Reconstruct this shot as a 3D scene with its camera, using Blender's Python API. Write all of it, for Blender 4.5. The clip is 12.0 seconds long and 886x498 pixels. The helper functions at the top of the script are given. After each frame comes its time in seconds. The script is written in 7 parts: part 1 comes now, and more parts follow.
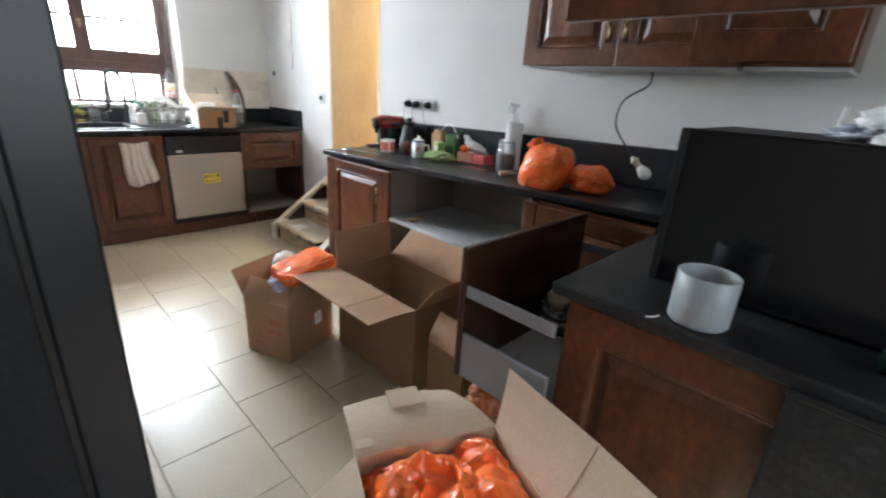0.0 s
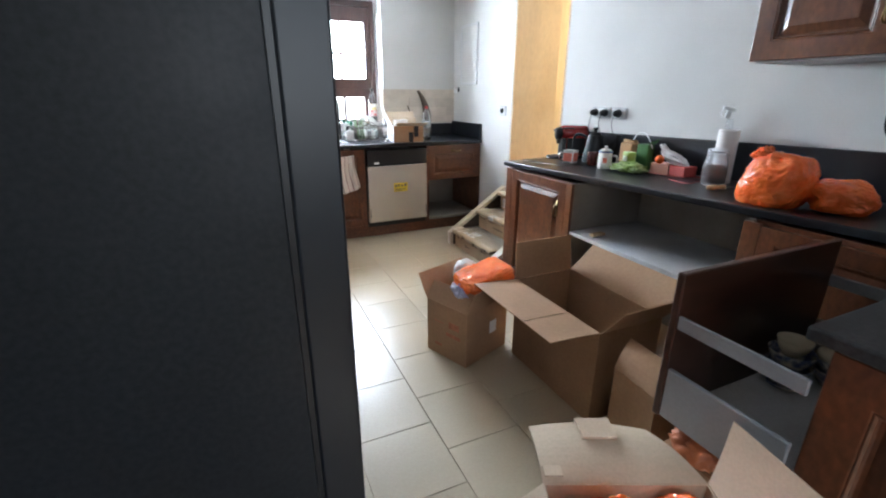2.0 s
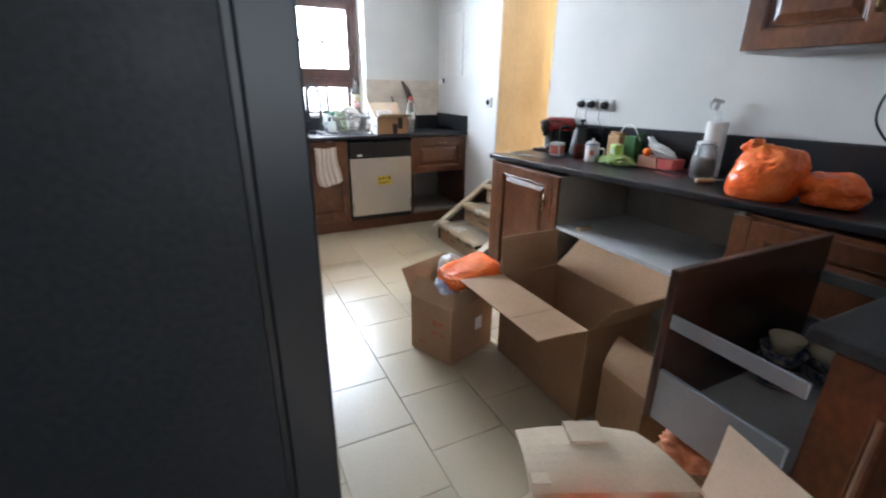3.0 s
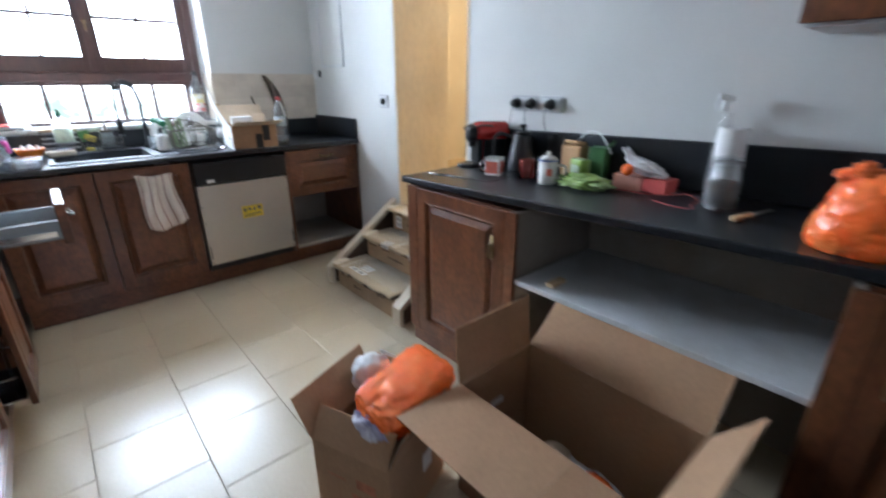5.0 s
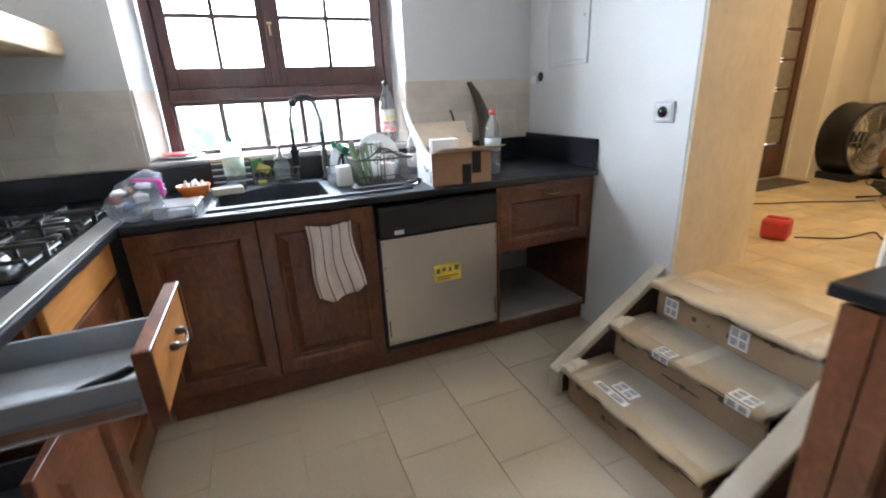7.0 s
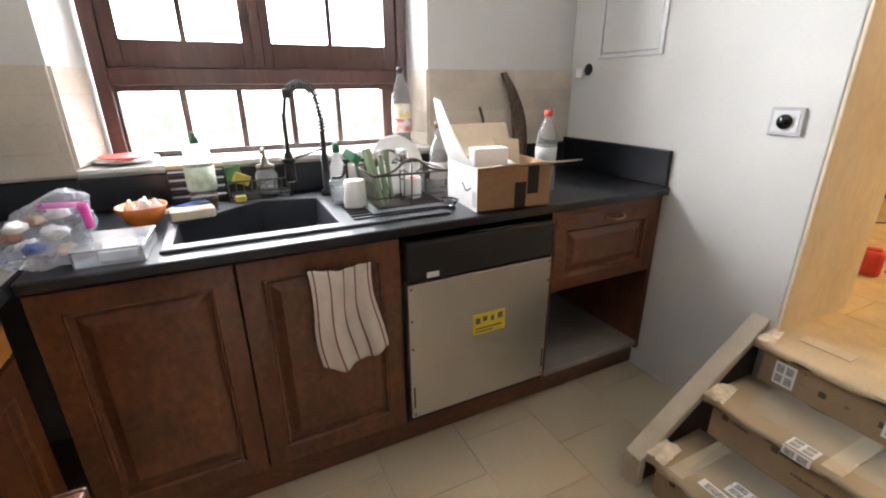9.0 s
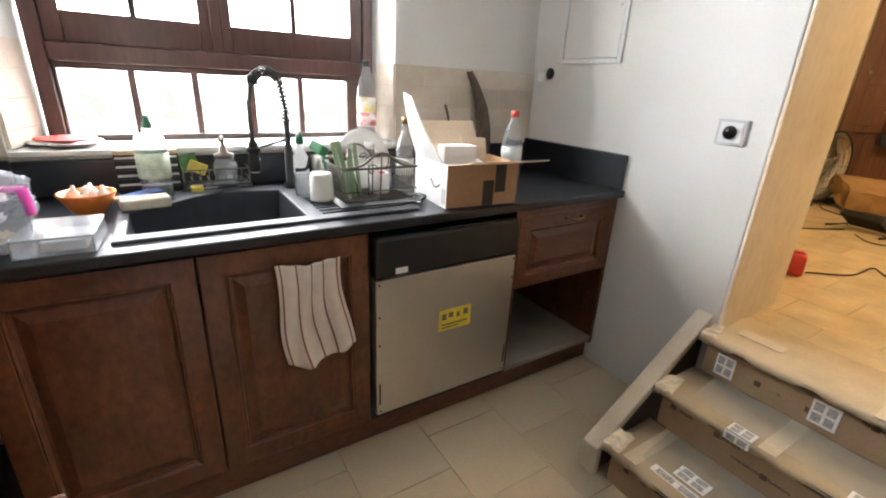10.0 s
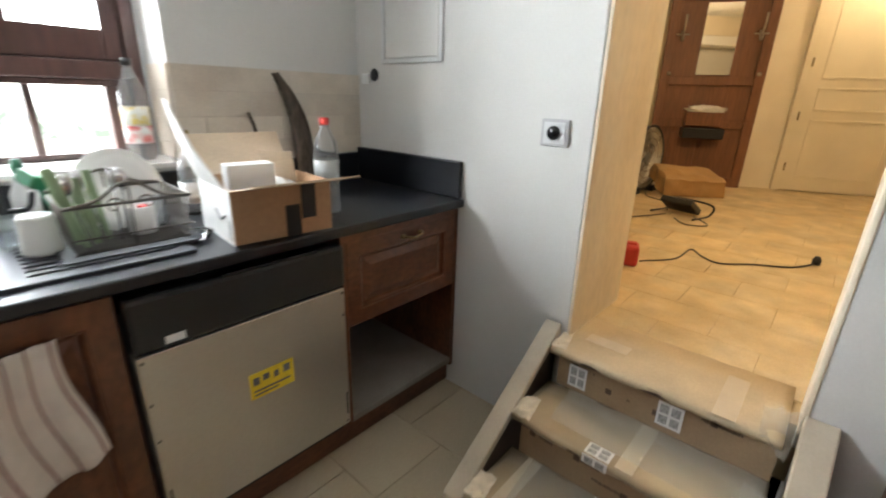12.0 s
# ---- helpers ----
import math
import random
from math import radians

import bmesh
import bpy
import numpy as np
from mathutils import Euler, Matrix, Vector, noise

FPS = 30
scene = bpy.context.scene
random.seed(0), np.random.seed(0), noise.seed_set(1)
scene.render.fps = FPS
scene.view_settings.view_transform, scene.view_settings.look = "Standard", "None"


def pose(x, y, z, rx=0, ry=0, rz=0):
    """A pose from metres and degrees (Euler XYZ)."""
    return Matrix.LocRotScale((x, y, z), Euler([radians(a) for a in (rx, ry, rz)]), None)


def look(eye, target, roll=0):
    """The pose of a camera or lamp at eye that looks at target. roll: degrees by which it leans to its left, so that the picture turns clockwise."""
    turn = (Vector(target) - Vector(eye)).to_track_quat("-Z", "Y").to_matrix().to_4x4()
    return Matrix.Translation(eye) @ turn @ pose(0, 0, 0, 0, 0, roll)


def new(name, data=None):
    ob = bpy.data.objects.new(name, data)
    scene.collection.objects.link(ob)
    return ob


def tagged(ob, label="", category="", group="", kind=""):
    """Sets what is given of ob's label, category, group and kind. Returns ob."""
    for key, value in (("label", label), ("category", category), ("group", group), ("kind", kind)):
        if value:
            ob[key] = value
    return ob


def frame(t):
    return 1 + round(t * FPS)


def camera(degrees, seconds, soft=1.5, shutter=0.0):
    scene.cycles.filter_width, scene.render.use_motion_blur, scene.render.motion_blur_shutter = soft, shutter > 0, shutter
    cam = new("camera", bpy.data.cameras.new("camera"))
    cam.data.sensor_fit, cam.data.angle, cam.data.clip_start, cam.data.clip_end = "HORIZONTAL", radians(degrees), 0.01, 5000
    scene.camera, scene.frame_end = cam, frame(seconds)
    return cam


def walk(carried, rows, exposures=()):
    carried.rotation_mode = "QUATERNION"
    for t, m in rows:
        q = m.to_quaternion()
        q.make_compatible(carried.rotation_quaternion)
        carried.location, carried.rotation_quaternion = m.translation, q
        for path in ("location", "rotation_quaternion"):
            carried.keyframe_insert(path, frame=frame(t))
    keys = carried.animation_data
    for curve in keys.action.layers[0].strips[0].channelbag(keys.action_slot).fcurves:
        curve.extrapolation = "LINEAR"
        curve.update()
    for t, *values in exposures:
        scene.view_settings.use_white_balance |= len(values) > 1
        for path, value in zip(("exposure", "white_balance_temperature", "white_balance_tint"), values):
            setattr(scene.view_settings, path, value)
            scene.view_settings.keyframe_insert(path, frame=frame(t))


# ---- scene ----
cam = camera(90.2, 12.0, soft=2.0, shutter=0.5)
PATH = [
    (0, (0.069, 0.041, 1.339), (1.422, 1.346, 0.658), 3.6),
    (0.5, (0.046, 0.075, 1.344), (1.232, 1.516, 0.626), 3.2),
    (1, (0.032, 0.102, 1.339), (1.054, 1.659, 0.61), 2.2),
    (1.5, (0.029, 0.118, 1.333), (0.901, 1.771, 0.622), 0.8),
    (2, (-0.003, 0.134, 1.34), (0.779, 1.851, 0.677), 0.2),
    (2.5, (-0.013, 0.158, 1.336), (0.75, 1.891, 0.693), 0.1),
    (3, (0.036, 0.191, 1.322), (0.87, 1.872, 0.633), 0.7),
    (3.2, (0.08, 0.209, 1.313), (0.967, 1.85, 0.59), 1.2),
    (4.8, (0.358, 0.965, 1.33), (1.655, 2.292, 0.583), 0.7),
    (5, (0.415, 1.061, 1.333), (1.649, 2.464, 0.619), -0.1),
    (5.5, (0.525, 1.352, 1.345), (1.599, 2.911, 0.699), -0.8),
    (6, (0.602, 1.648, 1.323), (1.487, 3.319, 0.672), -1.4),
    (6.5, (0.66, 2.009, 1.318), (1.395, 3.747, 0.657), -2.5),
    (7, (0.623, 2.32, 1.298), (1.325, 4.076, 0.644), -2.5),
    (7.5, (0.628, 2.539, 1.3), (1.384, 4.28, 0.67), -2.3),
    (7.7, (0.616, 2.636, 1.282), (1.408, 4.365, 0.663), -2.2),
    (9.3, (0.578, 2.95, 1.315), (1.422, 4.62, 0.608), 0.5),
    (9.5, (0.554, 2.954, 1.312), (1.472, 4.585, 0.609), 1.6),
    (10, (0.536, 2.963, 1.307), (1.55, 4.54, 0.611), 2.8),
    (10.5, (0.536, 2.968, 1.313), (1.632, 4.489, 0.617), 3.6),
    (11, (0.543, 2.951, 1.315), (1.737, 4.403, 0.632), 3.4),
    (11.5, (0.644, 2.971, 1.31), (1.966, 4.318, 0.648), 2.8),
    (12, (0.868, 3.056, 1.301), (2.29, 4.302, 0.648), 1.7),
]
walk(cam, [(t, look(eye, target, roll)) for t, eye, target, roll in PATH], [(0, 1.00, 6050, 10), (1.5, 1.05, 5750, 10), (3.2, 1.00, 5750, 10), (5, 0.62, 5450, 10), (5.6, 0.43, 5550, 10), (6.1, 0.42, 5550, 10), (6.6, 0.54, 5600, 10), (7.5, 0.60, 5950, 13), (9.5, 0.64, 6700, 15), (10.5, 0.62, 6650, 12), (12, 0.46, 6450, 10)])

# ---- world, sun and large lights ----
world = bpy.data.worlds.new("world")
scene.world = world
world.use_nodes = True
_wn = world.node_tree.nodes
_sky = _wn.new("ShaderNodeTexSky")
_sky.sky_type = "NISHITA"
_sky.sun_disc = False
_sky.sun_elevation, _sky.sun_rotation = radians(40), radians(194)
_wn["Background"].inputs["Strength"].default_value = 0.15
world.node_tree.links.new(_sky.outputs["Color"], _wn["Background"].inputs["Color"])


def lamp(name, kind, m, energy, colour, **more):
    data = bpy.data.lights.new(name, kind)
    data.energy, data.color = energy, colour
    if "size" in more:
        data.shape, data.size, data.size_y = "RECTANGLE", more["size"], more["size_y"]
    if "angle" in more:
        data.angle = radians(more["angle"])
    if "radius" in more:
        data.shadow_soft_size = more["radius"]
    ob = new(name, data)
    ob.matrix_world = m
    return ob


lamp("sun", "SUN", look((-3, -9, 10), (0, 3, 0)), 5.0, (1.0, 0.95, 0.88), angle=0.5)
lamp("window_skylight", "AREA", look((0.82, 5.32, 1.78), (0.82, 3.0, 1.05)), 158, (0.885, 0.955, 0.99), size=1.18, size_y=0.98)
HALL_LAMPS = ((3.8, 3.2, 2.45), (6.5, 2.9, 2.45))
for place, watts in zip(HALL_LAMPS, (55, 14)):
    lamp("hall_ceiling_bulb", "POINT", pose(*place), watts, (1.0, 0.73, 0.40), radius=0.06)
# Fill lamp added behind an assumed, unseen opening in the rear wall.
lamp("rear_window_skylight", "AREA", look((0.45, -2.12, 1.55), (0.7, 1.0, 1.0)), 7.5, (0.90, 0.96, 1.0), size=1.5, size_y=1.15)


# ---- materials ----
def material(name, colour, rough=0.5, metal=0.0, vary=0.0, scale=8.0, grain=0.0, grain_scale=120.0, bump=0.0, bump_scale=60.0, stretch=(1, 1, 1),
             per_object=0.0, coat=0.0, second=None, second_scale=2.0, second_amount=0.5, transmission=0.0, ior=1.45, alpha=1.0, emit=0.0, sheen=0.0, rough_vary=0.0,
             subsurface=0.0):
    """A procedural surface: base colour with wide stains and fine grain, relief, and a little difference from piece to piece."""
    m = bpy.data.materials.new(name)
    m.use_nodes = True
    n, l = m.node_tree.nodes, m.node_tree.links
    b = n["Principled BSDF"]
    b.inputs["Roughness"].default_value, b.inputs["Metallic"].default_value = rough, metal
    b.inputs["Coat Weight"].default_value, b.inputs["Coat Roughness"].default_value = coat, 0.12
    b.inputs["Transmission Weight"].default_value, b.inputs["IOR"].default_value = transmission, ior
    b.inputs["Alpha"].default_value = alpha
    if subsurface:
        b.inputs["Subsurface Weight"].default_value = subsurface
        b.inputs["Subsurface Radius"].default_value = (0.02, 0.008, 0.004)
    coords = n.new("ShaderNodeNewGeometry")
    mapping = n.new("ShaderNodeMapping")
    mapping.inputs["Scale"].default_value = stretch
    l.new(coords.outputs["Position"], mapping.inputs["Vector"])

    def noise_node(size, detail=4.0):
        t = n.new("ShaderNodeTexNoise")
        t.inputs["Scale"].default_value, t.inputs["Detail"].default_value = size, detail
        l.new(mapping.outputs["Vector"], t.inputs["Vector"])
        return t.outputs["Fac"]

    def mixed(a, other, fac, blend="MIX"):
        x = n.new("ShaderNodeMix")
        x.data_type, x.blend_type = "RGBA", blend
        for socket, value in ((x.inputs["A"], a), (x.inputs["B"], other), (x.inputs["Factor"], fac)):
            if hasattr(value, "links"):
                l.new(value, socket)
            elif isinstance(value, tuple):
                socket.default_value = (*value, 1)
            else:
                socket.default_value = value
        return x.outputs["Result"]

    def ranged(fac, lo, hi, a, z):
        r = n.new("ShaderNodeMapRange")
        for k, v in (("From Min", lo), ("From Max", hi), ("To Min", a), ("To Max", z)):
            r.inputs[k].default_value = v
        l.new(fac, r.inputs["Value"])
        return r.outputs["Result"]

    def grey(value):
        c = n.new("ShaderNodeCombineColor")
        for k in ("Red", "Green", "Blue"):
            l.new(value, c.inputs[k])
        return c.outputs["Color"]

    out = colour
    if second:
        out = mixed(out, second, ranged(noise_node(second_scale, 6.0), 0.42, 0.66, 0.0, second_amount))
    if vary:
        out = mixed(out, grey(ranged(noise_node(scale), 0.25, 0.75, 1 - vary, 1 + vary)), 1.0, "MULTIPLY")
    if grain:
        out = mixed(out, grey(ranged(noise_node(grain_scale, 2.0), 0.3, 0.7, 1 - grain, 1 + grain)), 1.0, "MULTIPLY")
    if per_object:
        info = n.new("ShaderNodeObjectInfo")
        out = mixed(out, grey(ranged(info.outputs["Random"], 0, 1, 1 - per_object, 1 + per_object)), 1.0, "MULTIPLY")
    if isinstance(out, tuple):
        b.inputs["Base Color"].default_value = (*out, 1)
    else:
        l.new(out, b.inputs["Base Color"])
    if rough_vary:
        l.new(ranged(noise_node(scale * 1.7), 0.3, 0.7, max(0.02, rough - rough_vary), rough + rough_vary), b.inputs["Roughness"])
    if bump:
        bu = n.new("ShaderNodeBump")
        bu.inputs["Strength"].default_value, bu.inputs["Distance"].default_value = min(1.0, bump), 0.004
        l.new(noise_node(bump_scale, 3.0), bu.inputs["Height"])
        l.new(bu.outputs["Normal"], b.inputs["Normal"])
    if emit:
        b.inputs["Emission Color"].default_value = (*colour, 1)
        b.inputs["Emission Strength"].default_value = emit
    return m


WALL = material("white_paint", (0.605, 0.60, 0.578), 0.75, vary=0.05, scale=2.5, grain=0.02, bump=0.15, bump_scale=45, second=(0.575, 0.57, 0.545), second_scale=1.3, second_amount=0.35)
CEILING = material("ceiling_paint", (0.78, 0.78, 0.77), 0.8, vary=0.03, scale=2)
PLASTER = material("raw_plaster", (0.72, 0.60, 0.43), 0.85, vary=0.09, scale=5, grain=0.04, grain_scale=40, bump=0.3, bump_scale=14, second=(0.78, 0.70, 0.56), second_scale=2.6, second_amount=0.7, stretch=(1, 1, 0.5))
HALL_WALL = material("hall_paint", (0.74, 0.66, 0.52), 0.8, vary=0.06, scale=3, bump=0.15, bump_scale=30, second=(0.66, 0.56, 0.42), second_scale=1.8, second_amount=0.5)
TILE = material("floor_tile", (0.455, 0.38, 0.27), 0.24, vary=0.06, scale=1.1, grain=0.035, grain_scale=90, per_object=0.03)
TILE.node_tree.nodes["Principled BSDF"].inputs["Specular IOR Level"].default_value = 0.85
GROUT = material("grout", (0.41, 0.34, 0.24), 0.9, vary=0.2, scale=12)
HALL_TILE = material("hall_tile", (0.55, 0.41, 0.225), 0.42, vary=0.2, scale=7, grain=0.05, per_object=0.09, second=(0.62, 0.52, 0.36), second_scale=6, second_amount=0.6, bump=0.1, bump_scale=30)
HALL_GROUT = material("hall_grout", (0.43, 0.315, 0.17), 0.9, vary=0.2, scale=20)
SPLASH_TILE = material("wall_tile", (0.52, 0.455, 0.375), 0.4, vary=0.10, scale=9, grain=0.05, per_object=0.06, second=(0.60, 0.535, 0.45), second_scale=6, second_amount=0.6, bump=0.1, bump_scale=40)
TILE_JOINT = material("tile_joint", (0.47, 0.41, 0.335), 0.9, vary=0.1)
WOOD = material("stained_wood", (0.104, 0.0365, 0.0165), 0.30, vary=0.24, scale=6.0, grain=0.26, grain_scale=55, stretch=(1.0, 1.0, 0.6), coat=0.2, second=(0.165, 0.060, 0.022), second_scale=12.0, second_amount=0.5, bump=0.14, bump_scale=70)
WOOD_H = material("stained_wood_across", (0.104, 0.0365, 0.0165), 0.30, vary=0.24, scale=6.0, grain=0.26, grain_scale=55, stretch=(0.6, 0.6, 1.0), coat=0.2, second=(0.165, 0.060, 0.022), second_scale=12.0, second_amount=0.5, bump=0.14, bump_scale=70)
# Cabinet wood darkened for the unlit inside of the pan drawer's front.
SHADED_WOOD = material("shaded_wood", (0.042, 0.0165, 0.0095), 0.28, vary=0.25, scale=4, grain=0.2, grain_scale=40, stretch=(0.3, 0.3, 1.0), coat=0.3)
RAW_WOOD = material("pale_wood", (0.55, 0.40, 0.23), 0.6, vary=0.15, scale=5, grain=0.15, grain_scale=50, stretch=(1, 0.12, 1), bump=0.1)
HONEY = material("honey_wood", (0.44, 0.19, 0.047), 0.4, vary=0.18, scale=4, grain=0.15, grain_scale=60, stretch=(1, 0.1, 1), coat=0.3)
HALL_WOOD = material("hall_wood", (0.15, 0.060, 0.026), 0.55, vary=0.25, scale=5, grain=0.2, grain_scale=60, stretch=(1, 1, 0.1), coat=0.0)
FRAME_WOOD = material("window_wood", (0.068, 0.031, 0.026), 0.4, vary=0.25, scale=6, grain=0.2, grain_scale=60, stretch=(1, 1, 0.15), coat=0.2)
CARCASS = material("carcass_board", (0.30, 0.265, 0.225), 0.6, vary=0.12, scale=4, grain=0.05, second=(0.15, 0.125, 0.10), second_scale=3, second_amount=0.5)
SHELF = material("grey_shelf_board", (0.54, 0.545, 0.555), 0.28, vary=0.14, scale=4, grain=0.06, second=(0.40, 0.39, 0.37), second_scale=5, second_amount=0.6)
GRANITE = material("black_granite", (0.0115, 0.013, 0.0165), 0.29, vary=0.06, scale=14, grain=0.12, grain_scale=300, second=(0.016, 0.017, 0.019), second_scale=5, second_amount=0.5)
DUSTY = material("dusty_black", (0.0115, 0.0122, 0.0135), 0.5, vary=0.5, scale=5, grain=0.45, grain_scale=90, second=(0.030, 0.030, 0.031), second_scale=9, second_amount=0.6)
FRIDGE = material("dark_grey_fridge", (0.0150, 0.0168, 0.0195), 0.42, vary=0.12, scale=3, grain=0.28, grain_scale=70, rough_vary=0.06)
FRIDGE.node_tree.nodes["Principled BSDF"].inputs["Specular IOR Level"].default_value = 0.3
BLACK = material("black_plastic", (0.012, 0.012, 0.013), 0.35, vary=0.2, scale=8, grain=0.1)
BLACK_GLOSS = material("black_glass", (0.008, 0.008, 0.009), 0.14, vary=0.2, scale=5, rough_vary=0.06)
STEEL = material("brushed_steel", (0.58, 0.565, 0.53), 0.40, 1.0, vary=0.04, scale=3, grain=0.03, grain_scale=150, rough_vary=0.04)
CHROME = material("chrome", (0.65, 0.65, 0.66), 0.14, 1.0, vary=0.05)
WIRE = material("dark_wire", (0.13, 0.115, 0.10), 0.38, 0.7, vary=0.2)
IRON = material("cast_iron", (0.03, 0.03, 0.032), 0.5, 0.3, vary=0.2, scale=20, grain=0.2)
BRASS = material("old_brass", (0.24, 0.17, 0.08), 0.35, 1.0, vary=0.25, scale=25)
GREY_METAL = material("grey_drawer_metal", (0.29, 0.305, 0.32), 0.4, 0.35, vary=0.08, scale=5, grain=0.04)
CARD = material("cardboard", (0.36, 0.21, 0.115), 0.85, vary=0.10, scale=5, grain=0.06, grain_scale=70, bump=0.12, bump_scale=20, second=(0.29, 0.18, 0.10), second_scale=3, second_amount=0.5)
CARD_LIGHT = material("pale_cardboard", (0.60, 0.475, 0.345), 0.85, vary=0.08, scale=5, grain=0.05, bump=0.12, bump_scale=18, second=(0.50, 0.385, 0.275), second_scale=4, second_amount=0.5)
CARD_EDGE = material("corrugated_edge", (0.36, 0.25, 0.15), 0.9, vary=0.2, scale=60)
PRINT = material("faded_print", (0.10, 0.065, 0.042), 0.85, vary=0.3, scale=40)
RED_PRINT = material("red_print", (0.40, 0.145, 0.075), 0.8, vary=0.3, scale=40)
PAPER = material("white_paper", (0.74, 0.73, 0.72), 0.8, vary=0.06, scale=20, bump=0.2, bump_scale=30)
INK = material("grey_ink", (0.12, 0.12, 0.13), 0.8, vary=0.4, scale=60)
ORANGE = material("orange_plastic_bag", (0.96, 0.172, 0.026), 0.24, vary=0.08, scale=24, bump=0.42, bump_scale=60, coat=0.5, second=(0.97, 0.25, 0.065), second_scale=14, second_amount=0.7, subsurface=0.3)
PURPLE = material("purple_printed_paper", (0.70, 0.69, 0.71), 0.7, vary=0.06, scale=20, second=(0.12, 0.09, 0.27), second_scale=9, second_amount=0.8)
CERAMIC = material("white_ceramic", (0.72, 0.71, 0.68), 0.2, vary=0.04, scale=10, coat=0.3)
GREY_CERAMIC = material("grey_white_ceramic", (0.31, 0.345, 0.355), 0.35, vary=0.06, scale=12)
GLASS = material("clear_glass", (0.95, 0.97, 0.96), 0.03, transmission=1.0, ior=1.45)
PANE = material("window_glass", (1.0, 1.0, 1.0), 0.0, transmission=1.0, ior=1.05)
CLEAR = material("clear_plastic", (0.93, 0.96, 0.98), 0.06, transmission=0.90, ior=1.08, coat=1.0, bump=0.25, bump_scale=40)
MIRROR = material("mirror_glass", (0.85, 0.85, 0.83), 0.03, 1.0)
GREEN = material("green_plastic", (0.012, 0.12, 0.055), 0.4, vary=0.15)
LIME = material("lime_green_pack", (0.26, 0.40, 0.07), 0.4, vary=0.3, scale=22, second=(0.50, 0.60, 0.36), second_scale=12, second_amount=0.7)
LEAF_GREEN = material("dark_green_box", (0.06, 0.16, 0.05), 0.5, vary=0.3, scale=15)
RED = material("red_gloss", (0.30, 0.020, 0.018), 0.22, vary=0.1, coat=0.5)
RED_MATT = material("red_matt", (0.52, 0.045, 0.035), 0.5, vary=0.15, scale=20)
WHITE_PLASTIC = material("white_plastic", (0.72, 0.73, 0.73), 0.35, vary=0.04)
GREY_PLASTIC = material("grey_plastic", (0.44, 0.44, 0.45), 0.4, vary=0.08)
BLUE = material("blue_plastic", (0.05, 0.12, 0.38), 0.4, vary=0.15)
YELLOW = material("yellow_sticker", (0.72, 0.55, 0.03), 0.6, vary=0.1, scale=30)
PINK = material("pink_strip", (0.75, 0.08, 0.42), 0.4)
TOWEL = material("towel_cloth", (0.66, 0.58, 0.51), 0.95, vary=0.06, scale=30, bump=0.5, bump_scale=350)
TOWEL_STRIPE = material("towel_stripe", (0.24, 0.085, 0.065), 0.95, vary=0.2, scale=60, bump=0.4, bump_scale=350)
FILM = material("dusty_film", (0.37, 0.285, 0.180), 0.32, vary=0.12, scale=10, bump=0.35, bump_scale=25, second=(0.29, 0.225, 0.145), second_scale=5, second_amount=0.7)
TAPE = material("parcel_tape", (0.50, 0.42, 0.31), 0.3, vary=0.1, scale=15, bump=0.2)
GRIMY_WHITE = material("grimy_white_wood", (0.53, 0.465, 0.36), 0.5, vary=0.12, scale=7, grain=0.03, second=(0.40, 0.335, 0.25), second_scale=5, second_amount=0.6)
DARK_WOOD = material("dark_tread_wood", (0.06, 0.035, 0.022), 0.6, vary=0.3, scale=8)
FEATHER = material("dried_bark", (0.10, 0.075, 0.055), 0.9, vary=0.4, scale=30, grain=0.3, grain_scale=120, stretch=(1, 1, 0.2))
DOOR_PAINT = material("cream_door_paint", (0.70, 0.62, 0.48), 0.5, vary=0.05, scale=4)
SLATE = material("slate", (0.034, 0.035, 0.036), 0.3, vary=0.3, scale=20, bump=0.3, bump_scale=40)
SPONGE = material("pale_sponge", (0.52, 0.46, 0.36), 0.9, vary=0.1, scale=40, bump=0.5, bump_scale=200)
SPONGE_Y = material("yellow_sponge", (0.42, 0.32, 0.06), 0.9, vary=0.15, scale=60, bump=0.5, bump_scale=200)
COFFEE = material("dark_contents", (0.030, 0.013, 0.007), 0.8, vary=0.4, scale=80)
GRAVEL = material("pale_gravel", (0.62, 0.58, 0.50), 0.9, vary=0.2, scale=3, grain=0.2, grain_scale=60)


# ---- building helpers ----
BASE = {}


def thing(name, base, label, category, group="", turn=0.0, world_coords=True, kind=""):
    """An Empty at a thing's base. Parts are given in world coordinates, or in the thing's own."""
    ob = new(name)
    ob.empty_display_size = 0.05
    ob.matrix_world = pose(*base, 0, 0, turn)
    BASE[ob] = Vector(base) if world_coords else Vector((0, 0, 0))
    return tagged(ob, label, category, group, kind)


def part(name, bm, mat, parent, label="", smooth=False, bevel=0.0):
    """One mesh of a thing, under it or under one of its parts."""
    if parent is not None:
        off = BASE[parent]
        for v in bm.verts:
            v.co -= off
    me = bpy.data.meshes.new(name)
    bmesh.ops.recalc_face_normals(bm, faces=bm.faces)
    bm.to_mesh(me)
    bm.free()
    me.materials.append(mat)
    if smooth:
        me.polygons.foreach_set("use_smooth", [True] * len(me.polygons))
    ob = new(name, me)
    if parent is not None:
        ob.parent = parent
        BASE[ob] = BASE[parent]
    if bevel:
        mod = ob.modifiers.new("worn_edges", "BEVEL")
        mod.width, mod.segments, mod.limit_method = bevel, 2, "ANGLE"
    if label:
        ob["label"] = label
    return ob


def structure(name, bm, mat, label, bevel=0.0, category=""):
    ob = part(name, bm, mat, None, "", False, bevel)
    BASE[ob] = Vector((0, 0, 0))
    return tagged(ob, label, category or name.split("_")[0], "", "structure")


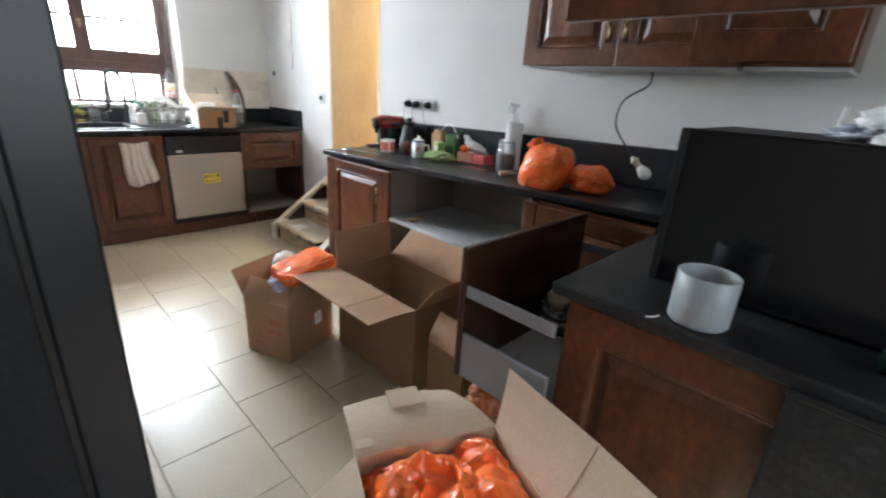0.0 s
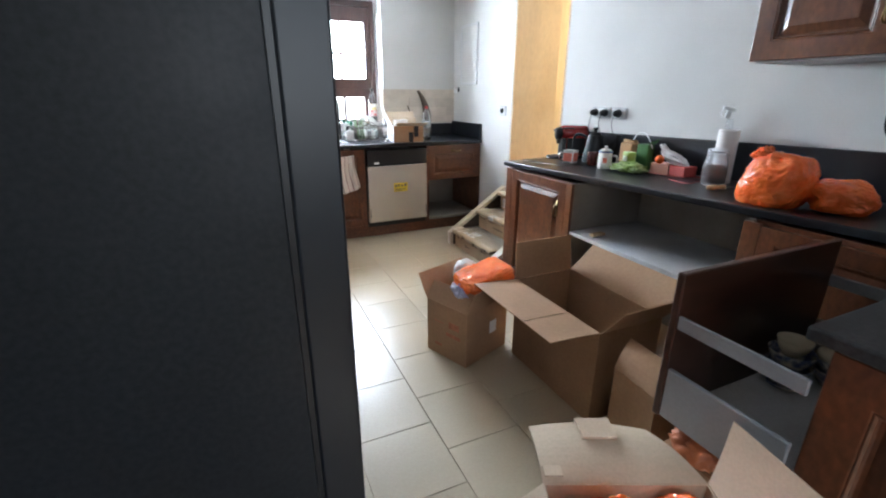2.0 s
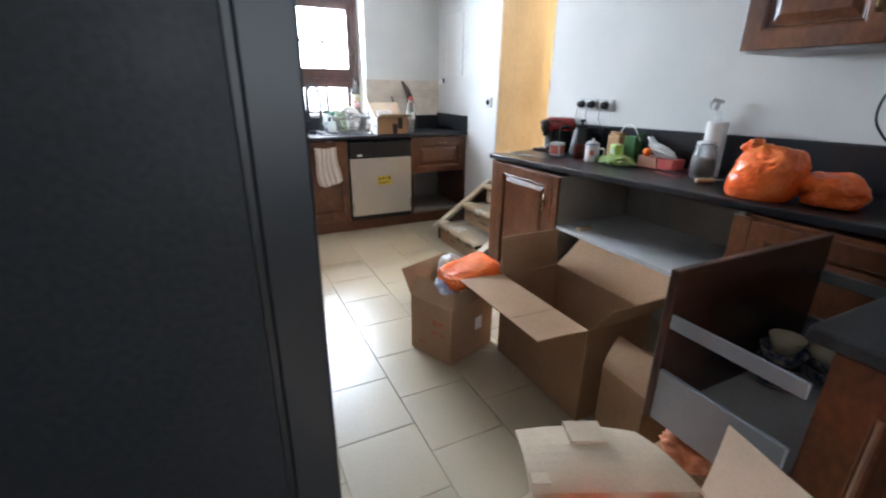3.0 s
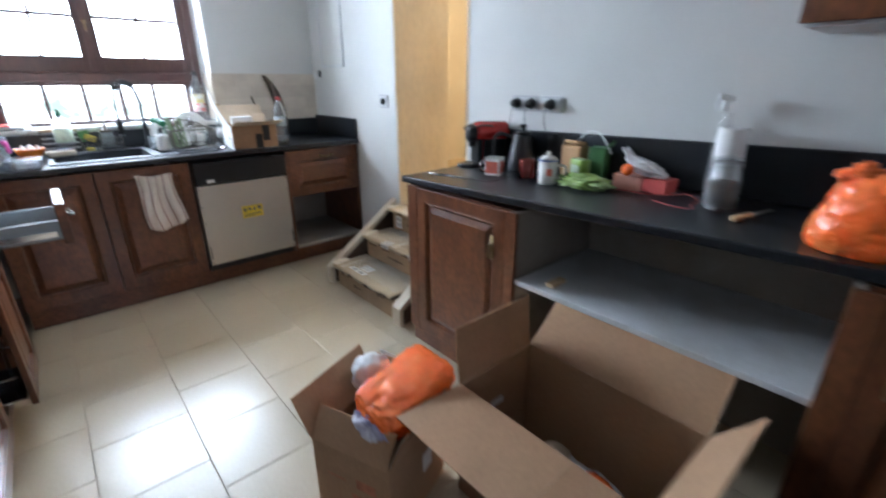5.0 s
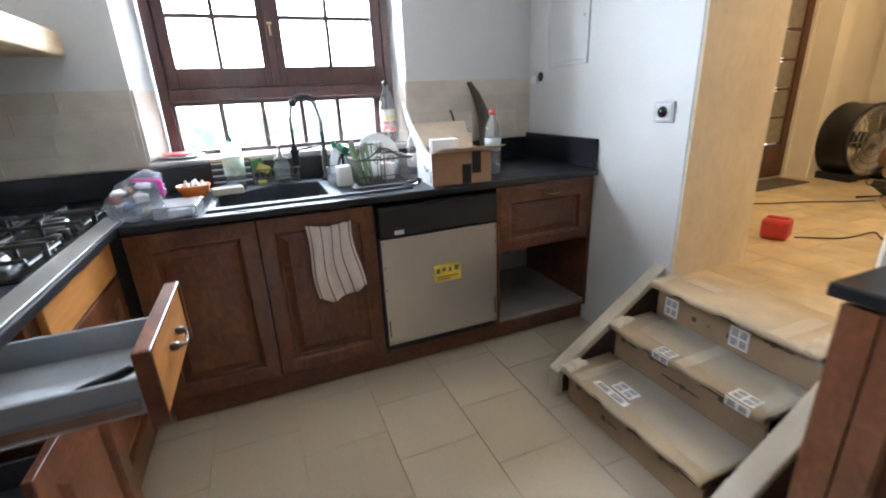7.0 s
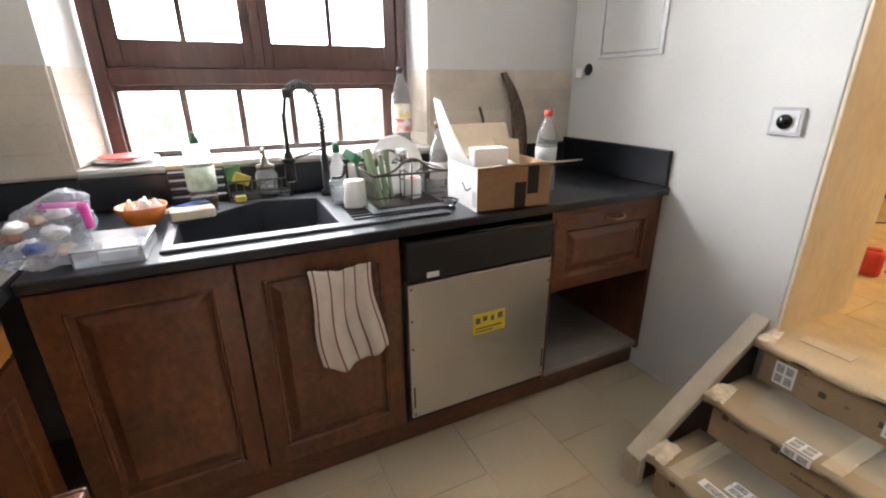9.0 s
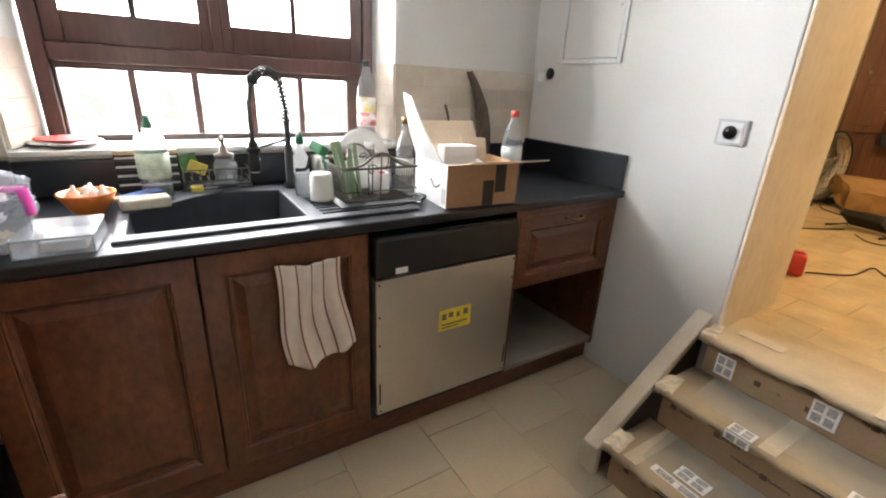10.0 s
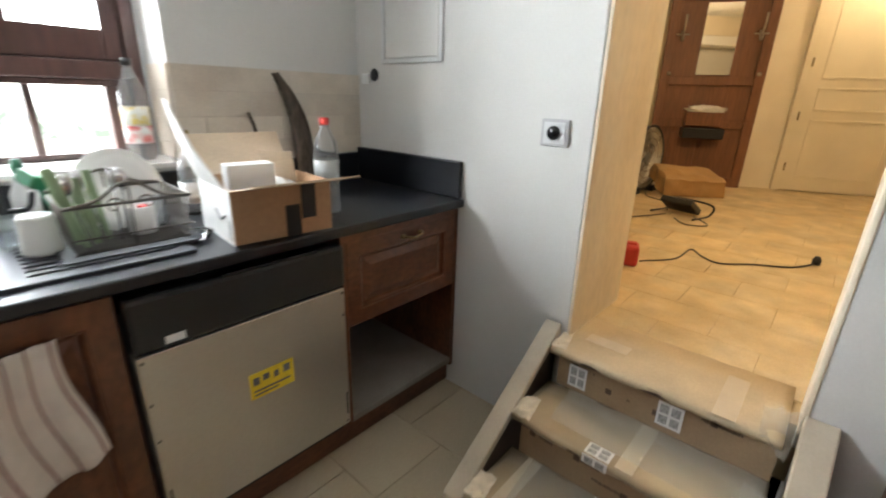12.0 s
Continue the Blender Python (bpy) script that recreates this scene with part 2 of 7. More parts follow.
def boxes(*specs, bm=None):
    """Blocks given as (x0, x1, y0, y1, z0, z1)."""
    bm = bm or bmesh.new()
    for x0, x1, y0, y1, z0, z1 in specs:
        m = Matrix.Translation(((x0 + x1) / 2, (y0 + y1) / 2, (z0 + z1) / 2)) @ Matrix.Diagonal((abs(x1 - x0), abs(y1 - y0), abs(z1 - z0), 1))
        bmesh.ops.create_cube(bm, size=1, matrix=m)
    return bm


def moved(bm, m):
    bmesh.ops.transform(bm, matrix=m, verts=bm.verts)
    return bm


def lathe(profile, at=(0, 0, 0), steps=28, bm=None):
    """A turned body from (radius, height) pairs."""
    bm = bm or bmesh.new()
    rings = []
    for r, z in profile:
        if r < 1e-5:
            rings.append([bm.verts.new((at[0], at[1], at[2] + z))])
        else:
            rings.append([bm.verts.new((at[0] + r * math.cos(2 * math.pi * k / steps), at[1] + r * math.sin(2 * math.pi * k / steps), at[2] + z)) for k in range(steps)])
    for a, b in zip(rings, rings[1:]):
        for k in range(steps):
            q = [a[k % len(a)], a[(k + 1) % len(a)], b[(k + 1) % len(b)], b[k % len(b)]]
            q = list(dict.fromkeys(q))
            if len(q) > 2:
                bm.faces.new(q)
    return bm


def tube(points, r, steps=8, bm=None, closed=False):
    """A round bar along points."""
    bm = bm or bmesh.new()
    pts = [Vector(p) for p in points]
    n = len(pts)
    rings, side = [], None
    for i, p in enumerate(pts):
        a = pts[(i - 1) % n] if closed or i else p
        b = pts[(i + 1) % n] if closed or i < n - 1 else p
        d = (b - a).normalized()
        if side is None:
            side = d.orthogonal().normalized()
        side = (side - d * side.dot(d)).normalized()
        up = d.cross(side)
        rings.append([bm.verts.new(p + r * (math.cos(2 * math.pi * k / steps) * side + math.sin(2 * math.pi * k / steps) * up)) for k in range(steps)])
    pairs = list(zip(rings, rings[1:])) + ([(rings[-1], rings[0])] if closed else [])
    for a, b in pairs:
        for k in range(steps):
            bm.faces.new((a[k], a[(k + 1) % steps], b[(k + 1) % steps], b[k]))
    if not closed:
        bm.faces.new(rings[0][::-1])
        bm.faces.new(rings[-1])
    return bm


def curve(points, per=8):
    """Points on a smooth line through points."""
    p = [Vector(q) for q in points]
    p = [2 * p[0] - p[1]] + p + [2 * p[-1] - p[-2]]
    out = []
    for i in range(1, len(p) - 2):
        for k in range(per):
            t = k / per
            out.append(0.5 * (2 * p[i] + (p[i + 1] - p[i - 1]) * t + (2 * p[i - 1] - 5 * p[i] + 4 * p[i + 1] - p[i + 2]) * t * t + (3 * p[i] - p[i - 1] - 3 * p[i + 1] + p[i + 2]) * t ** 3))
    return out + [p[-2]]


def sheet(a, b, c, d, thick=0.005, cuts=1, bend=0.0, bm=None):
    """A board with corners a, b, c, d in turn, bent a little in the middle."""
    bm = bm or bmesh.new()
    a, b, c, d = (Vector(p) for p in (a, b, c, d))
    nrm = (b - a).cross(d - a).normalized()
    grid = [[], []]
    n = cuts + 1
    for s, side in enumerate((0.0, thick)):
        for i in range(n + 1):
            u = i / n
            row = []
            for j in range(n + 1):
                v = j / n
                p = (a * (1 - u) + b * u) * (1 - v) + (d * (1 - u) + c * u) * v
                row.append(bm.verts.new(p + nrm * (side + bend * math.sin(math.pi * v) * (0.6 + 0.4 * math.sin(3 * u)))))
            grid[s].append(row)
    for s in (0, 1):
        for i in range(n):
            for j in range(n):
                bm.faces.new((grid[s][i][j], grid[s][i + 1][j], grid[s][i + 1][j + 1], grid[s][i][j + 1]))
    for k in range(n):
        for i0, j0, i1, j1 in ((k, 0, k + 1, 0), (k, n, k + 1, n), (0, k, 0, k + 1), (n, k, n, k + 1)):
            bm.faces.new((grid[0][i0][j0], grid[0][i1][j1], grid[1][i1][j1], grid[1][i0][j0]))
    return bm


def lump(centre, size, seed=0, detail=4, rough=0.22, scale=3.0, fold=0.05, flat=True, bm=None):
    """A crumpled bag: a ball pulled about by noise, resting flat."""
    bm = bm or bmesh.new()
    made = bmesh.ops.create_icosphere(bm, subdivisions=detail, radius=1.0)["verts"]
    for v in made:
        d = v.co.normalized()
        k = 1 + rough * noise.noise(d * scale + Vector((seed * 7.1, seed * 3.3, 1.0)))
        k += fold * (1 - 2 * abs(noise.noise(d * scale * 2.6 + Vector((seed, 4.0, seed * 2.2)))))
        k += fold * 0.55 * (1 - 2 * abs(noise.noise(d * scale * 5.2 + Vector((seed * 1.7, 9.0, seed)))))
        k += fold * 0.28 * (1 - 2 * abs(noise.noise(d * scale * 11.0 + Vector((seed * 2.9, 1.0, seed * 0.6)))))
        p = d * k
        z = max(p.z, -0.72) if flat else p.z
        v.co = Vector(centre) + Vector((p.x * size[0], p.y * size[1], z * size[2]))
    return bm


def crumple(w, d, top, low, seed, rise=0.05, n=130):
    """A crumpled plastic bag that fills a box w by d: a folded upper side with sharp creases and a skirt down to low."""
    bm = bmesh.new()
    grid = []
    for i in range(n + 1):
        row = []
        for j in range(n + 1):
            u, v = 2 * i / n - 1, 2 * j / n - 1
            p = Vector((u * 1.9 + seed, v * 2.3, seed * 0.37))
            p += 0.35 * Vector((noise.noise(p * 1.5), noise.noise(p * 1.5 + Vector((7, 3, 1))), 0))
            ridge = 0.9 - 1.9 * abs(noise.noise(p * 0.8)) + 0.30 * (1 - 2.6 * abs(noise.noise(p * 1.9 + Vector((2, 5, 0))))) + 0.10 * (1 - 2.4 * abs(noise.noise(p * 4.4))) + 0.045 * (1 - 2 * abs(noise.noise(p * 9.0))) + 0.5 * (0.6 - u * u - 0.6 * v * v)
            edge = max(abs(u), abs(v)) ** 5
            row.append(bm.verts.new((u * w / 2 + 0.012 * noise.noise(p * 4), v * d / 2 + 0.012 * noise.noise(p * 4 + Vector((9, 0, 0))), top + rise * (ridge - 0.6) - 0.07 * edge)))
        grid.append(row)
    for i in range(n):
        for j in range(n):
            bm.faces.new((grid[i][j], grid[i + 1][j], grid[i + 1][j + 1], grid[i][j + 1]))
    ring_top = [grid[i][0] for i in range(n)] + [grid[n][j] for j in range(n)] + [grid[i][n] for i in range(n, 0, -1)] + [grid[0][j] for j in range(n, 0, -1)]
    ring_low = [bm.verts.new((v.co.x * 0.85, v.co.y * 0.85, low)) for v in ring_top]
    for k in range(len(ring_top)):
        q = (k + 1) % len(ring_top)
        bm.faces.new((ring_top[k], ring_low[k], ring_low[q], ring_top[q]))
    bm.faces.new(ring_low)
    return bm


def raised_panel(w, h, t=0.02, rail=0.065, arch=False):
    """A frame-and-panel door in the x-z plane, its front towards -y: the frame and its moulded, raised panel."""
    frame_bm, panel_bm = bmesh.new(), bmesh.new()
    rings = []
    for depth in (0.0, t):
        for e in (0.0, rail):
            rings.append([frame_bm.verts.new(p) for p in ((e, depth, e), (w - e, depth, e), (w - e, depth, h - e), (e, depth, h - e))])
    for a, b in ((0, 1), (2, 3), (0, 2), (1, 3)):
        for k in range(4):
            frame_bm.faces.new((rings[a][k], rings[a][(k + 1) % 4], rings[b][(k + 1) % 4], rings[b][k]))
    steps = [(0.0, 0.003), (0.004, 0.001), (0.009, 0.004), (0.012, 0.014), (0.020, 0.015), (0.048, 0.004), (0.055, 0.0035)]
    loops = []
    for inset, depth in steps:
        x0, x1, z0, z1 = rail + inset, w - rail - inset, rail + inset, h - rail - inset
        loops.append([panel_bm.verts.new(p) for p in ((x0, depth, z0), (x1, depth, z0), (x1, depth, z1), (x0, depth, z1))])
    for a, b in zip(loops, loops[1:]):
        for k in range(4):
            panel_bm.faces.new((a[k], a[(k + 1) % 4], b[(k + 1) % 4], b[k]))
    panel_bm.faces.new(loops[-1])
    back = [panel_bm.verts.new((v.co.x, t - 0.003, v.co.z)) for v in loops[0]]
    for k in range(4):
        panel_bm.faces.new((loops[0][k], loops[0][(k + 1) % 4], back[(k + 1) % 4], back[k]))
    panel_bm.faces.new(back)
    return frame_bm, panel_bm


def cabinet_door(parent, m, w, h, handle=None, rail=0.065, mat=WOOD, name="door", handle_mat=BRASS, pull="drop"):
    """A raised-panel door under parent, placed by m from the x-z plane; handle is (x, z) on it."""
    f, p = raised_panel(w, h, rail=rail)
    door = part(name, moved(f, m), mat, parent, bevel=0.003)
    part("panel", moved(p, m), mat, door)
    if handle:
        x, z = handle
        bm = bmesh.new()
        if pull == "drop":
            boxes((x - 0.008, x + 0.008, -0.003, 0, z - 0.05, z + 0.05), bm=bm)
            tube(curve([(x, -0.004, z + 0.012), (x + 0.003, -0.022, z + 0.004), (x - 0.002, -0.024, z - 0.03), (x, -0.012, z - 0.045)]), 0.0035, 6, bm=bm)
            lathe([(0, -0.006), (0.008, -0.004), (0.008, 0.004), (0, 0.006)], (x, -0.015, z + 0.012), 10, bm=bm)
        else:
            tube(curve([(x - 0.045, 0, z), (x - 0.04, -0.022, z), (x, -0.028, z - 0.006), (x + 0.04, -0.022, z), (x + 0.045, 0, z)]), 0.0045, 6, bm=bm)
            for s in (-0.045, 0.045):
                lathe([(0, -0.01), (0.010, -0.006), (0.011, 0.004), (0, 0.009)], (x + s, -0.004, z), 10, bm=bm)
        part("handle", moved(bm, m), handle_mat, door, "aged metal handle", smooth=True)
    return door


def slab_with_hole(outer, hole, z0, z1):
    """A slab with an opening cut through it."""
    bm = bmesh.new()
    rings = []
    for zz in (z0, z1):
        edges, level = [], []
        for poly in (outer, hole):
            vs = [bm.verts.new((x, y, zz)) for x, y in poly]
            level.append(vs)
            edges += [bm.edges.new((vs[k], vs[(k + 1) % len(vs)])) for k in range(len(vs))]
        bmesh.ops.triangle_fill(bm, use_beauty=True, edges=edges)
        rings.append(level)
    for a, b in zip(*rings):
        for k in range(len(a)):
            bm.faces.new((a[k], a[(k + 1) % len(a)], b[(k + 1) % len(a)], b[k]))
    return bm


FACE_S = lambda x, y, z: pose(x, y, z)
FACE_W = lambda x, y, z: pose(x, y, z, 0, 0, -90)
FACE_E = lambda x, y, z: pose(x, y, z, 0, 0, 90)


# ---- structure ----
EX, NY, WX, SY, TOP = 2.275, 4.86, -0.62, -1.9, 2.29   # east, north, west and south wall faces, ceiling
HF = 0.465                                             # hall floor
floor_base = structure("floor", boxes((WX - 0.2, EX + 0.02, SY - 0.2, NY + 0.3, -0.15, -0.006)), GROUT, "beige square ceramic kitchen floor tiles in running bond", category="floor")
structure("ceiling", boxes((WX - 0.2, EX + 0.47, SY - 0.2, NY + 0.35, TOP, TOP + 0.15)), CEILING, "white painted kitchen ceiling")
# north wall with the window opening
WX0, WX1, WZ0, WZ1 = 0.185, 1.458, 1.03, 2.24
WXL = 0.125                                            # the west reveal is splayed and starts here on the wall face
_north = boxes((WX - 0.2, WXL, NY, NY + 0.42, -0.15, TOP), (WX1, EX, NY, NY + 0.42, -0.15, TOP), (WXL, WX1, NY, NY + 0.42, -0.15, WZ0), (WXL, WX1, NY, NY + 0.42, WZ1, TOP))
_wedge = [[_north.verts.new((x, y, zz)) for x, y in ((WXL, NY + 0.001), (WX0, 5.075), (WX0, NY + 0.42), (WXL, NY + 0.42))] for zz in (WZ0, WZ1)]
_north.faces.new(_wedge[0])
_north.faces.new(_wedge[1])
for k in range(4):
    _north.faces.new((_wedge[0][k], _wedge[0][(k + 1) % 4], _wedge[1][(k + 1) % 4], _wedge[1][k]))
wall_north = structure("wall_north", _north, WALL,
                       "white painted wall with a deep window recess and tiled splashback")
structure("wall_west", boxes((WX - 0.2, WX, SY - 0.2, NY, -0.15, TOP)), WALL, "plain white painted wall behind the hob counter")
# Unseen wall; its opening is assumed, to let the rear fill lamp in.
structure("wall_south", boxes((WX, -0.35, SY - 0.2, SY, -0.15, TOP), (1.25, EX, SY - 0.2, SY, -0.15, TOP), (-0.35, 1.25, SY - 0.2, SY, -0.15, 0.95), (-0.35, 1.25, SY - 0.2, SY, 2.15, TOP)), WALL, "plain white unseen rear wall with an assumed window opening")
OY0, OY1 = 2.955, 3.665                                # the way up to the hall
wall_east = structure("wall_east", boxes((EX, EX + 0.47, OY1, NY + 0.42, -0.15, TOP), (EX, EX + 0.12, SY - 0.2, OY0, -0.15, TOP)), WALL, "white painted wall with an opening to the hall", bevel=0.006)
# raw plaster skin of the opening's reveal
structure("plaster_reveal", boxes((EX + 0.004, EX + 0.475, OY1 - 0.012, OY1 + 0.001, HF - 0.02, TOP)), PLASTER, "unpainted cream plaster reveal of the hall opening", bevel=0.004, category="wall")
structure("plaster_jamb", boxes((EX - 0.003, EX + 0.13, OY0 - 0.002, OY0 + 0.014, 0.4, TOP)), PLASTER, "rough chipped plaster jamb of the hall opening", bevel=0.004, category="wall")
# the hall
structure("hall_floor", boxes((EX + 0.02, 8.4, 0.6, 5.4, HF - 0.2, HF - 0.006)), HALL_GROUT, "ochre stone-look hall floor tiles", category="floor")
structure("hall_ceiling", boxes((EX + 0.12, 8.4, 0.6, 5.4, 2.75, 2.85)), CEILING, "cream hall ceiling", category="ceiling")
structure("wall_hall_lintel", boxes((EX + 0.13, EX + 0.47, 0.6, 5.4, TOP + 0.155, 2.75), (EX + 0.12, EX + 0.47, OY0, OY1, TOP + 0.15, TOP + 0.155)), HALL_WALL, "plain cream wall above the hall opening", category="wall")
DX0, DX1 = 4.15, 5.08
structure("wall_hall_north", boxes((EX + 0.475, DX0, 4.90, 5.1, HF - 0.2, 2.75), (DX0, DX1, 4.90, 5.1, 2.55, 2.75), (DX1, 6.6, 4.90, 5.1, HF - 0.2, 2.75)), HALL_WALL, "cream plastered hall wall with a door", category="wall")
structure("wall_hall_pier", boxes((DX1 + 0.03, 5.27, 4.72, 4.90, HF - 0.02, 2.75)), HALL_WALL, "cream plastered corner pier in the hall", bevel=0.006, category="wall")
structure("wall_hall_south", boxes((EX + 0.12, 8.4, 0.45, 0.6, HF - 0.2, 2.75)), HALL_WALL, "plain cream hall wall", category="wall")
HEND = pose(5.78, 4.72, HF, 0, 0, 23)                  # frame of the hall's far end, local -y along its wall
_wall = moved(boxes((0.40, 0.55, -4.6, 0.6, -0.2, 2.28)), HEND)
structure("wall_hall_east", _wall, HALL_WALL, "cream plastered end wall of the hall", category="wall")
structure("ground", boxes((-60, 60, NY + 0.43, 120, -0.6, -0.5), (-60, 60, -120, SY - 0.21, -0.6, -0.5)), GRAVEL, "pale sunlit gravel ground outside the window", category="ground")


# ---- window ----
def kitchen_window():
    y0, y1 = 5.08, 5.15
    w = thing("window_1", (0.82, 5.11, WZ0), "dark brown wooden kitchen window with small glazed panes", "window", kind="structure")
    mid = 0.785
    x0, x1 = 0.20, 1.445
    part("window_frame", boxes((x0, x0 + 0.05, y0 - 0.01, y1 + 0.02, 1.035, 2.23), (x1 - 0.05, x1, y0 - 0.01, y1 + 0.02, 1.035, 2.23), (x0 + 0.05, x1 - 0.05, y0 - 0.01, y1 + 0.02, 2.17, 2.23),
                               (x0 + 0.05, x1 - 0.05, y0 - 0.01, y1 + 0.02, 1.035, 1.05), (x0 + 0.05, x1 - 0.05, y0 - 0.02, y1 + 0.02, 1.325, 1.385)), FRAME_WOOD, w, bevel=0.005)
    part("rebate", boxes((x0 + 0.03, x1 - 0.03, y1 + 0.021, y1 + 0.03, 1.305, 1.41), (x0 + 0.03, x0 + 0.07, y1 + 0.021, y1 + 0.03, 1.41, 2.2), (x1 - 0.07, x1 - 0.03, y1 + 0.021, y1 + 0.03, 1.41, 2.2), (mid - 0.02, mid + 0.02, y1 + 0.002, y1 + 0.012, 1.388, 2.165),
                         (x0 + 0.03, x0 + 0.06, y1 + 0.021, y1 + 0.03, 1.04, 1.305), (x1 - 0.06, x1 - 0.03, y1 + 0.021, y1 + 0.03, 1.04, 1.305), (x0 + 0.06, x1 - 0.06, y1 + 0.021, y1 + 0.03, 1.04, 1.065)), FRAME_WOOD, w)
    part("window_sill", boxes((WXL + 0.003, WX1 - 0.003, NY - 0.025, y0 - 0.012, WZ0 + 0.002, WZ0 + 0.022)), CERAMIC, w, "pale stone window sill", bevel=0.004)
    # lower fixed light with five panes
    xs = [0.262, 0.478, 0.688, 0.898, 1.103, 1.318]
    part("lower_light", boxes((x0 + 0.052, x1 - 0.052, y0 + 0.005, y1, 1.052, 1.074), (x0 + 0.052, x1 - 0.052, y0 + 0.005, y1, 1.302, 1.323), (x0 + 0.052, xs[0], y0 + 0.006, y1, 1.074, 1.302), (xs[-1], x1 - 0.052, y0 + 0.006, y1, 1.074, 1.302),
                              *[(x - 0.012, x + 0.012, y0 + 0.008, y1 - 0.008, 1.074, 1.302) for x in xs[1:-1]]), FRAME_WOOD, w, bevel=0.003)
    for a, b in zip(xs, xs[1:]):
        pane = part("pane", boxes((a + 0.004, b - 0.004, 5.112, 5.116, 1.072, 1.304)), PANE, w)
        pane.visible_shadow = False
    # two upper casements
    for a, b in ((x0 + 0.052, mid - 0.003), (mid + 0.003, x1 - 0.052)):
        s = 0.055
        cas = part("casement", boxes((a, a + s, y0, y1, 1.388, 2.168), (b - s, b, y0, y1, 1.388, 2.168), (a + s, b - s, y0, y1, 1.388, 1.488), (a + s, b - s, y0, y1, 2.03, 2.168),
                                     ((a + b) / 2 - 0.011, (a + b) / 2 + 0.011, y0 + 0.008, y1 - 0.008, 1.488, 2.03), (a + s, b - s, y0 + 0.009, y1 - 0.009, 1.722, 1.744)), FRAME_WOOD, w, bevel=0.003)
        for u, v in ((a + s, (a + b) / 2), ((a + b) / 2, b - s)):
            for z0, z1 in ((1.488, 1.733), (1.733, 2.03)):
                pane = part("pane", boxes((u + 0.003, v - 0.003, 5.112, 5.116, z0 + 0.003, z1 - 0.003)), PANE, cas)
                pane.visible_shadow = False
    part("cover_strip", boxes((mid - 0.02, mid + 0.02, y0 - 0.014, y0 - 0.001, 1.388, 2.168)), FRAME_WOOD, w, bevel=0.003)
    bm = lathe([(0, -0.006), (0.012, -0.005), (0.012, 0.004), (0, 0.006)], (mid, y0 - 0.03, 1.70), 12)
    tube([(mid, y0 - 0.016, 1.70), (mid, y0 - 0.034, 1.70), (mid, y0 - 0.036, 1.64)], 0.005, 6, bm=bm)
    part("espagnolette_handle", bm, BRASS, w, "small brass window handle", smooth=True)


kitchen_window()


# ---- worktops and splashbacks ----
def granite(name, bm, label, category="worktop"):
    ob = part(name, bm, GRANITE, None, bevel=0.006)
    return tagged(ob, label, category)


CT, CU = 0.90, 0.868    # worktop's top and underside
granite("sink_worktop", slab_with_hole(((0.11, 4.175), (EX - 0.002, 4.175), (EX - 0.002, NY - 0.002), (0.11, NY - 0.002)), ((0.412, 4.255), (1.25, 4.255), (1.25, 4.735), (0.412, 4.735)), CU, CT), "black granite worktop round the kitchen sink")
granite("hob_worktop", boxes((WX + 0.002, 0.105, 1.80, NY - 0.002, CU, CT)), "black granite worktop under the gas hob")
def rise(y):
    """How far the long worktop climbs out of level towards the peninsula."""
    return 0.024 * max(0.0, 2.72 - y)


def sloped(bm):
    for v in bm.verts:
        v.co.z += rise(v.co.y)
        if v.co.x < 1.7:
            v.co.x += 0.03 * (2.80 - v.co.y)
    return bm


granite("island_worktop", sloped(boxes((1.675, EX - 0.002, 0.556, 2.80, CU, CT))), "long black granite worktop along the white wall")
tagged(part("peninsula_worktop", boxes((1.0, EX - 0.002, -0.75, 0.55, CU, CT)), DUSTY, None, bevel=0.006), "dusty black granite peninsula worktop", "worktop")
for xa, xb, zt in ((WX + 0.003, WXL, 1.025), (WXL, WX1, 1.02), (WX1, EX - 0.026, 1.03)):
    granite("splashback_sink", boxes((xa, xb, NY - 0.024, NY - 0.001, CT + 0.001, zt)), "black granite upstand behind the sink", "upstand")
granite("splashback_end", boxes((EX - 0.024, EX - 0.001, 4.19, NY - 0.002, CT + 0.001, 1.055)), "black granite upstand at the worktop's end", "upstand")
granite("splashback_island", sloped(boxes((EX - 0.022, EX - 0.001, -0.75, 2.74, CT + 0.001, 1.092))), "black granite upstand along the white wall", "upstand")


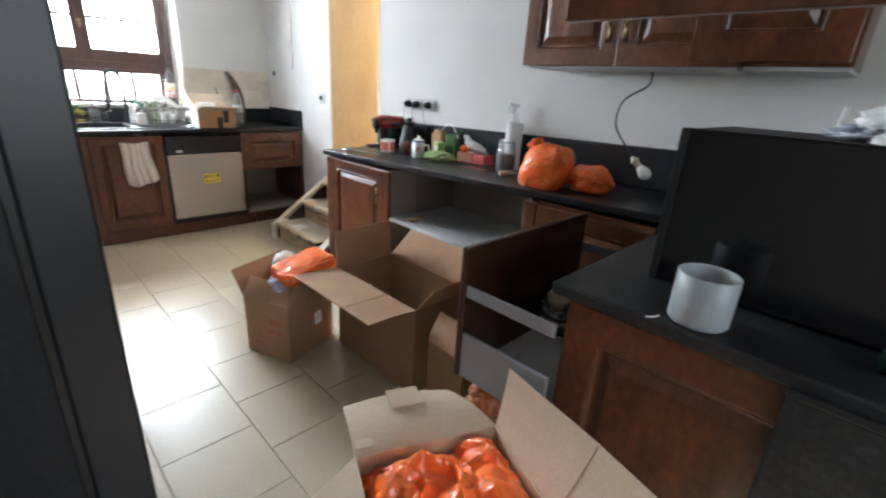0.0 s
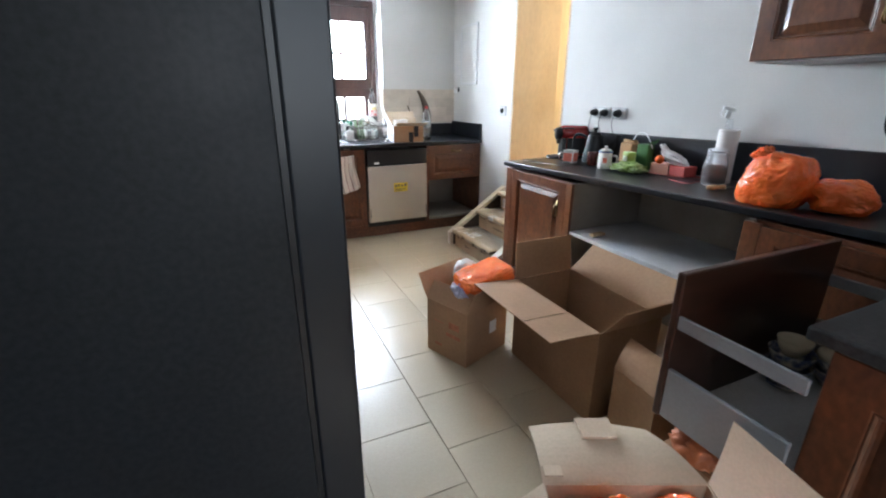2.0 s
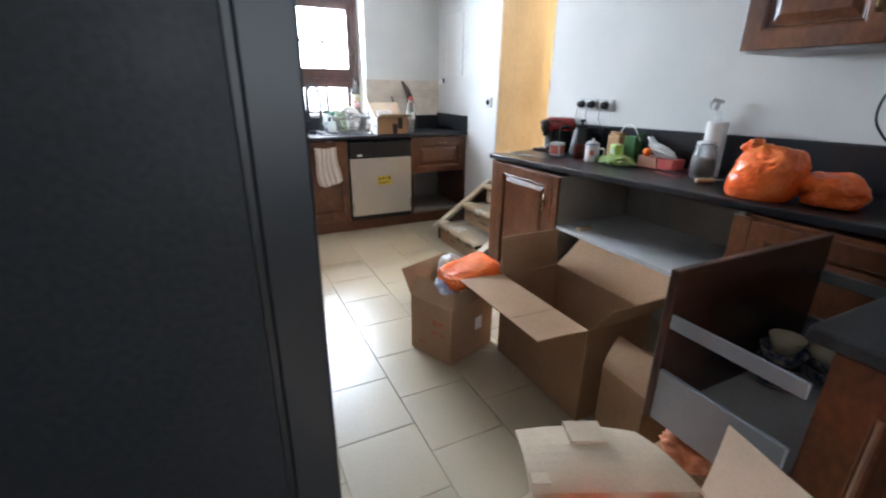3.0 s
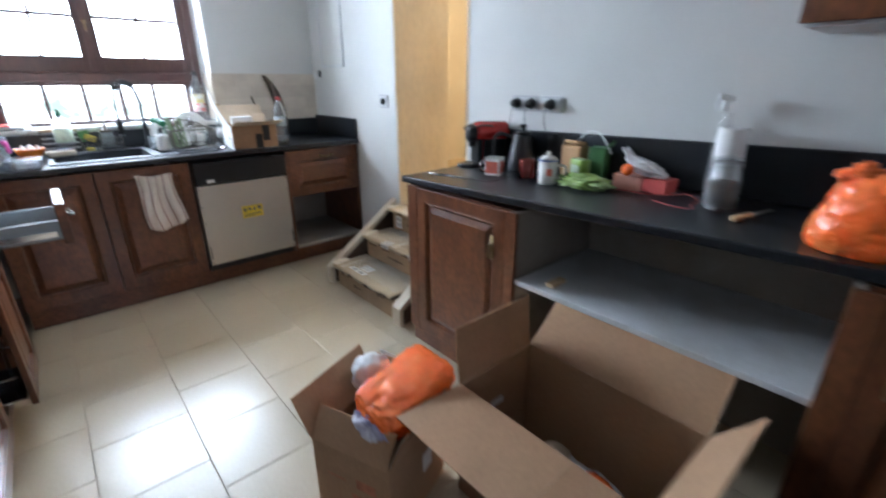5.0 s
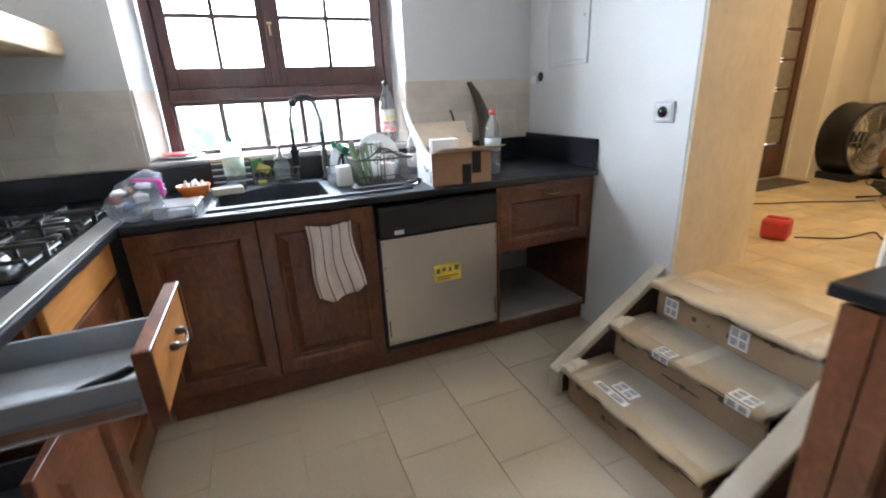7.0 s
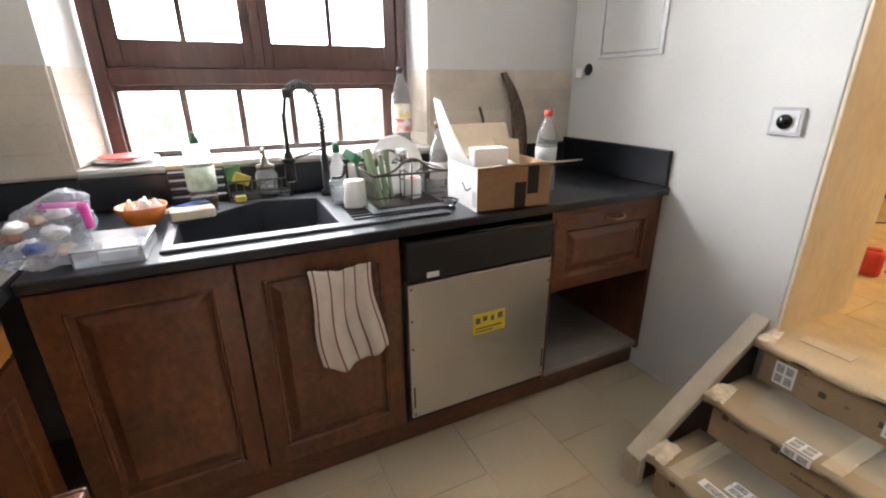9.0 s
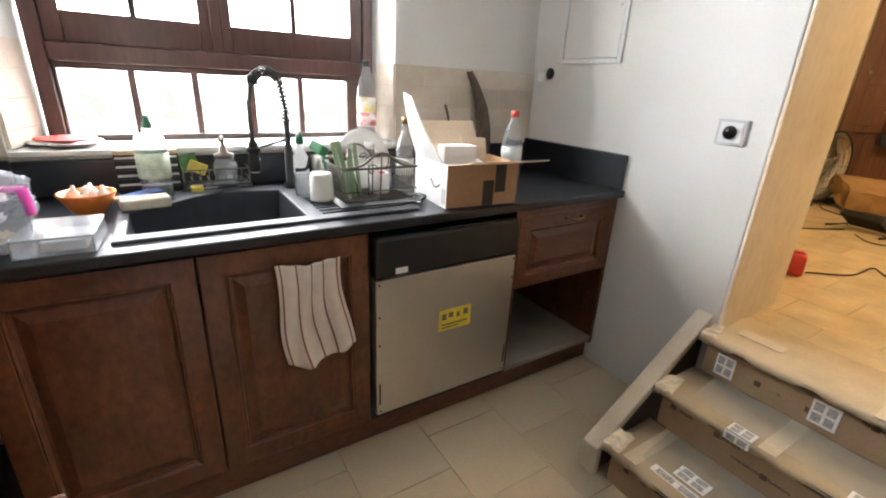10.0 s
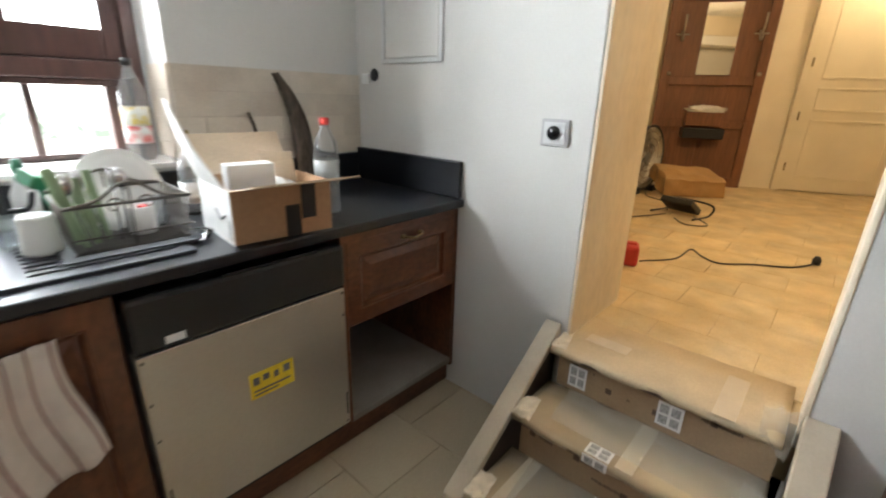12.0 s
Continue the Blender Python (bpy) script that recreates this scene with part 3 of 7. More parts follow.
# ---- base cabinets under the sink ----
def sink_cabinets():
    front = 4.205
    c = thing("corner_cabinet", (0.37, 4.5, 0), "dark stained wooden cabinet with raised-panel door", "cabinet", "sink cabinets")
    part("body", boxes((0.12, 0.563, front + 0.022, NY - 0.03, 0.10, 0.66)), WOOD, c)
    cabinet_door(c, FACE_S(0.108, front, 0.125), 0.455, 0.73, rail=0.062)
    c = thing("sink_cabinet", (0.9, 4.5, 0), "dark stained wooden sink cabinet with raised-panel door", "cabinet", "sink cabinets")
    part("body", boxes((0.566, 1.05, front + 0.022, NY - 0.03, 0.10, 0.66)), WOOD, c)
    cabinet_door(c, FACE_S(0.568, front, 0.125), 0.484, 0.73, rail=0.062)
    # integrated dishwasher without its wooden front
    d = thing("dishwasher", (1.36, 4.5, 0.1), "integrated dishwasher with bare steel door and black controls", "dishwasher")
    part("body", boxes((1.06, 1.66, front + 0.02, NY - 0.03, 0.10, 0.80)), BLACK, d)
    door = part("door", boxes((1.064, 1.658, front - 0.028, front + 0.018, 0.155, 0.695)), STEEL, d, "bare steel door sheet", bevel=0.003)
    for x, z in ((1.075, 0.68), (1.075, 0.56), (1.075, 0.45), (1.648, 0.68), (1.648, 0.60), (1.645, 0.17), (1.078, 0.17)):
        part("screw", moved(lathe([(0, 0), (0.004, 0), (0.004, 0.002), (0, 0.002)], (0, 0, 0), 8), pose(x, front - 0.0285, z, 90, 0, 0)), IRON, door)
    for x in (1.073, 1.645):
        part("slot", boxes((x, x + 0.006, front - 0.0295, front - 0.027, 0.20, 0.29)), BLACK, door)
    st = part("sticker", boxes((1.315, 1.455, front - 0.0305, front - 0.028, 0.44, 0.525)), YELLOW, door, "yellow notice sticker")
    part("sticker_print", boxes((1.325, 1.345, front - 0.0315, front - 0.030, 0.485, 0.51), (1.355, 1.375, front - 0.0315, front - 0.030, 0.492, 0.512), (1.39, 1.405, front - 0.0315, front - 0.030, 0.487, 0.508), (1.42, 1.442, front - 0.0315, front - 0.030, 0.49, 0.515),
                                (1.325, 1.44, front - 0.0315, front - 0.030, 0.462, 0.468), (1.325, 1.40, front - 0.0315, front - 0.030, 0.450, 0.455)), INK, st)
    bm = boxes((1.062, 1.66, front - 0.036, front + 0.018, 0.70, 0.845))
    part("control_panel", bm, BLACK, d, "black plastic control panel", bevel=0.012)
    part("grip", boxes((1.28, 1.56, front - 0.043, front - 0.034, 0.845, 0.853)), BLACK_GLOSS, d, bevel=0.003)
    part("label", boxes((1.13, 1.175, front - 0.0385, front - 0.0365, 0.715, 0.735)), PAPER, d, "small white printed label")
    # open niche with a drawer over it
    n = thing("niche_cabinet", (1.97, 4.5, 0), "dark wooden cabinet, drawer above an open niche", "cabinet", "sink cabinets")
    part("side", boxes((1.672, 1.692, front + 0.001, NY - 0.03, 0.10, 0.860)), WOOD, n)
    part("side", boxes((2.25, 2.27, front + 0.001, NY - 0.03, 0.10, 0.860)), WOOD, n)
    part("bottom", boxes((1.692, 2.25, front + 0.002, NY - 0.03, 0.115, 0.14)), CARCASS, n, "dusty niche floor")
    part("back", boxes((1.692, 2.25, NY - 0.05, NY - 0.03, 0.14, 0.860)), CARCASS, n)
    part("rail", boxes((1.692, 2.25, front + 0.001, front + 0.02, 0.83, 0.860)), WOOD_H, n)
    part("drawer_box", boxes((1.70, 2.242, front + 0.024, NY - 0.08, 0.535, 0.82)), CARCASS, n)
    cabinet_door(n, FACE_S(1.693, front, 0.52), 0.556, 0.315, (0.30, 0.285), rail=0.055, name="drawer_front", mat=WOOD_H, pull="bow")
    p = tagged(part("sink_plinth", boxes((0.11, EX - 0.004, front + 0.035, front + 0.055, 0.004, 0.115)), WOOD_H, None), "dark wooden plinth under the sink cabinets", "plinth")


sink_cabinets()


# ---- cabinets along the hob wall ----
DARK_GREY = material("dark_grey_plastic", (0.14, 0.14, 0.145), 0.45, vary=0.1)


def hob_cabinets():
    fx = 0.075
    c = thing("hob_cabinet", (-0.25, 4.0, 0), "dark wooden base cabinet under the gas hob", "cabinet", "hob cabinets")
    part("body", boxes((WX + 0.01, fx - 0.022, 3.56, 4.19, 0.10, 0.860)), WOOD, c)
    cabinet_door(c, FACE_E(fx, 3.60, 0.125), 0.575, 0.60, (0.06, 0.33), rail=0.065, mat=WOOD)
    part("false_front", boxes((fx - 0.02, fx, 3.60, 4.175, 0.735, 0.855)), HONEY, c, "honey-coloured bare fascia under the worktop", bevel=0.003)
    # the unit whose drawer and pull-out stand open
    u = thing("drawer_cabinet", (-0.25, 3.35, 0), "open-fronted wooden base cabinet with dark inside", "cabinet", "hob cabinets")
    part("side", boxes((WX + 0.01, fx - 0.022, 3.535, 3.555, 0.10, 0.860)), WOOD, u)
    part("side", boxes((WX + 0.01, fx - 0.022, 3.09, 3.11, 0.10, 0.860)), WOOD, u)
    part("back", boxes((WX + 0.01, WX + 0.03, 3.11, 3.535, 0.10, 0.860)), CARCASS, u)
    part("bottom", boxes((WX + 0.03, fx - 0.022, 3.11, 3.535, 0.10, 0.12)), CARCASS, u)
    d = part("drawer", boxes((-0.157, 0.372, 3.168, 3.485, 0.776, 0.786)), SHELF, u, "pale grey drawer floor, pulled out")
    for y in (3.155, 3.485):
        part("drawer_side", boxes((-0.17, 0.372, y, y + 0.013, 0.775, 0.846)), GREY_METAL, d, "grey metal drawer side", bevel=0.002)
    part("drawer_back", boxes((-0.17, -0.158, 3.169, 3.484, 0.777, 0.846)), GREY_METAL, d)
    part("cutlery_divider", boxes((0.02, 0.025, 3.169, 3.33, 0.787, 0.84)), GREY_METAL, d)
    part("dark_tool", moved(lathe([(0, 0), (0.010, 0.005), (0.013, 0.08), (0.009, 0.15), (0, 0.155)], (0, 0, 0), 10), pose(0.20, 3.20, 0.80, 0, 82, 28)), BLACK, d, smooth=True)
    front = part("drawer_front", boxes((0.375, 0.397, 3.125, 3.525, 0.765, 0.90)), HONEY, d, "honey-faced drawer front", bevel=0.006)
    part("edge_lip", boxes((0.372, 0.402, 3.116, 3.1245, 0.762, 0.908), (0.372, 0.402, 3.5255, 3.534, 0.762, 0.908), (0.372, 0.402, 3.1245, 3.5255, 0.9005, 0.908)), WOOD_H, d, "dark stained edge of the drawer front", bevel=0.003)
    for y in (3.50, 3.135):
        part("runner", boxes((-0.1, 0.36, y, y + 0.015, 0.79, 0.81)), CHROME, d, "steel drawer runner")
    bm = tube(curve([(0.398, 3.29, 0.84), (0.415, 3.295, 0.838), (0.420, 3.335, 0.830), (0.415, 3.375, 0.838), (0.398, 3.38, 0.84)]), 0.0035, 6)
    for yy in (3.29, 3.38):
        lathe([(0, -0.008), (0.009, -0.006), (0.010, 0.006), (0, 0.008)], (0.405, yy, 0.84), 10, bm=bm)
    part("handle", bm, WIRE, d, "worn dark metal drawer handle", smooth=True)
    d.location, d.scale = (0.008, -0.083, 0.020), (1, 0.7775, 1)
    cabinet_door(u, FACE_E(0.150, 3.185, 0.14), 0.40, 0.53, rail=0.06, name="pull_out_front")
    bm = bmesh.new()
    for z in (0.17, 0.27, 0.45, 0.55):
        tube([(0.12, 3.20, z), (-0.40, 3.20, z), (-0.40, 3.50, z), (0.12, 3.50, z)], 0.004, 6, bm=bm)
    part("basket_wire", bm, CHROME, u, "chrome pull-out basket wires", smooth=True)
    for z in (0.165, 0.445):
        part("basket_tray", boxes((-0.40, 0.12, 3.205, 3.495, z, z + 0.007)), BLACK_GLOSS, u)
    # a slotted grey tray in the basket
    bm = boxes((-0.35, 0.10, 3.215, 3.222, 0.455, 0.53), (-0.35, 0.10, 3.47, 3.477, 0.455, 0.53), (0.094, 0.10, 3.222, 3.47, 0.455, 0.53), (-0.35, -0.344, 3.222, 3.47, 0.455, 0.53), (-0.344, 0.094, 3.222, 3.47, 0.455, 0.46))
    tray = tagged(part("slotted_tray", bm, DARK_GREY, None), "dark grey slotted plastic tray in the pull-out basket", "tray")
    BASE[tray] = Vector((0, 0, 0))
    for k in range(14):
        part("slot", boxes((-0.32 + 0.028 * k, -0.312 + 0.028 * k, 3.2125, 3.2150, 0.475, 0.515)), BLACK, tray)
    w = thing("tall_drawer_cabinet", (-0.25, 2.6, 0), "dark wooden base cabinet beside the fridge", "cabinet", "hob cabinets")
    part("body", boxes((WX + 0.01, fx - 0.022, 1.82, 3.085, 0.10, 0.860)), WOOD, w)
    for y in (1.83, 2.45):
        cabinet_door(w, FACE_E(fx, y, 0.125), 0.61, 0.73, (0.06, 0.42), rail=0.065)
    tagged(part("hob_plinth", boxes((fx - 0.06, fx - 0.04, 1.82, 4.235, 0.004, 0.095)), WOOD_H, None), "dark wooden plinth under the hob cabinets", "plinth")


hob_cabinets()


# ---- cabinets along the east wall ----
def island_cabinets():
    fx = 1.69
    c = thing("end_cabinet", (2.0, 2.45, 0), "red-brown wooden cabinet with raised-panel door", "cabinet", "island cabinets")
    part("body", boxes((fx + 0.022, EX - 0.01, 2.115, 2.775, 0.08, 0.860)), WOOD, c)
    cabinet_door(c, FACE_W(fx, 2.705, 0.09), 0.565, 0.765, (0.50, 0.60), rail=0.06)
    part("stile", boxes((fx, fx + 0.021, 2.707, 2.776, 0.08, 0.858)), WOOD, c, bevel=0.003)
    part("stile", boxes((fx, fx + 0.021, 2.088, 2.138, 0.08, 0.858)), WOOD, c, bevel=0.003)
    part("plinth", boxes((fx + 0.01, EX - 0.01, 2.115, 2.76, 0.004, 0.08)), WOOD_H, c)
    o = thing("open_oven_bay", (2.0, 1.6, 0), "open cabinet bay with a grey shelf, oven missing", "cabinet", "island cabinets")
    part("side", boxes((fx + 0.015, EX - 0.01, 2.088, 2.113, 0.0, 0.860)), CARCASS, o)
    part("side", boxes((fx + 0.03, EX - 0.01, 1.105, 1.125, 0.0, 0.900)), CARCASS, o)
    part("back", boxes((EX - 0.03, EX - 0.01, 1.125, 2.088, 0.0, 0.880)), CARCASS, o, "grey-white back board")
    part("shelf", boxes((fx + 0.01, EX - 0.03, 1.126, 2.087, 0.560, 0.582)), SHELF, o, "dusty grey shelf board", bevel=0.003)
    tagged(part("wood_scrap", boxes((1.74, 1.83, 1.93, 1.965, 0.583, 0.600)), RAW_WOOD, None, bevel=0.003), "small offcut of wood on the grey shelf", "offcut")
    d = thing("corner_base_cabinet", (2.0, 0.85, 0), "red-brown wooden cabinet with raised-panel door", "cabinet", "island cabinets")
    part("body", boxes((fx + 0.045, EX - 0.01, 0.57, 1.103, 0.08, 0.900)), WOOD, d)
    part("stile", boxes((fx, fx + 0.021, 1.06, 1.124, 0.08, 0.895)), WOOD, d, bevel=0.003)
    cabinet_door(d, FACE_W(fx, 1.058, 0.09), 0.48, 0.80, (0.05, 0.62), rail=0.06)


island_cabinets()


# ---- peninsula ----
def peninsula():
    ex = 1.02
    p = thing("peninsula_cabinet", (1.5, 0.2, 0), "stained wooden peninsula with a raised end panel", "cabinet")
    part("body", boxes((ex + 0.022, EX - 0.02, -0.72, 0.50, 0.09, 0.46), (ex + 0.022, 1.06, -0.72, 0.50, 0.46, 0.860), (1.06, EX - 0.02, -0.72, 0.05, 0.46, 0.860)), WOOD, p)
    cabinet_door(p, FACE_W(ex, 0.505, 0.06), 0.60, 0.80, rail=0.085, name="end_panel")
    part("lower_drawer_front", boxes((1.03, 1.66, 0.502, 0.522, 0.10, 0.44)), WOOD_H, p, bevel=0.004)
    # deep pan drawer pulled out towards the room
    d = part("pan_drawer", boxes((0.983, 1.654, 0.530, 0.805, 0.495, 0.507)), SHELF, p, "grey drawer floor")
    f = part("drawer_front", boxes((0.965, 1.672, 0.806, 0.828, 0.49, 0.918)), SHADED_WOOD, d, "wooden drawer front seen from inside, its shade put into the colour", bevel=0.005)
    for x in (0.968, 1.655):
        part("drawer_side", boxes((x, x + 0.014, 0.506, 0.805, 0.495, 0.645)), GREY_METAL, d, "grey metal drawer side", bevel=0.003)
        part("gallery_rail", boxes((x + 0.002, x + 0.012, 0.506, 0.805, 0.765, 0.803)), GREY_METAL, d, "grey gallery rail", bevel=0.003)
    s = thing("leaning_slab", (0.98, -0.25, 0), "dusty black glass slab leaning on the peninsula", "glass slab")
    part("pane", sheet((0.90, -0.62, 0.003), (0.90, 0.05, 0.003), (0.985, 0.05, 0.86), (0.985, -0.62, 0.86), 0.02), DUSTY, s, bevel=0.004)
    part("edge_trim", sheet((0.982, -0.62, 0.861), (0.982, 0.053, 0.861), (0.984, 0.053, 0.875), (0.984, -0.62, 0.875), 0.022), BLACK, s, bevel=0.003)


peninsula()


def microwave():
    o = thing("black_oven", (1.45, 0.1, CT), "black glass-fronted oven standing on the worktop", "oven")
    part("body", boxes((1.245, 1.66, -0.20, 0.40, CT + 0.012, 1.285)), DUSTY, o, bevel=0.006)
    part("glass_front", boxes((1.222, 1.243, -0.20, 0.40, CT + 0.008, 1.288)), BLACK_GLOSS, o, "black glass front", bevel=0.005)
    part("edge_strip", boxes((1.216, 1.2215, 0.382, 0.400, CT + 0.008, 1.288)), BLACK, o, bevel=0.002)
    for x, y in ((1.27, 0.36), (1.62, 0.36), (1.27, -0.16), (1.62, -0.16)):
        part("foot", lathe([(0, 0.001), (0.015, 0.001), (0.014, 0.012), (0, 0.012)], (x, y, CT), 12), BLACK, o)


microwave()


# ---- wall cabinets ----
def wall_cabinets():
    fx = 1.965
    c = thing("wall_cabinet", (2.12, 1.18, 1.47), "red-brown wooden wall cabinet with two raised-panel doors", "cabinet", "wall cabinets")
    part("body", boxes((fx + 0.022, EX - 0.002, 0.50, 1.415, 1.475, 2.22)), WOOD, c)
    part("underside", boxes((fx + 0.03, EX - 0.004, 0.51, 1.405, 1.462, 1.4745)), GREY_PLASTIC, c, "pale grey underside")
    cabinet_door(c, FACE_W(fx, 1.415, 1.47), 0.46, 0.75, (0.42, 0.14), rail=0.07)
    cabinet_door(c, FACE_W(fx, 0.953, 1.47), 0.45, 0.75, (0.03, 0.14), rail=0.07)
    e = thing("wall_cabinet", (2.12, 0.3, 1.47), "red-brown wooden wall cabinet, its door ajar", "cabinet", "wall cabinets")
    part("body", boxes((fx + 0.022, EX - 0.002, 0.195, 0.498, 1.475, 2.22)), WOOD, e)
    part("underside", boxes((fx + 0.03, EX - 0.004, 0.20, 0.49, 1.462, 1.4745)), GREY_PLASTIC, e, "pale grey underside")
    cabinet_door(e, pose(1.875, 0.64, 1.485, 0, 0, -78.5), 0.445, 0.735, rail=0.09)
    h = thing("hanging_cabinet", (0.98, -0.35, 1.47), "wooden cabinet hung from the ceiling, door open", "cabinet", "wall cabinets")
    part("body", boxes((0.80, 1.15, -0.75, 0.0, 1.455, TOP - 0.002)), WOOD, h)
    cabinet_door(h, pose(0.795, 0.005, 1.452, 0, 0, 92), 0.465, 0.80, rail=0.07)


wall_cabinets()


# ---- fridge ----
# Fridge door colour, darkened for the shade on the door's edge.
DOOR_SHADED = material("shaded_fridge_door", (0.0095, 0.012, 0.0165), 0.34, vary=0.1, scale=3)


def fridge():
    f = thing("fridge", (-0.2, 1.4, 0), "tall dark grey fridge with thick doors", "fridge")
    part("body", boxes((WX + 0.03, 0.062, 1.0, 1.70, 0.03, 2.02)), FRIDGE, f, bevel=0.003)
    part("gasket", boxes((0.063, 0.076, 1.0045, 1.69, 0.05, 2.0)), BLACK, f)
    part("door", boxes((0.077, 0.176, 1.003, 1.705, 0.05, 2.02)), DOOR_SHADED, f, "fridge door, the shade on its edge put into the colour", bevel=0.006)
    part("rating_plate", boxes((-0.02, 0.012, 0.9982, 0.9998, 0.40, 0.43)), GREY_PLASTIC, f)
    for x, y in ((-0.5, 1.12), (0.0, 1.12), (-0.5, 1.66), (0.0, 1.66)):
        part("foot", lathe([(0, 0), (0.02, 0), (0.02, 0.03), (0, 0.03)], (x, y, 0), 10), BLACK, f)


fridge()


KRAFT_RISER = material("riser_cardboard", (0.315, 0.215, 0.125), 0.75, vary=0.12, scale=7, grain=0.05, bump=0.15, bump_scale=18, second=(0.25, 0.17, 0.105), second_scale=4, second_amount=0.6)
# Card of the top tread, paler because the hall light is put into its colour.
LIT_TOP_CARD = material("lit_tread_cardboard", (0.50, 0.405, 0.275), 0.7, vary=0.12, scale=8, grain=0.05, bump=0.2, bump_scale=22, second=(0.42, 0.335, 0.225), second_scale=5, second_amount=0.6)
TORN = material("torn_paper", (0.60, 0.53, 0.42), 0.7, vary=0.2, scale=25, bump=0.4, bump_scale=60)
THIN_FILM = material("thin_film", (0.80, 0.80, 0.72), 0.2, alpha=0.25, vary=0.15, scale=14, bump=0.5, bump_scale=45, coat=0.6)
LABEL_GREY = material("label_grey", (0.34, 0.335, 0.33), 0.8, vary=0.45, scale=120)


# ---- stairs up to the hall ----
def stairs():
    s = thing("stairs", (1.95, 3.3, 0), "three wooden steps wrapped in cardboard and plastic film", "stairs", kind="structure")
    y0, y1 = 2.985, 3.675
    noses = [(1.70, 0.155), (1.945, 0.31), (2.175, HF)]
    ends = [1.97, 2.20, 2.50]
    for (x, z), e in zip(noses, ends):
        part("tread", boxes((x, e, y0 + 0.002, y1 - 0.002, z - 0.024, z - 0.006)), DARK_WOOD, s)
        bm = bmesh.new()
        n = 26
        prof = [(x + 0.010, z - 0.030), (x + 0.001, z - 0.026), (x - 0.004, z - 0.010), (x + 0.003, z), (x + 0.03, z + 0.001), (x + 0.08, z + 0.001), (x + 0.16, z), (e - 0.004, z + 0.002)]
        grid = []
        for k in range(n + 1):
            y = y0 + 0.004 + (y1 - y0 - 0.008) * k / n
            grid.append([bm.verts.new((px + 0.006 * noise.noise((px * 30, y * 14, z * 9)), y, pz + 0.0026 * noise.noise((px * 22 + 3, y * 16, z * 7)))) for px, pz in prof])
        for a, b in zip(grid, grid[1:]):
            for k in range(len(prof) - 1):
                bm.faces.new((a[k], a[k + 1], b[k + 1], b[k]))
        wrap = part("wrapping", bm, LIT_TOP_CARD if x > 2.1 else FILM, s, "cardboard under dusty plastic film", smooth=True)
        sol = wrap.modifiers.new("thickness", "SOLIDIFY")
        sol.thickness, sol.offset = 0.003, -1
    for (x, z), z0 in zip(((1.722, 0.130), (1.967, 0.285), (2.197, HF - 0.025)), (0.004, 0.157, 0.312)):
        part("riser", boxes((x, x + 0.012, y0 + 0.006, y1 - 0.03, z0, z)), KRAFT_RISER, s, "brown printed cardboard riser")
        bm = bmesh.new()
        rnd = random.Random(int(x * 1000))
        for k in range(4):    # short printed words with a mark before them, in two lines
            yy = y0 + 0.07 + 0.15 * k + rnd.uniform(0, 0.03)
            zz = z - rnd.choice((0.022, 0.028, 0.07))
            boxes((x - 0.0012, x - 0.0002, yy + 0.062, yy + 0.082, zz - 0.010, zz + 0.010), bm=bm)
            while yy < y1 - 0.1 and rnd.random() < 0.93:
                w = rnd.uniform(0.002, 0.006)
                boxes((x - 0.0012, x - 0.0002, yy, yy + w, zz - rnd.uniform(0.002, 0.006), zz + rnd.uniform(0.002, 0.006)), bm=bm)
                yy += w + 0.0015
        part("riser_print", bm, PRINT, s)
    def crinkled(a, b, c, d, amp, seed, n=22):
        """A thin film between four corners, wrinkled by noise."""
        bm = bmesh.new()
        a, b, c, d = (Vector(p) for p in (a, b, c, d))
        grid = []
        for i in range(n + 1):
            u, row = i / n, []
            for j in range(n + 1):
                v = j / n
                p = (a * (1 - u) + b * u) * (1 - v) + (d * (1 - u) + c * u) * v
                q = p * 26 + Vector((seed, seed * 2, 0))
                lift = amp * (0.9 - 1.6 * abs(noise.noise(q)) + 0.5 * noise.noise(q * 2.3))
                row.append(bm.verts.new(p + Vector((0.3 * amp * noise.noise(q + Vector((5, 1, 2))), 0.3 * amp * noise.noise(q + Vector((1, 7, 3))), lift))))
            grid.append(row)
        for i in range(n):
            for j in range(n):
                bm.faces.new((grid[i][j], grid[i + 1][j], grid[i + 1][j + 1], grid[i][j + 1]))
        return bm

    for (x, z), e, k in zip(noses[:2], ends, (1, 2)):
        part("film", crinkled((x + 0.045, y0 + 0.01, z + 0.004), (e - 0.004, y0 + 0.01, z + 0.005), (e - 0.004, y1 - 0.09, z + 0.005), (x + 0.060, y1 - 0.11, z + 0.004), 0.004, k), THIN_FILM, s, "dusty clear plastic film", smooth=True)
        part("film_scrap", crinkled((x - 0.004, y1 - 0.07, z + 0.004), (x + 0.11, y1 - 0.05, z + 0.008), (x + 0.10, y1 + 0.004, z + 0.012), (x + 0.006, y1 + 0.004, z - 0.004), 0.010, k + 4), TORN, s, "torn pale paper edge", smooth=True)
    part("film_scrap", crinkled((2.16, y0 - 0.01, 0.40), (2.27, y0 - 0.015, 0.50), (2.29, y0 + 0.07, 0.475), (2.165, y0 + 0.06, 0.462), 0.020, 9), THIN_FILM, s, "crumpled plastic film at the top step", smooth=True)
    part("film_scrap", crinkled((1.95, y0 - 0.02, 0.32), (2.10, y0 - 0.02, 0.335), (2.12, y0 + 0.06, 0.325), (1.94, y0 + 0.05, 0.316), 0.018, 12), THIN_FILM, s, "crumpled plastic film on the step", smooth=True)
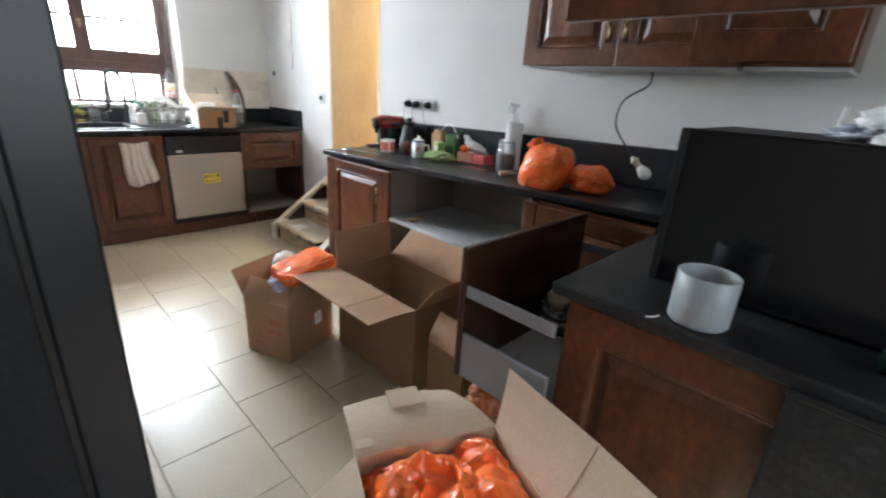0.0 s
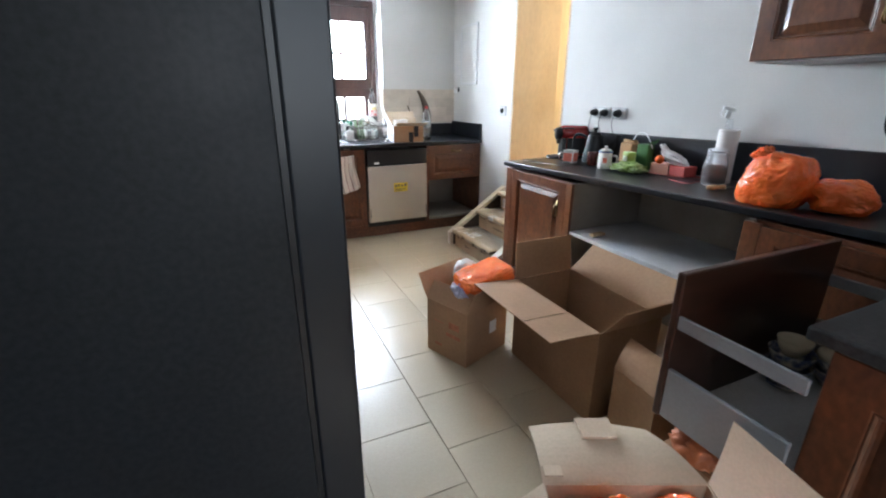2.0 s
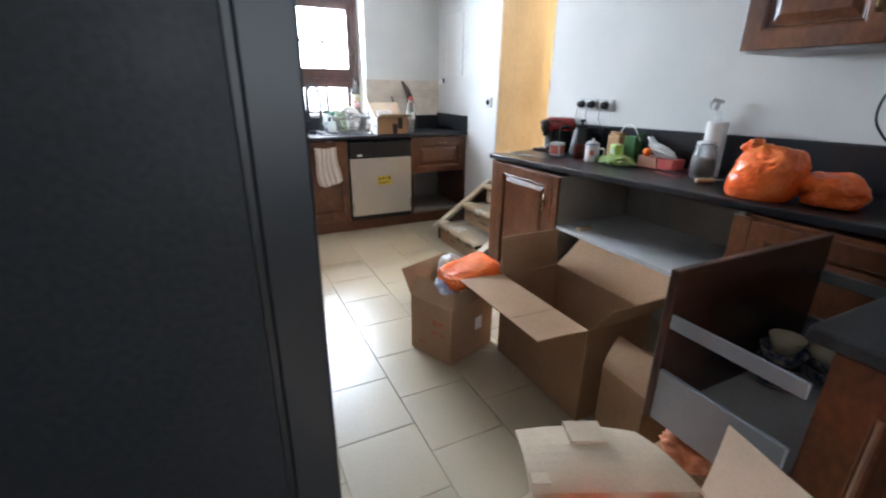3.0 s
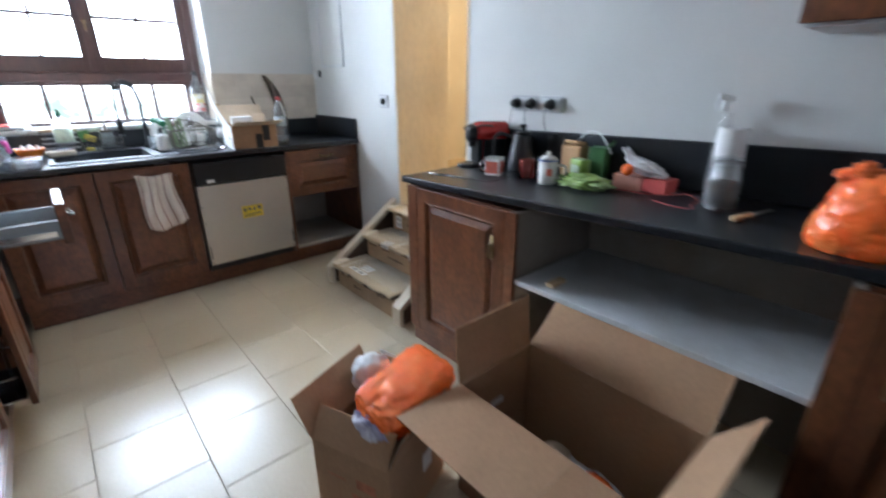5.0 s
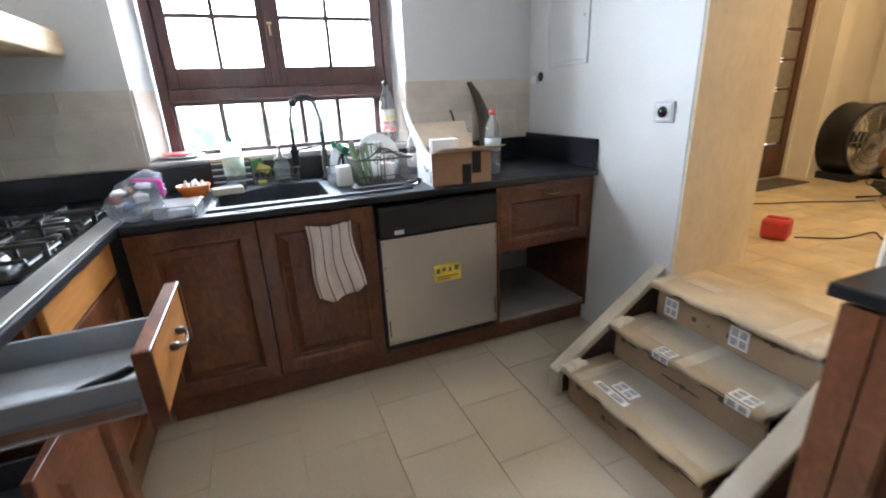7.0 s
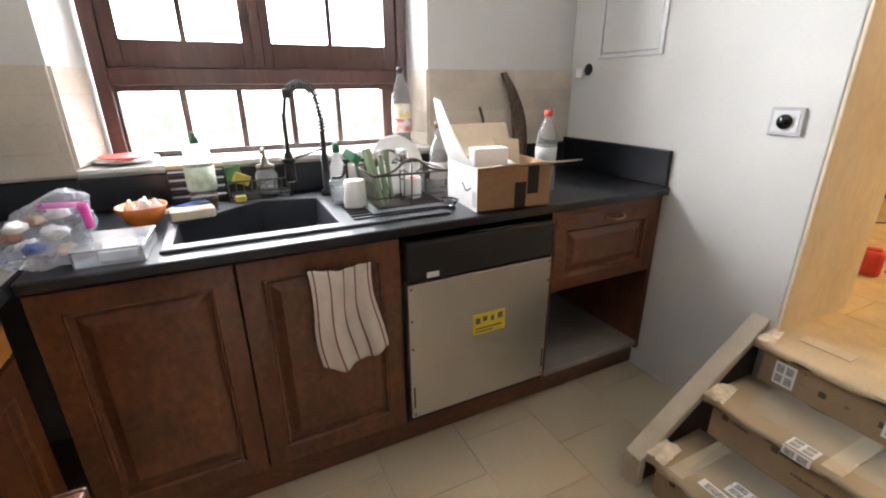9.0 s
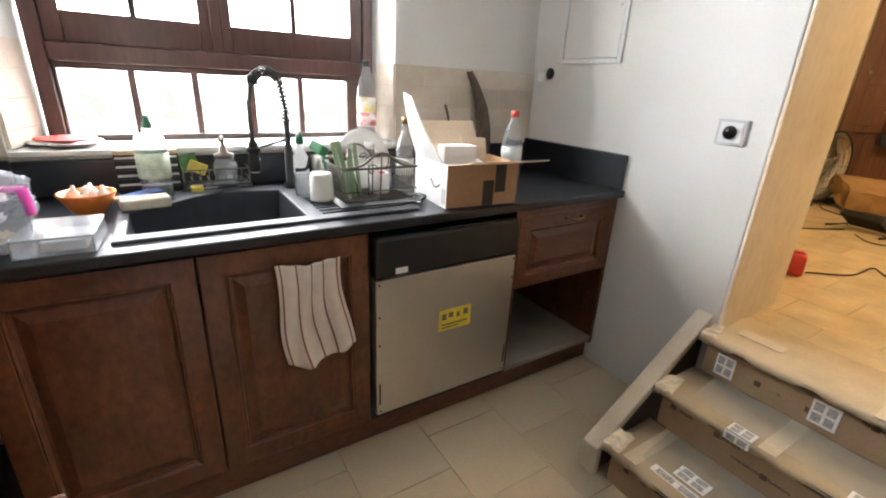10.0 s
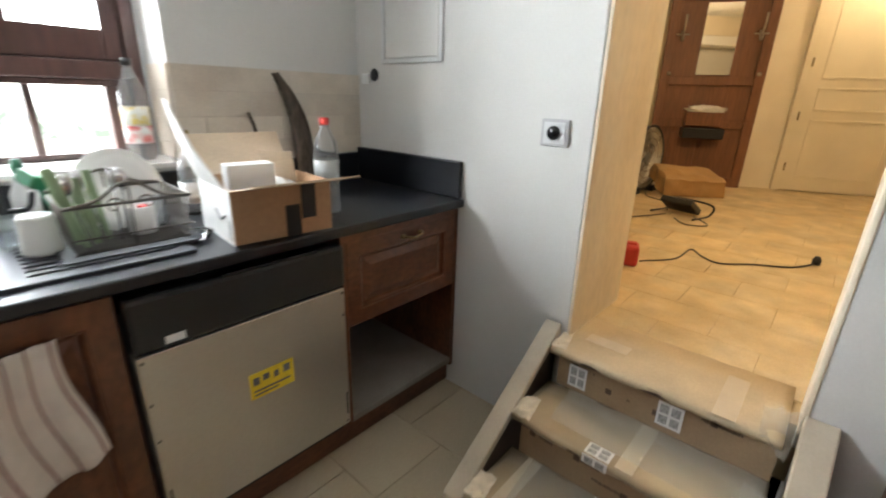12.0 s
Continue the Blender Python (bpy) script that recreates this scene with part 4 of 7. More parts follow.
    part("film_scrap", crinkled((2.18, y1 - 0.06, HF + 0.003), (2.30, y1 - 0.03, HF + 0.006), (2.29, y1 + 0.0, HF + 0.010), (2.175, y1 + 0.0, HF - 0.006), 0.010, 15), TORN, s, "torn pale paper edge", smooth=True)
    # stringers with flat caps
    for ya, yb in ((3.682, 3.748), (2.885, 2.962)):
        bm = bmesh.new()
        outline = [(1.725, 0.0), (1.725, 0.10), (2.268, 0.475), (2.268, 0.0)]
        ymid = (ya + yb) / 2
        a = [bm.verts.new((x, ymid - 0.02, z)) for x, z in outline]
        b = [bm.verts.new((x, ymid + 0.02, z)) for x, z in outline]
        bm.faces.new(a)
        bm.faces.new(b[::-1])
        for k in range(4):
            bm.faces.new((a[k], b[k], b[(k + 1) % 4], a[(k + 1) % 4]))
        part("stringer", bm, DARK_WOOD, s, "dark side board", bevel=0.003)
        cap = bmesh.new()
        line = [(1.69, 0.0), (1.69, 0.118), (2.268, 0.515)]
        low = [(1.72, 0.0), (1.72, 0.098), (2.268, 0.475)]
        for k in range(2):
            pts = [line[k], line[k + 1], low[k + 1], low[k]]
            va = [cap.verts.new((x, ya, z)) for x, z in pts]
            vb = [cap.verts.new((x, yb, z)) for x, z in pts]
            cap.faces.new(va)
            cap.faces.new(vb[::-1])
            for q in range(4):
                cap.faces.new((va[q], vb[q], vb[(q + 1) % 4], va[(q + 1) % 4]))
        part("cap", cap, GRIMY_WHITE, s, "grimy white taped cap", bevel=0.005)
    # tape strips and printed labels
    part("tape", boxes((2.17, 2.42, 3.10, 3.16, HF + 0.002, HF + 0.004), (2.30, 2.36, 3.45, 3.60, HF + 0.002, HF + 0.004), (1.95, 2.19, 3.28, 3.33, 0.313, 0.315), (1.71, 1.96, 3.55, 3.60, 0.158, 0.160)), TAPE, s, "parcel tape")

    def label(corner, along, up, w, h, bars=2):
        a, u, v = Vector(corner), Vector(along).normalized(), Vector(up).normalized()
        nrm = u.cross(v)
        lab = part("label", sheet(a, a + u * w, a + u * w + v * h, a + v * h, 0.001), PAPER, s, "white label with printed squares")
        bm = bmesh.new()
        for i in range(2):
            for j in range(bars):
                p = a + u * w * (0.1 + 0.45 * i) + v * h * (0.1 + j * 0.9 / bars) + nrm * 0.0012
                sheet(p, p + u * w * 0.34, p + u * w * 0.34 + v * h * 0.7 / bars, p + v * h * 0.7 / bars, 0.0008, bm=bm)
        part("print", bm, LABEL_GREY, lab)

    label((2.1945, 3.60, 0.332), (0, -1, 0), (0, 0, 1), 0.065, 0.085)
    label((2.1945, 3.300, 0.338), (0, -1, 0), (0, 0, 1), 0.075, 0.085)
    label((1.945, 3.42, 0.3165), (0, -1, 0), (1, 0, 0), 0.075, 0.05)
    label((1.937, 3.42, 0.287), (0, -1, 0), (0, 0, 1), 0.075, 0.03, 1)
    label((1.945, 3.115, 0.3165), (0, -1, 0), (1, 0, 0), 0.085, 0.06)
    label((1.937, 3.115, 0.282), (0, -1, 0), (0, 0, 1), 0.085, 0.033, 1)
    label((1.74, 3.52, 0.161), (0, -1, 0), (1, 0, 0), 0.17, 0.035, 1)
    label((1.79, 3.47, 0.161), (0, -1, 0), (1, 0, 0), 0.10, 0.06, 2)


stairs()


# ---- cartons ----
def carton(name, base, turn, w, d, h, label, flaps, mat=CARD, inner=CARD, thick=0.006):
    """An open carton in its own frame: w along x, d along y, open top; flaps are (side, length, angle) with 0 level and 90 upright."""
    c = thing(name, base, label, "carton", turn=turn, world_coords=False)
    x, y = w / 2, d / 2
    t = thick
    bm = bmesh.new()
    corners = ((-x, -y), (x, -y), (x, y), (-x, y))
    lo = [bm.verts.new((a, b, 0.004)) for a, b in corners]
    hi = [bm.verts.new((a, b, h)) for a, b in corners]
    bm.faces.new(lo[::-1])
    for k in range(4):
        bm.faces.new((lo[k], lo[(k + 1) % 4], hi[(k + 1) % 4], hi[k]))
    shell = part("body", bm, mat, c)
    sol = shell.modifiers.new("board", "SOLIDIFY")
    sol.thickness, sol.offset = t, -1
    for side, length, angle, bend in flaps:
        a = radians(angle)
        out, up = length * math.cos(a), length * math.sin(a)
        z = h + 0.001
        p = {"W": ((-x, y, z), (-x, -y, z), (-x - out, -y, z + up), (-x - out, y, z + up)), "E": ((x, -y, z), (x, y, z), (x + out, y, z + up), (x + out, -y, z + up)),
             "S": ((-x, -y, z), (x, -y, z), (x, -y - out, z + up), (-x, -y - out, z + up)), "N": ((x, y, z), (-x, y, z), (-x, y + out, z + up), (x, y + out, z + up))}[side]
        f = part("flap", sheet(*p, 0.004, 6, bend), inner, c)
    return c


big = carton("large_carton", (1.385, 1.585, 0), 0, 0.35, 0.60, 0.44, "large open brown cardboard box with flaps out", [("N", 0.19, 84, 0.003), ("E", 0.19, 40, 0.004), ("W", 0.245, 4, -0.004), ("S", 0.17, 52, 0.004)])
part("crease", tube([(-0.178, -0.11, 0.4465), (-0.30, -0.115, 0.4535), (-0.415, -0.12, 0.460)], 0.0014, 5), CARD_EDGE, big)
part("hand_slot", boxes((-0.03, 0.03, 0.2925, 0.2938, 0.27, 0.295)), PAPER, big, "pale hand slot")
for k, (x, y, sz, mat, nm, lab) in enumerate(((1.34, 1.78, (0.085, 0.075, 0.06), ORANGE, "orange_bag", "crumpled orange plastic bag inside the large carton"), (1.43, 1.66, (0.05, 0.05, 0.045), CARD_LIGHT, "paper_ball", "crumpled brown paper ball inside the large carton"),
                                              (1.36, 1.50, (0.09, 0.085, 0.06), ORANGE, "orange_bag", "crumpled orange plastic bag inside the large carton"))):
    filler = tagged(part(nm, lump((x, y, 0.012 + sz[2] * 0.72 + 0.12), sz, 30 + k, 3), mat, None, smooth=True), lab, "bag" if mat is ORANGE else "paper")
tagged(part("packing_paper", lump((1.385, 1.60, 0.075), (0.15, 0.26, 0.085), 41, 4, 0.2, 4), PAPER, None, smooth=True), "crumpled white packing paper in the large carton's bottom", "paper")

small = carton("small_carton", (1.017, 2.048, 0), 21.2, 0.335, 0.28, 0.31, "small open brown cardboard box stuffed with bags", [("N", 0.14, 62, 0.003), ("S", 0.13, 70, -0.004), ("W", 0.105, 122, 0.002), ("E", 0.10, 84, 0.002)])
part("label", boxes((0.02, 0.075, -0.1412, -0.1402, 0.13, 0.20)), PAPER, small, "white printed label")
for ya, yb, za, zb in ((-0.09, -0.02, 0.19, 0.225), (-0.10, 0.0, 0.14, 0.16), (0.02, 0.09, 0.20, 0.205), (0.03, 0.08, 0.06, 0.075)):
    part("print", boxes((-0.1687, -0.1677, ya, yb, za, zb)), RED_PRINT, small, "faded red print")
part("lining_sheet", sheet((0.160, -0.13, 0.20), (0.160, 0.13, 0.20), (0.185, 0.125, 0.425), (0.180, -0.10, 0.405), 0.002, 6, 0.006), PAPER, small, "white paper sheet along the inside")
tagged(part("paper_wad", lump((1.005, 2.045, 0.230), (0.100, 0.092, 0.130), 5, 4, 0.2, 3), PAPER, None, smooth=True), "crumpled white printed paper in the small carton", "paper")
tagged(part("paper_wad", lump((1.055, 2.155, 0.405), (0.056, 0.058, 0.066), 8, 4, 0.25, 2.2, 0.10, flat=False), PAPER, None, smooth=True), "crumpled white paper ball on the small carton", "paper")
tagged(part("paper_wad", moved(lump((0, 0, 0), (0.044, 0.058, 0.050), 12, 5, 0.40, 2.2, 0.22, flat=False), pose(0.953, 1.968, 0.378, 25, 20, 20)), PURPLE, None, smooth=True), "crumpled purple-and-white printed paper in the small carton", "paper")


def square_bag():
    """A filled bag with blunt edges, tilted on the small carton."""
    bm = bmesh.new()
    bmesh.ops.create_cube(bm, size=1, matrix=Matrix.Diagonal((0.29, 0.18, 0.115, 1)))
    bmesh.ops.subdivide_edges(bm, edges=bm.edges, cuts=30, use_grid_fill=True)
    for v in bm.verts:
        u = Vector((v.co.x / 0.145, v.co.y / 0.09, v.co.z / 0.0575))
        r = (abs(u.x) ** 4 + abs(u.y) ** 4 + abs(u.z) ** 4) ** 0.25
        v.co *= (1 / max(r, 0.3)) ** 0.85 * (1 + 0.09 * noise.noise(u * 1.5) + 0.03 * (1 - 2 * abs(noise.noise(u * 9))) + 0.05 * (1 - 2 * abs(noise.noise(u * 3.2 + Vector((3, 1, 4))))) + 0.03 * (1 - 2 * abs(noise.noise(u * 7))))
    moved(bm, pose(1.080, 1.990, 0.425, 6, -9, 9))
    return bm


tagged(part("orange_bag", square_bag(), ORANGE, None, smooth=True), "shiny orange plastic bag bulging from the small carton", "bag")

near = carton("near_carton", (0.628, 0.447, 0), -24.5, 0.40, 0.55, 0.45, "open pale cardboard box with an orange plastic bag", [("W", 0.15, -42, 0.003)], CARD_LIGHT, CARD_LIGHT)
for a, b, ta, tb in ((-0.275, -0.022, (0.300, -0.275, 0.645), (0.272, -0.032, 0.643)), (-0.022, 0.275, (0.272, -0.032, 0.643), (0.218, 0.272, 0.640))):
    part("flap", sheet((0.2, a, 0.451), (0.2, b, 0.451), tb, ta, 0.004, 8, 0.004), CARD_LIGHT, near)
part("crease", tube([(0.203, -0.022, 0.456), (0.239, -0.027, 0.55), (0.271, -0.032, 0.640)], 0.0016, 5), CARD_EDGE, near)
part("crease", tube([(0.246, -0.030, 0.566), (0.252, -0.075, 0.560), (0.249, -0.110, 0.568)], 0.0012, 5), CARD_EDGE, near)


def bowed_flap():
    """A flap folded out nearly level, bowed upwards, narrowing outwards on one side."""
    bm = bmesh.new()
    n, m = 14, 8
    top, low = [], []
    for i in range(n + 1):
        u = i / n
        reach = 0.195 * (1 - 0.06 * u * u)
        ra, rb = [], []
        for j in range(m + 1):
            v = j / m
            p = Vector((-0.2 + (0.4 - 0.075 * v) * u, 0.275 + reach * v, 0.451 + 0.014 * math.sin(math.pi * v) + 0.016 * v * math.sin(math.pi * u)))
            ra.append(bm.verts.new(p))
            rb.append(bm.verts.new(p - Vector((0, 0, 0.004))))
        top.append(ra)
        low.append(rb)
    for i in range(n):
        for j in range(m):
            bm.faces.new((top[i][j], top[i + 1][j], top[i + 1][j + 1], top[i][j + 1]))
            bm.faces.new((low[i][j], low[i][j + 1], low[i + 1][j + 1], low[i + 1][j]))
        for j in (0, m):
            bm.faces.new((top[i][j], low[i][j], low[i + 1][j], top[i + 1][j]))
    for j in range(m):
        for i in (0, n):
            bm.faces.new((top[i][j], top[i][j + 1], low[i][j + 1], low[i][j]))
    part("flap", bm, CARD_LIGHT, near)


bowed_flap()
tab = part("handle_tab", moved(boxes((-0.048, 0.048, -0.036, 0.038, 0, 0.004)), pose(-0.028, 0.428, 0.478, 3)), CARD_LIGHT, near, "folded cardboard carry-handle tab", bevel=0.0015)
part("folded_lip", moved(boxes((-0.046, 0.046, -0.038, -0.010, 0.0045, 0.010)), pose(-0.028, 0.428, 0.478, 3)), CARD_LIGHT, tab, bevel=0.002)
part("side_tab", boxes((-0.195, -0.15, 0.283, 0.315, 0.462, 0.466)), CARD_LIGHT, near, "small cardboard tab", bevel=0.001)
tagged(part("orange_bag", moved(crumple(0.375, 0.53, 0.485, 0.22, 3.7, 0.05), pose(0.628, 0.447, 0, 0, 0, -24.5)), ORANGE, None, smooth=True), "large crumpled orange plastic bag filling the near carton", "bag")

# brown carton standing between the others
par = carton("brown_carton", (1.305, 1.06, 0), -3, 0.25, 0.20, 0.36, "brown cardboard box with creased paper sticking out", [("W", 0.13, 118, 0.010), ("S", 0.06, 100, 0.005)], CARD, CARD)
tagged(part("creased_paper", lump((1.31, 1.06, 0.33), (0.095, 0.075, 0.085), 51, 5, 0.2, 5, 0.12), CARD_LIGHT, None, smooth=True), "creased brown packing paper in the brown carton", "paper")
DULL_ORANGE = material("dull_orange_film", (0.42, 0.13, 0.05), 0.4, vary=0.2, scale=20, bump=0.4, bump_scale=40)
# a closed carton with red print under the pan drawer
cl = thing("printed_carton", (1.10, 0.715, 0), "closed brown cardboard box with red print", "carton", turn=3, world_coords=False)
part("body", boxes((-0.11, 0.11, -0.08, 0.08, 0.002, 0.40)), CARD, cl, bevel=0.004)
part("lid_flap", sheet((-0.11, -0.08, 0.4015), (0.11, -0.08, 0.4015), (0.11, 0.0, 0.406), (-0.11, 0.0, 0.406), 0.004, 3, 0.003), CARD, cl)
part("lid_flap", sheet((-0.11, 0.002, 0.4065), (0.11, 0.002, 0.4065), (0.11, 0.08, 0.4015), (-0.11, 0.08, 0.4015), 0.004, 3, 0.003), CARD, cl)
tagged(part("orange_wrap", lump((1.005, 0.715, 0.437), (0.03, 0.055, 0.04), 53, 4, 0.3, 3, 0.16), DULL_ORANGE, None, smooth=True), "dull orange plastic wrapping on the closed carton", "wrapping")
part("red_print", boxes((-0.1112, -0.1102, -0.06, 0.05, 0.28, 0.36), (-0.1112, -0.1102, -0.05, 0.06, 0.20, 0.25), (-0.08, 0.06, -0.0812, -0.0802, 0.25, 0.34)), RED_PRINT, cl, "faded red print")



# ---- hall furniture ----
PEWTER = material("dull_pewter", (0.33, 0.29, 0.24), 0.55, 0.6, vary=0.15, scale=30)
OBSCURE = material("obscure_glass", (0.20, 0.165, 0.12), 0.4, vary=0.2, scale=20, bump=0.3, bump_scale=60)
DOOR_WOOD = material("dark_door_wood", (0.085, 0.038, 0.018), 0.62, vary=0.25, scale=6, grain=0.2, grain_scale=60, stretch=(1, 1, 0.1), coat=0.0)


def hall():
    # glazed door in the hall's north wall
    d = thing("door_1", (4.6, 4.95, HF), "brown wooden hall door with small glazed panes", "door", kind="structure")
    x0, x1, y0, y1 = DX0 + 0.04, DX1 - 0.005, 4.92, 4.965
    part("door_frame", boxes((DX0, DX0 + 0.035, 4.895, 5.0, HF, 2.55), (DX0 + 0.035, DX1, 4.895, 5.0, 2.515, 2.55)), DOOR_WOOD, d, bevel=0.004)
    xm = (x0 + x1) / 2
    leafs = ((x0, xm - 0.004), (xm + 0.004, x1))
    for a, b in leafs:
        leaf = part("door_leaf", boxes((a, a + 0.08, y0, y1, HF + 0.01, 2.51), (b - 0.08, b, y0, y1, HF + 0.01, 2.51), (a + 0.08, b - 0.08, y0, y1, HF + 0.01, HF + 0.30), (a + 0.08, b - 0.08, y0, y1, 2.41, 2.51),
                                       *[(a + 0.08, b - 0.08, y0 + 0.006, y1 - 0.006, HF + 0.30 + 0.235 * k - 0.012, HF + 0.30 + 0.235 * k + 0.012) for k in range(1, 7)]), DOOR_WOOD, d, bevel=0.003)
        for k in range(7):
            part("pane", boxes((a + 0.082, b - 0.082, 4.940, 4.944, HF + 0.315 + 0.235 * k, HF + 0.52 + 0.235 * k)), OBSCURE, leaf)
    part("door_handle", boxes((xm - 0.04, xm - 0.02, y0 - 0.004, y0 - 0.001, 1.38, 1.56), (xm - 0.035, xm + 0.05, y0 - 0.03, y0 - 0.02, 1.50, 1.515), (xm - 0.035, xm - 0.025, y0 - 0.03, y0 - 0.004, 1.50, 1.515)), BRASS, d, "brass door handle", bevel=0.002)
    structure("wall_behind_door", boxes((DX0 - 0.1, DX1 + 0.1, 5.35, 5.4, HF, 2.7)), HALL_WALL, "dim wall seen through the door panes", category="wall")
    tagged(part("door_mat", boxes((4.2, 4.95, 4.60, 4.86, HF + 0.002, HF + 0.012)), FEATHER, None, bevel=0.004), "worn brown door mat before the hall door", "mat")
    # coat stand with a mirror against the end wall, in the end wall's frame
    c = thing("coat_stand", tuple(HEND.translation), "carved brown wooden coat stand with mirror and hooks", "coat stand", turn=23, world_coords=False)
    a, b = -1.115, -0.165
    part("back_panel", boxes((0.30, 0.33, a, b, 0.0, 2.15)), HALL_WOOD, c, bevel=0.004)
    for y in (a, b - 0.09):
        part("stile", boxes((0.27, 0.30, y, y + 0.09, 0.0, 2.15)), HALL_WOOD, c, bevel=0.004)
    for z0, z1 in ((0.0, 0.10), (0.60, 0.68), (1.02, 1.10), (1.80, 1.90), (2.05, 2.15)):
        part("rail", boxes((0.272, 0.30, a + 0.09, b - 0.09, z0, z1)), HALL_WOOD, c, bevel=0.004)
    part("moulding", boxes((0.262, 0.272, a, b, 0.66, 0.685)), HALL_WOOD, c, bevel=0.003)
    for y in (-0.80, -0.50):
        part("panel", boxes((0.285, 0.30, y - 0.13, y + 0.13, 0.16, 0.55)), HALL_WOOD, c, bevel=0.012)
    part("mirror", boxes((0.278, 0.299, -0.80, -0.49, 1.12, 1.78)), MIRROR, c, "rectangular mirror")
    part("glove_box", boxes((0.16, 0.27, -0.80, -0.47, 0.62, 0.76)), HALL_WOOD, c, bevel=0.008)
    part("umbrella_tray", boxes((0.10, 0.27, -0.83, -0.45, 0.50, 0.60)), BLACK, c, bevel=0.006)
    for y in (-0.98, -0.30):
        bm = tube(curve([(0.27, y, 1.52), (0.20, y, 1.50), (0.15, y, 1.56), (0.15, y, 1.66)]), 0.011, 6)
        tube(curve([(0.27, y, 1.50), (0.22, y, 1.44), (0.17, y, 1.44), (0.15, y, 1.48)]), 0.010, 6, bm=bm)
        tube([(0.21, y - 0.06, 1.49), (0.21, y + 0.06, 1.49)], 0.008, 6, bm=bm)
        part("coat_hook", bm, PEWTER, c, "metal double coat hook", smooth=True)
    for y in (-1.05, -0.24):
        part("knob", lathe([(0, -0.02), (0.018, -0.012), (0.02, 0.008), (0, 0.02)], (0.25, y, 1.13), 12), PEWTER, c, smooth=True)
    # crumpled gloves lie on the box
    g = part("gloves", moved(lump((0, 0, 0), (0.06, 0.16, 0.035), 77, 4, 0.5, 4), pose(*HEND.translation, 0, 0, 23) @ pose(0.20, -0.64, 0.785)), PAPER, None, smooth=True)
    tagged(g, "pale crumpled cloth on the coat stand's box", "cloth")
    # panelled cream door beside it
    p = thing("door_2", tuple(HEND.translation), "cream painted panelled hall door, closed", "door", turn=23, world_coords=False, kind="structure")
    y1, y0 = -1.50, -2.40
    part("door_leaf", boxes((0.36, 0.398, y0, y1, 0.01, 2.15)), DOOR_PAINT, p, bevel=0.004)
    for z0, z1 in ((0.14, 0.72), (0.80, 1.02), (1.10, 2.04)):
        part("moulding", boxes((0.350, 0.359, y0 + 0.11, y1 - 0.11, z0, z0 + 0.02), (0.350, 0.359, y0 + 0.11, y1 - 0.11, z1 - 0.02, z1), (0.350, 0.359, y0 + 0.11, y0 + 0.13, z0 + 0.02, z1 - 0.02), (0.350, 0.359, y1 - 0.13, y1 - 0.11, z0 + 0.02, z1 - 0.02)), DOOR_PAINT, p, bevel=0.003)
    part("door_frame", boxes((0.34, 0.398, y1 + 0.004, y1 + 0.07, 0, 2.22), (0.34, 0.398, y0 - 0.07, y0 - 0.004, 0, 2.22), (0.34, 0.398, y0 - 0.004, y1 + 0.004, 2.155, 2.22)), DOOR_PAINT, p, bevel=0.004)
    for z in (0.25, 0.75, 1.25, 1.85):
        part("hinge", tube([(0.336, y1 + 0.002, z - 0.04), (0.336, y1 + 0.002, z + 0.04)], 0.008, 8), BRASS, p, "brass hinge")
    # big drum fan
    f = thing("drum_fan", (5.42, 4.56, HF), "black drum fan with wire grille, lying against the wall", "fan", turn=-8, world_coords=False)
    r = 0.30
    ring = bmesh.new()
    lathe([(r, -0.13), (r + 0.012, -0.12), (r, -0.10), (r, 0.10), (r + 0.012, 0.12), (r, 0.13), (r - 0.008, 0.13), (r - 0.008, -0.13), (r, -0.13)], (0, 0, 0), 40, bm=ring)
    up = pose(0, 0, r + 0.03, 90, 0, 0)
    part("drum", moved(ring, up), BLACK, f, "black steel drum", smooth=True)
    bm = bmesh.new()
    for s in (-0.125, 0.125):
        for q in (0.07, 0.13, 0.19, 0.25):
            tube([(q * math.cos(k * math.pi / 14), q * math.sin(k * math.pi / 14), s) for k in range(28)], 0.003, 5, bm=bm, closed=True)
        for k in range(8):
            tube([(0.05 * math.cos(k * math.pi / 4), 0.05 * math.sin(k * math.pi / 4), s), ((r - 0.004) * math.cos(k * math.pi / 4), (r - 0.004) * math.sin(k * math.pi / 4), s)], 0.003, 5, bm=bm)
    part("grille", moved(bm, up), CHROME, f, "chrome wire grille", smooth=True)
    part("motor", moved(lathe([(0, -0.08), (0.06, -0.08), (0.07, -0.04), (0.07, 0.05), (0, 0.06)], (0, 0, 0), 18), up), BLACK, f, smooth=True)
    for k in range(3):
        bm = sheet((0.05, -0.03, -0.02), (0.26, -0.09, -0.03), (0.26, 0.07, 0.03), (0.05, 0.03, 0.02), 0.003, 3, 0.01)
        part("blade", moved(bm, up @ pose(0, 0, 0, 0, 0, 120 * k)), STEEL, f, "bare metal blade", smooth=True)
    part("liner", moved(lathe([(r - 0.010, -0.12), (r - 0.010, 0.12), (r - 0.014, 0.12), (r - 0.014, -0.12), (r - 0.010, -0.12)], (0, 0, 0), 40), up), STEEL, f, "bare metal inside", smooth=True)
    for xa in (-0.22, 0.12):
        part("stand", boxes((xa, xa + 0.10, -0.16, 0.16, 0.0, 0.06)), BLACK, f, bevel=0.01)
    # parcel in brown paper
    bm = bmesh.new()
    bmesh.ops.create_cube(bm, size=1, matrix=Matrix.Diagonal((0.36, 0.56, 0.20, 1)))
    bmesh.ops.subdivide_edges(bm, edges=bm.edges, cuts=7, use_grid_fill=True)
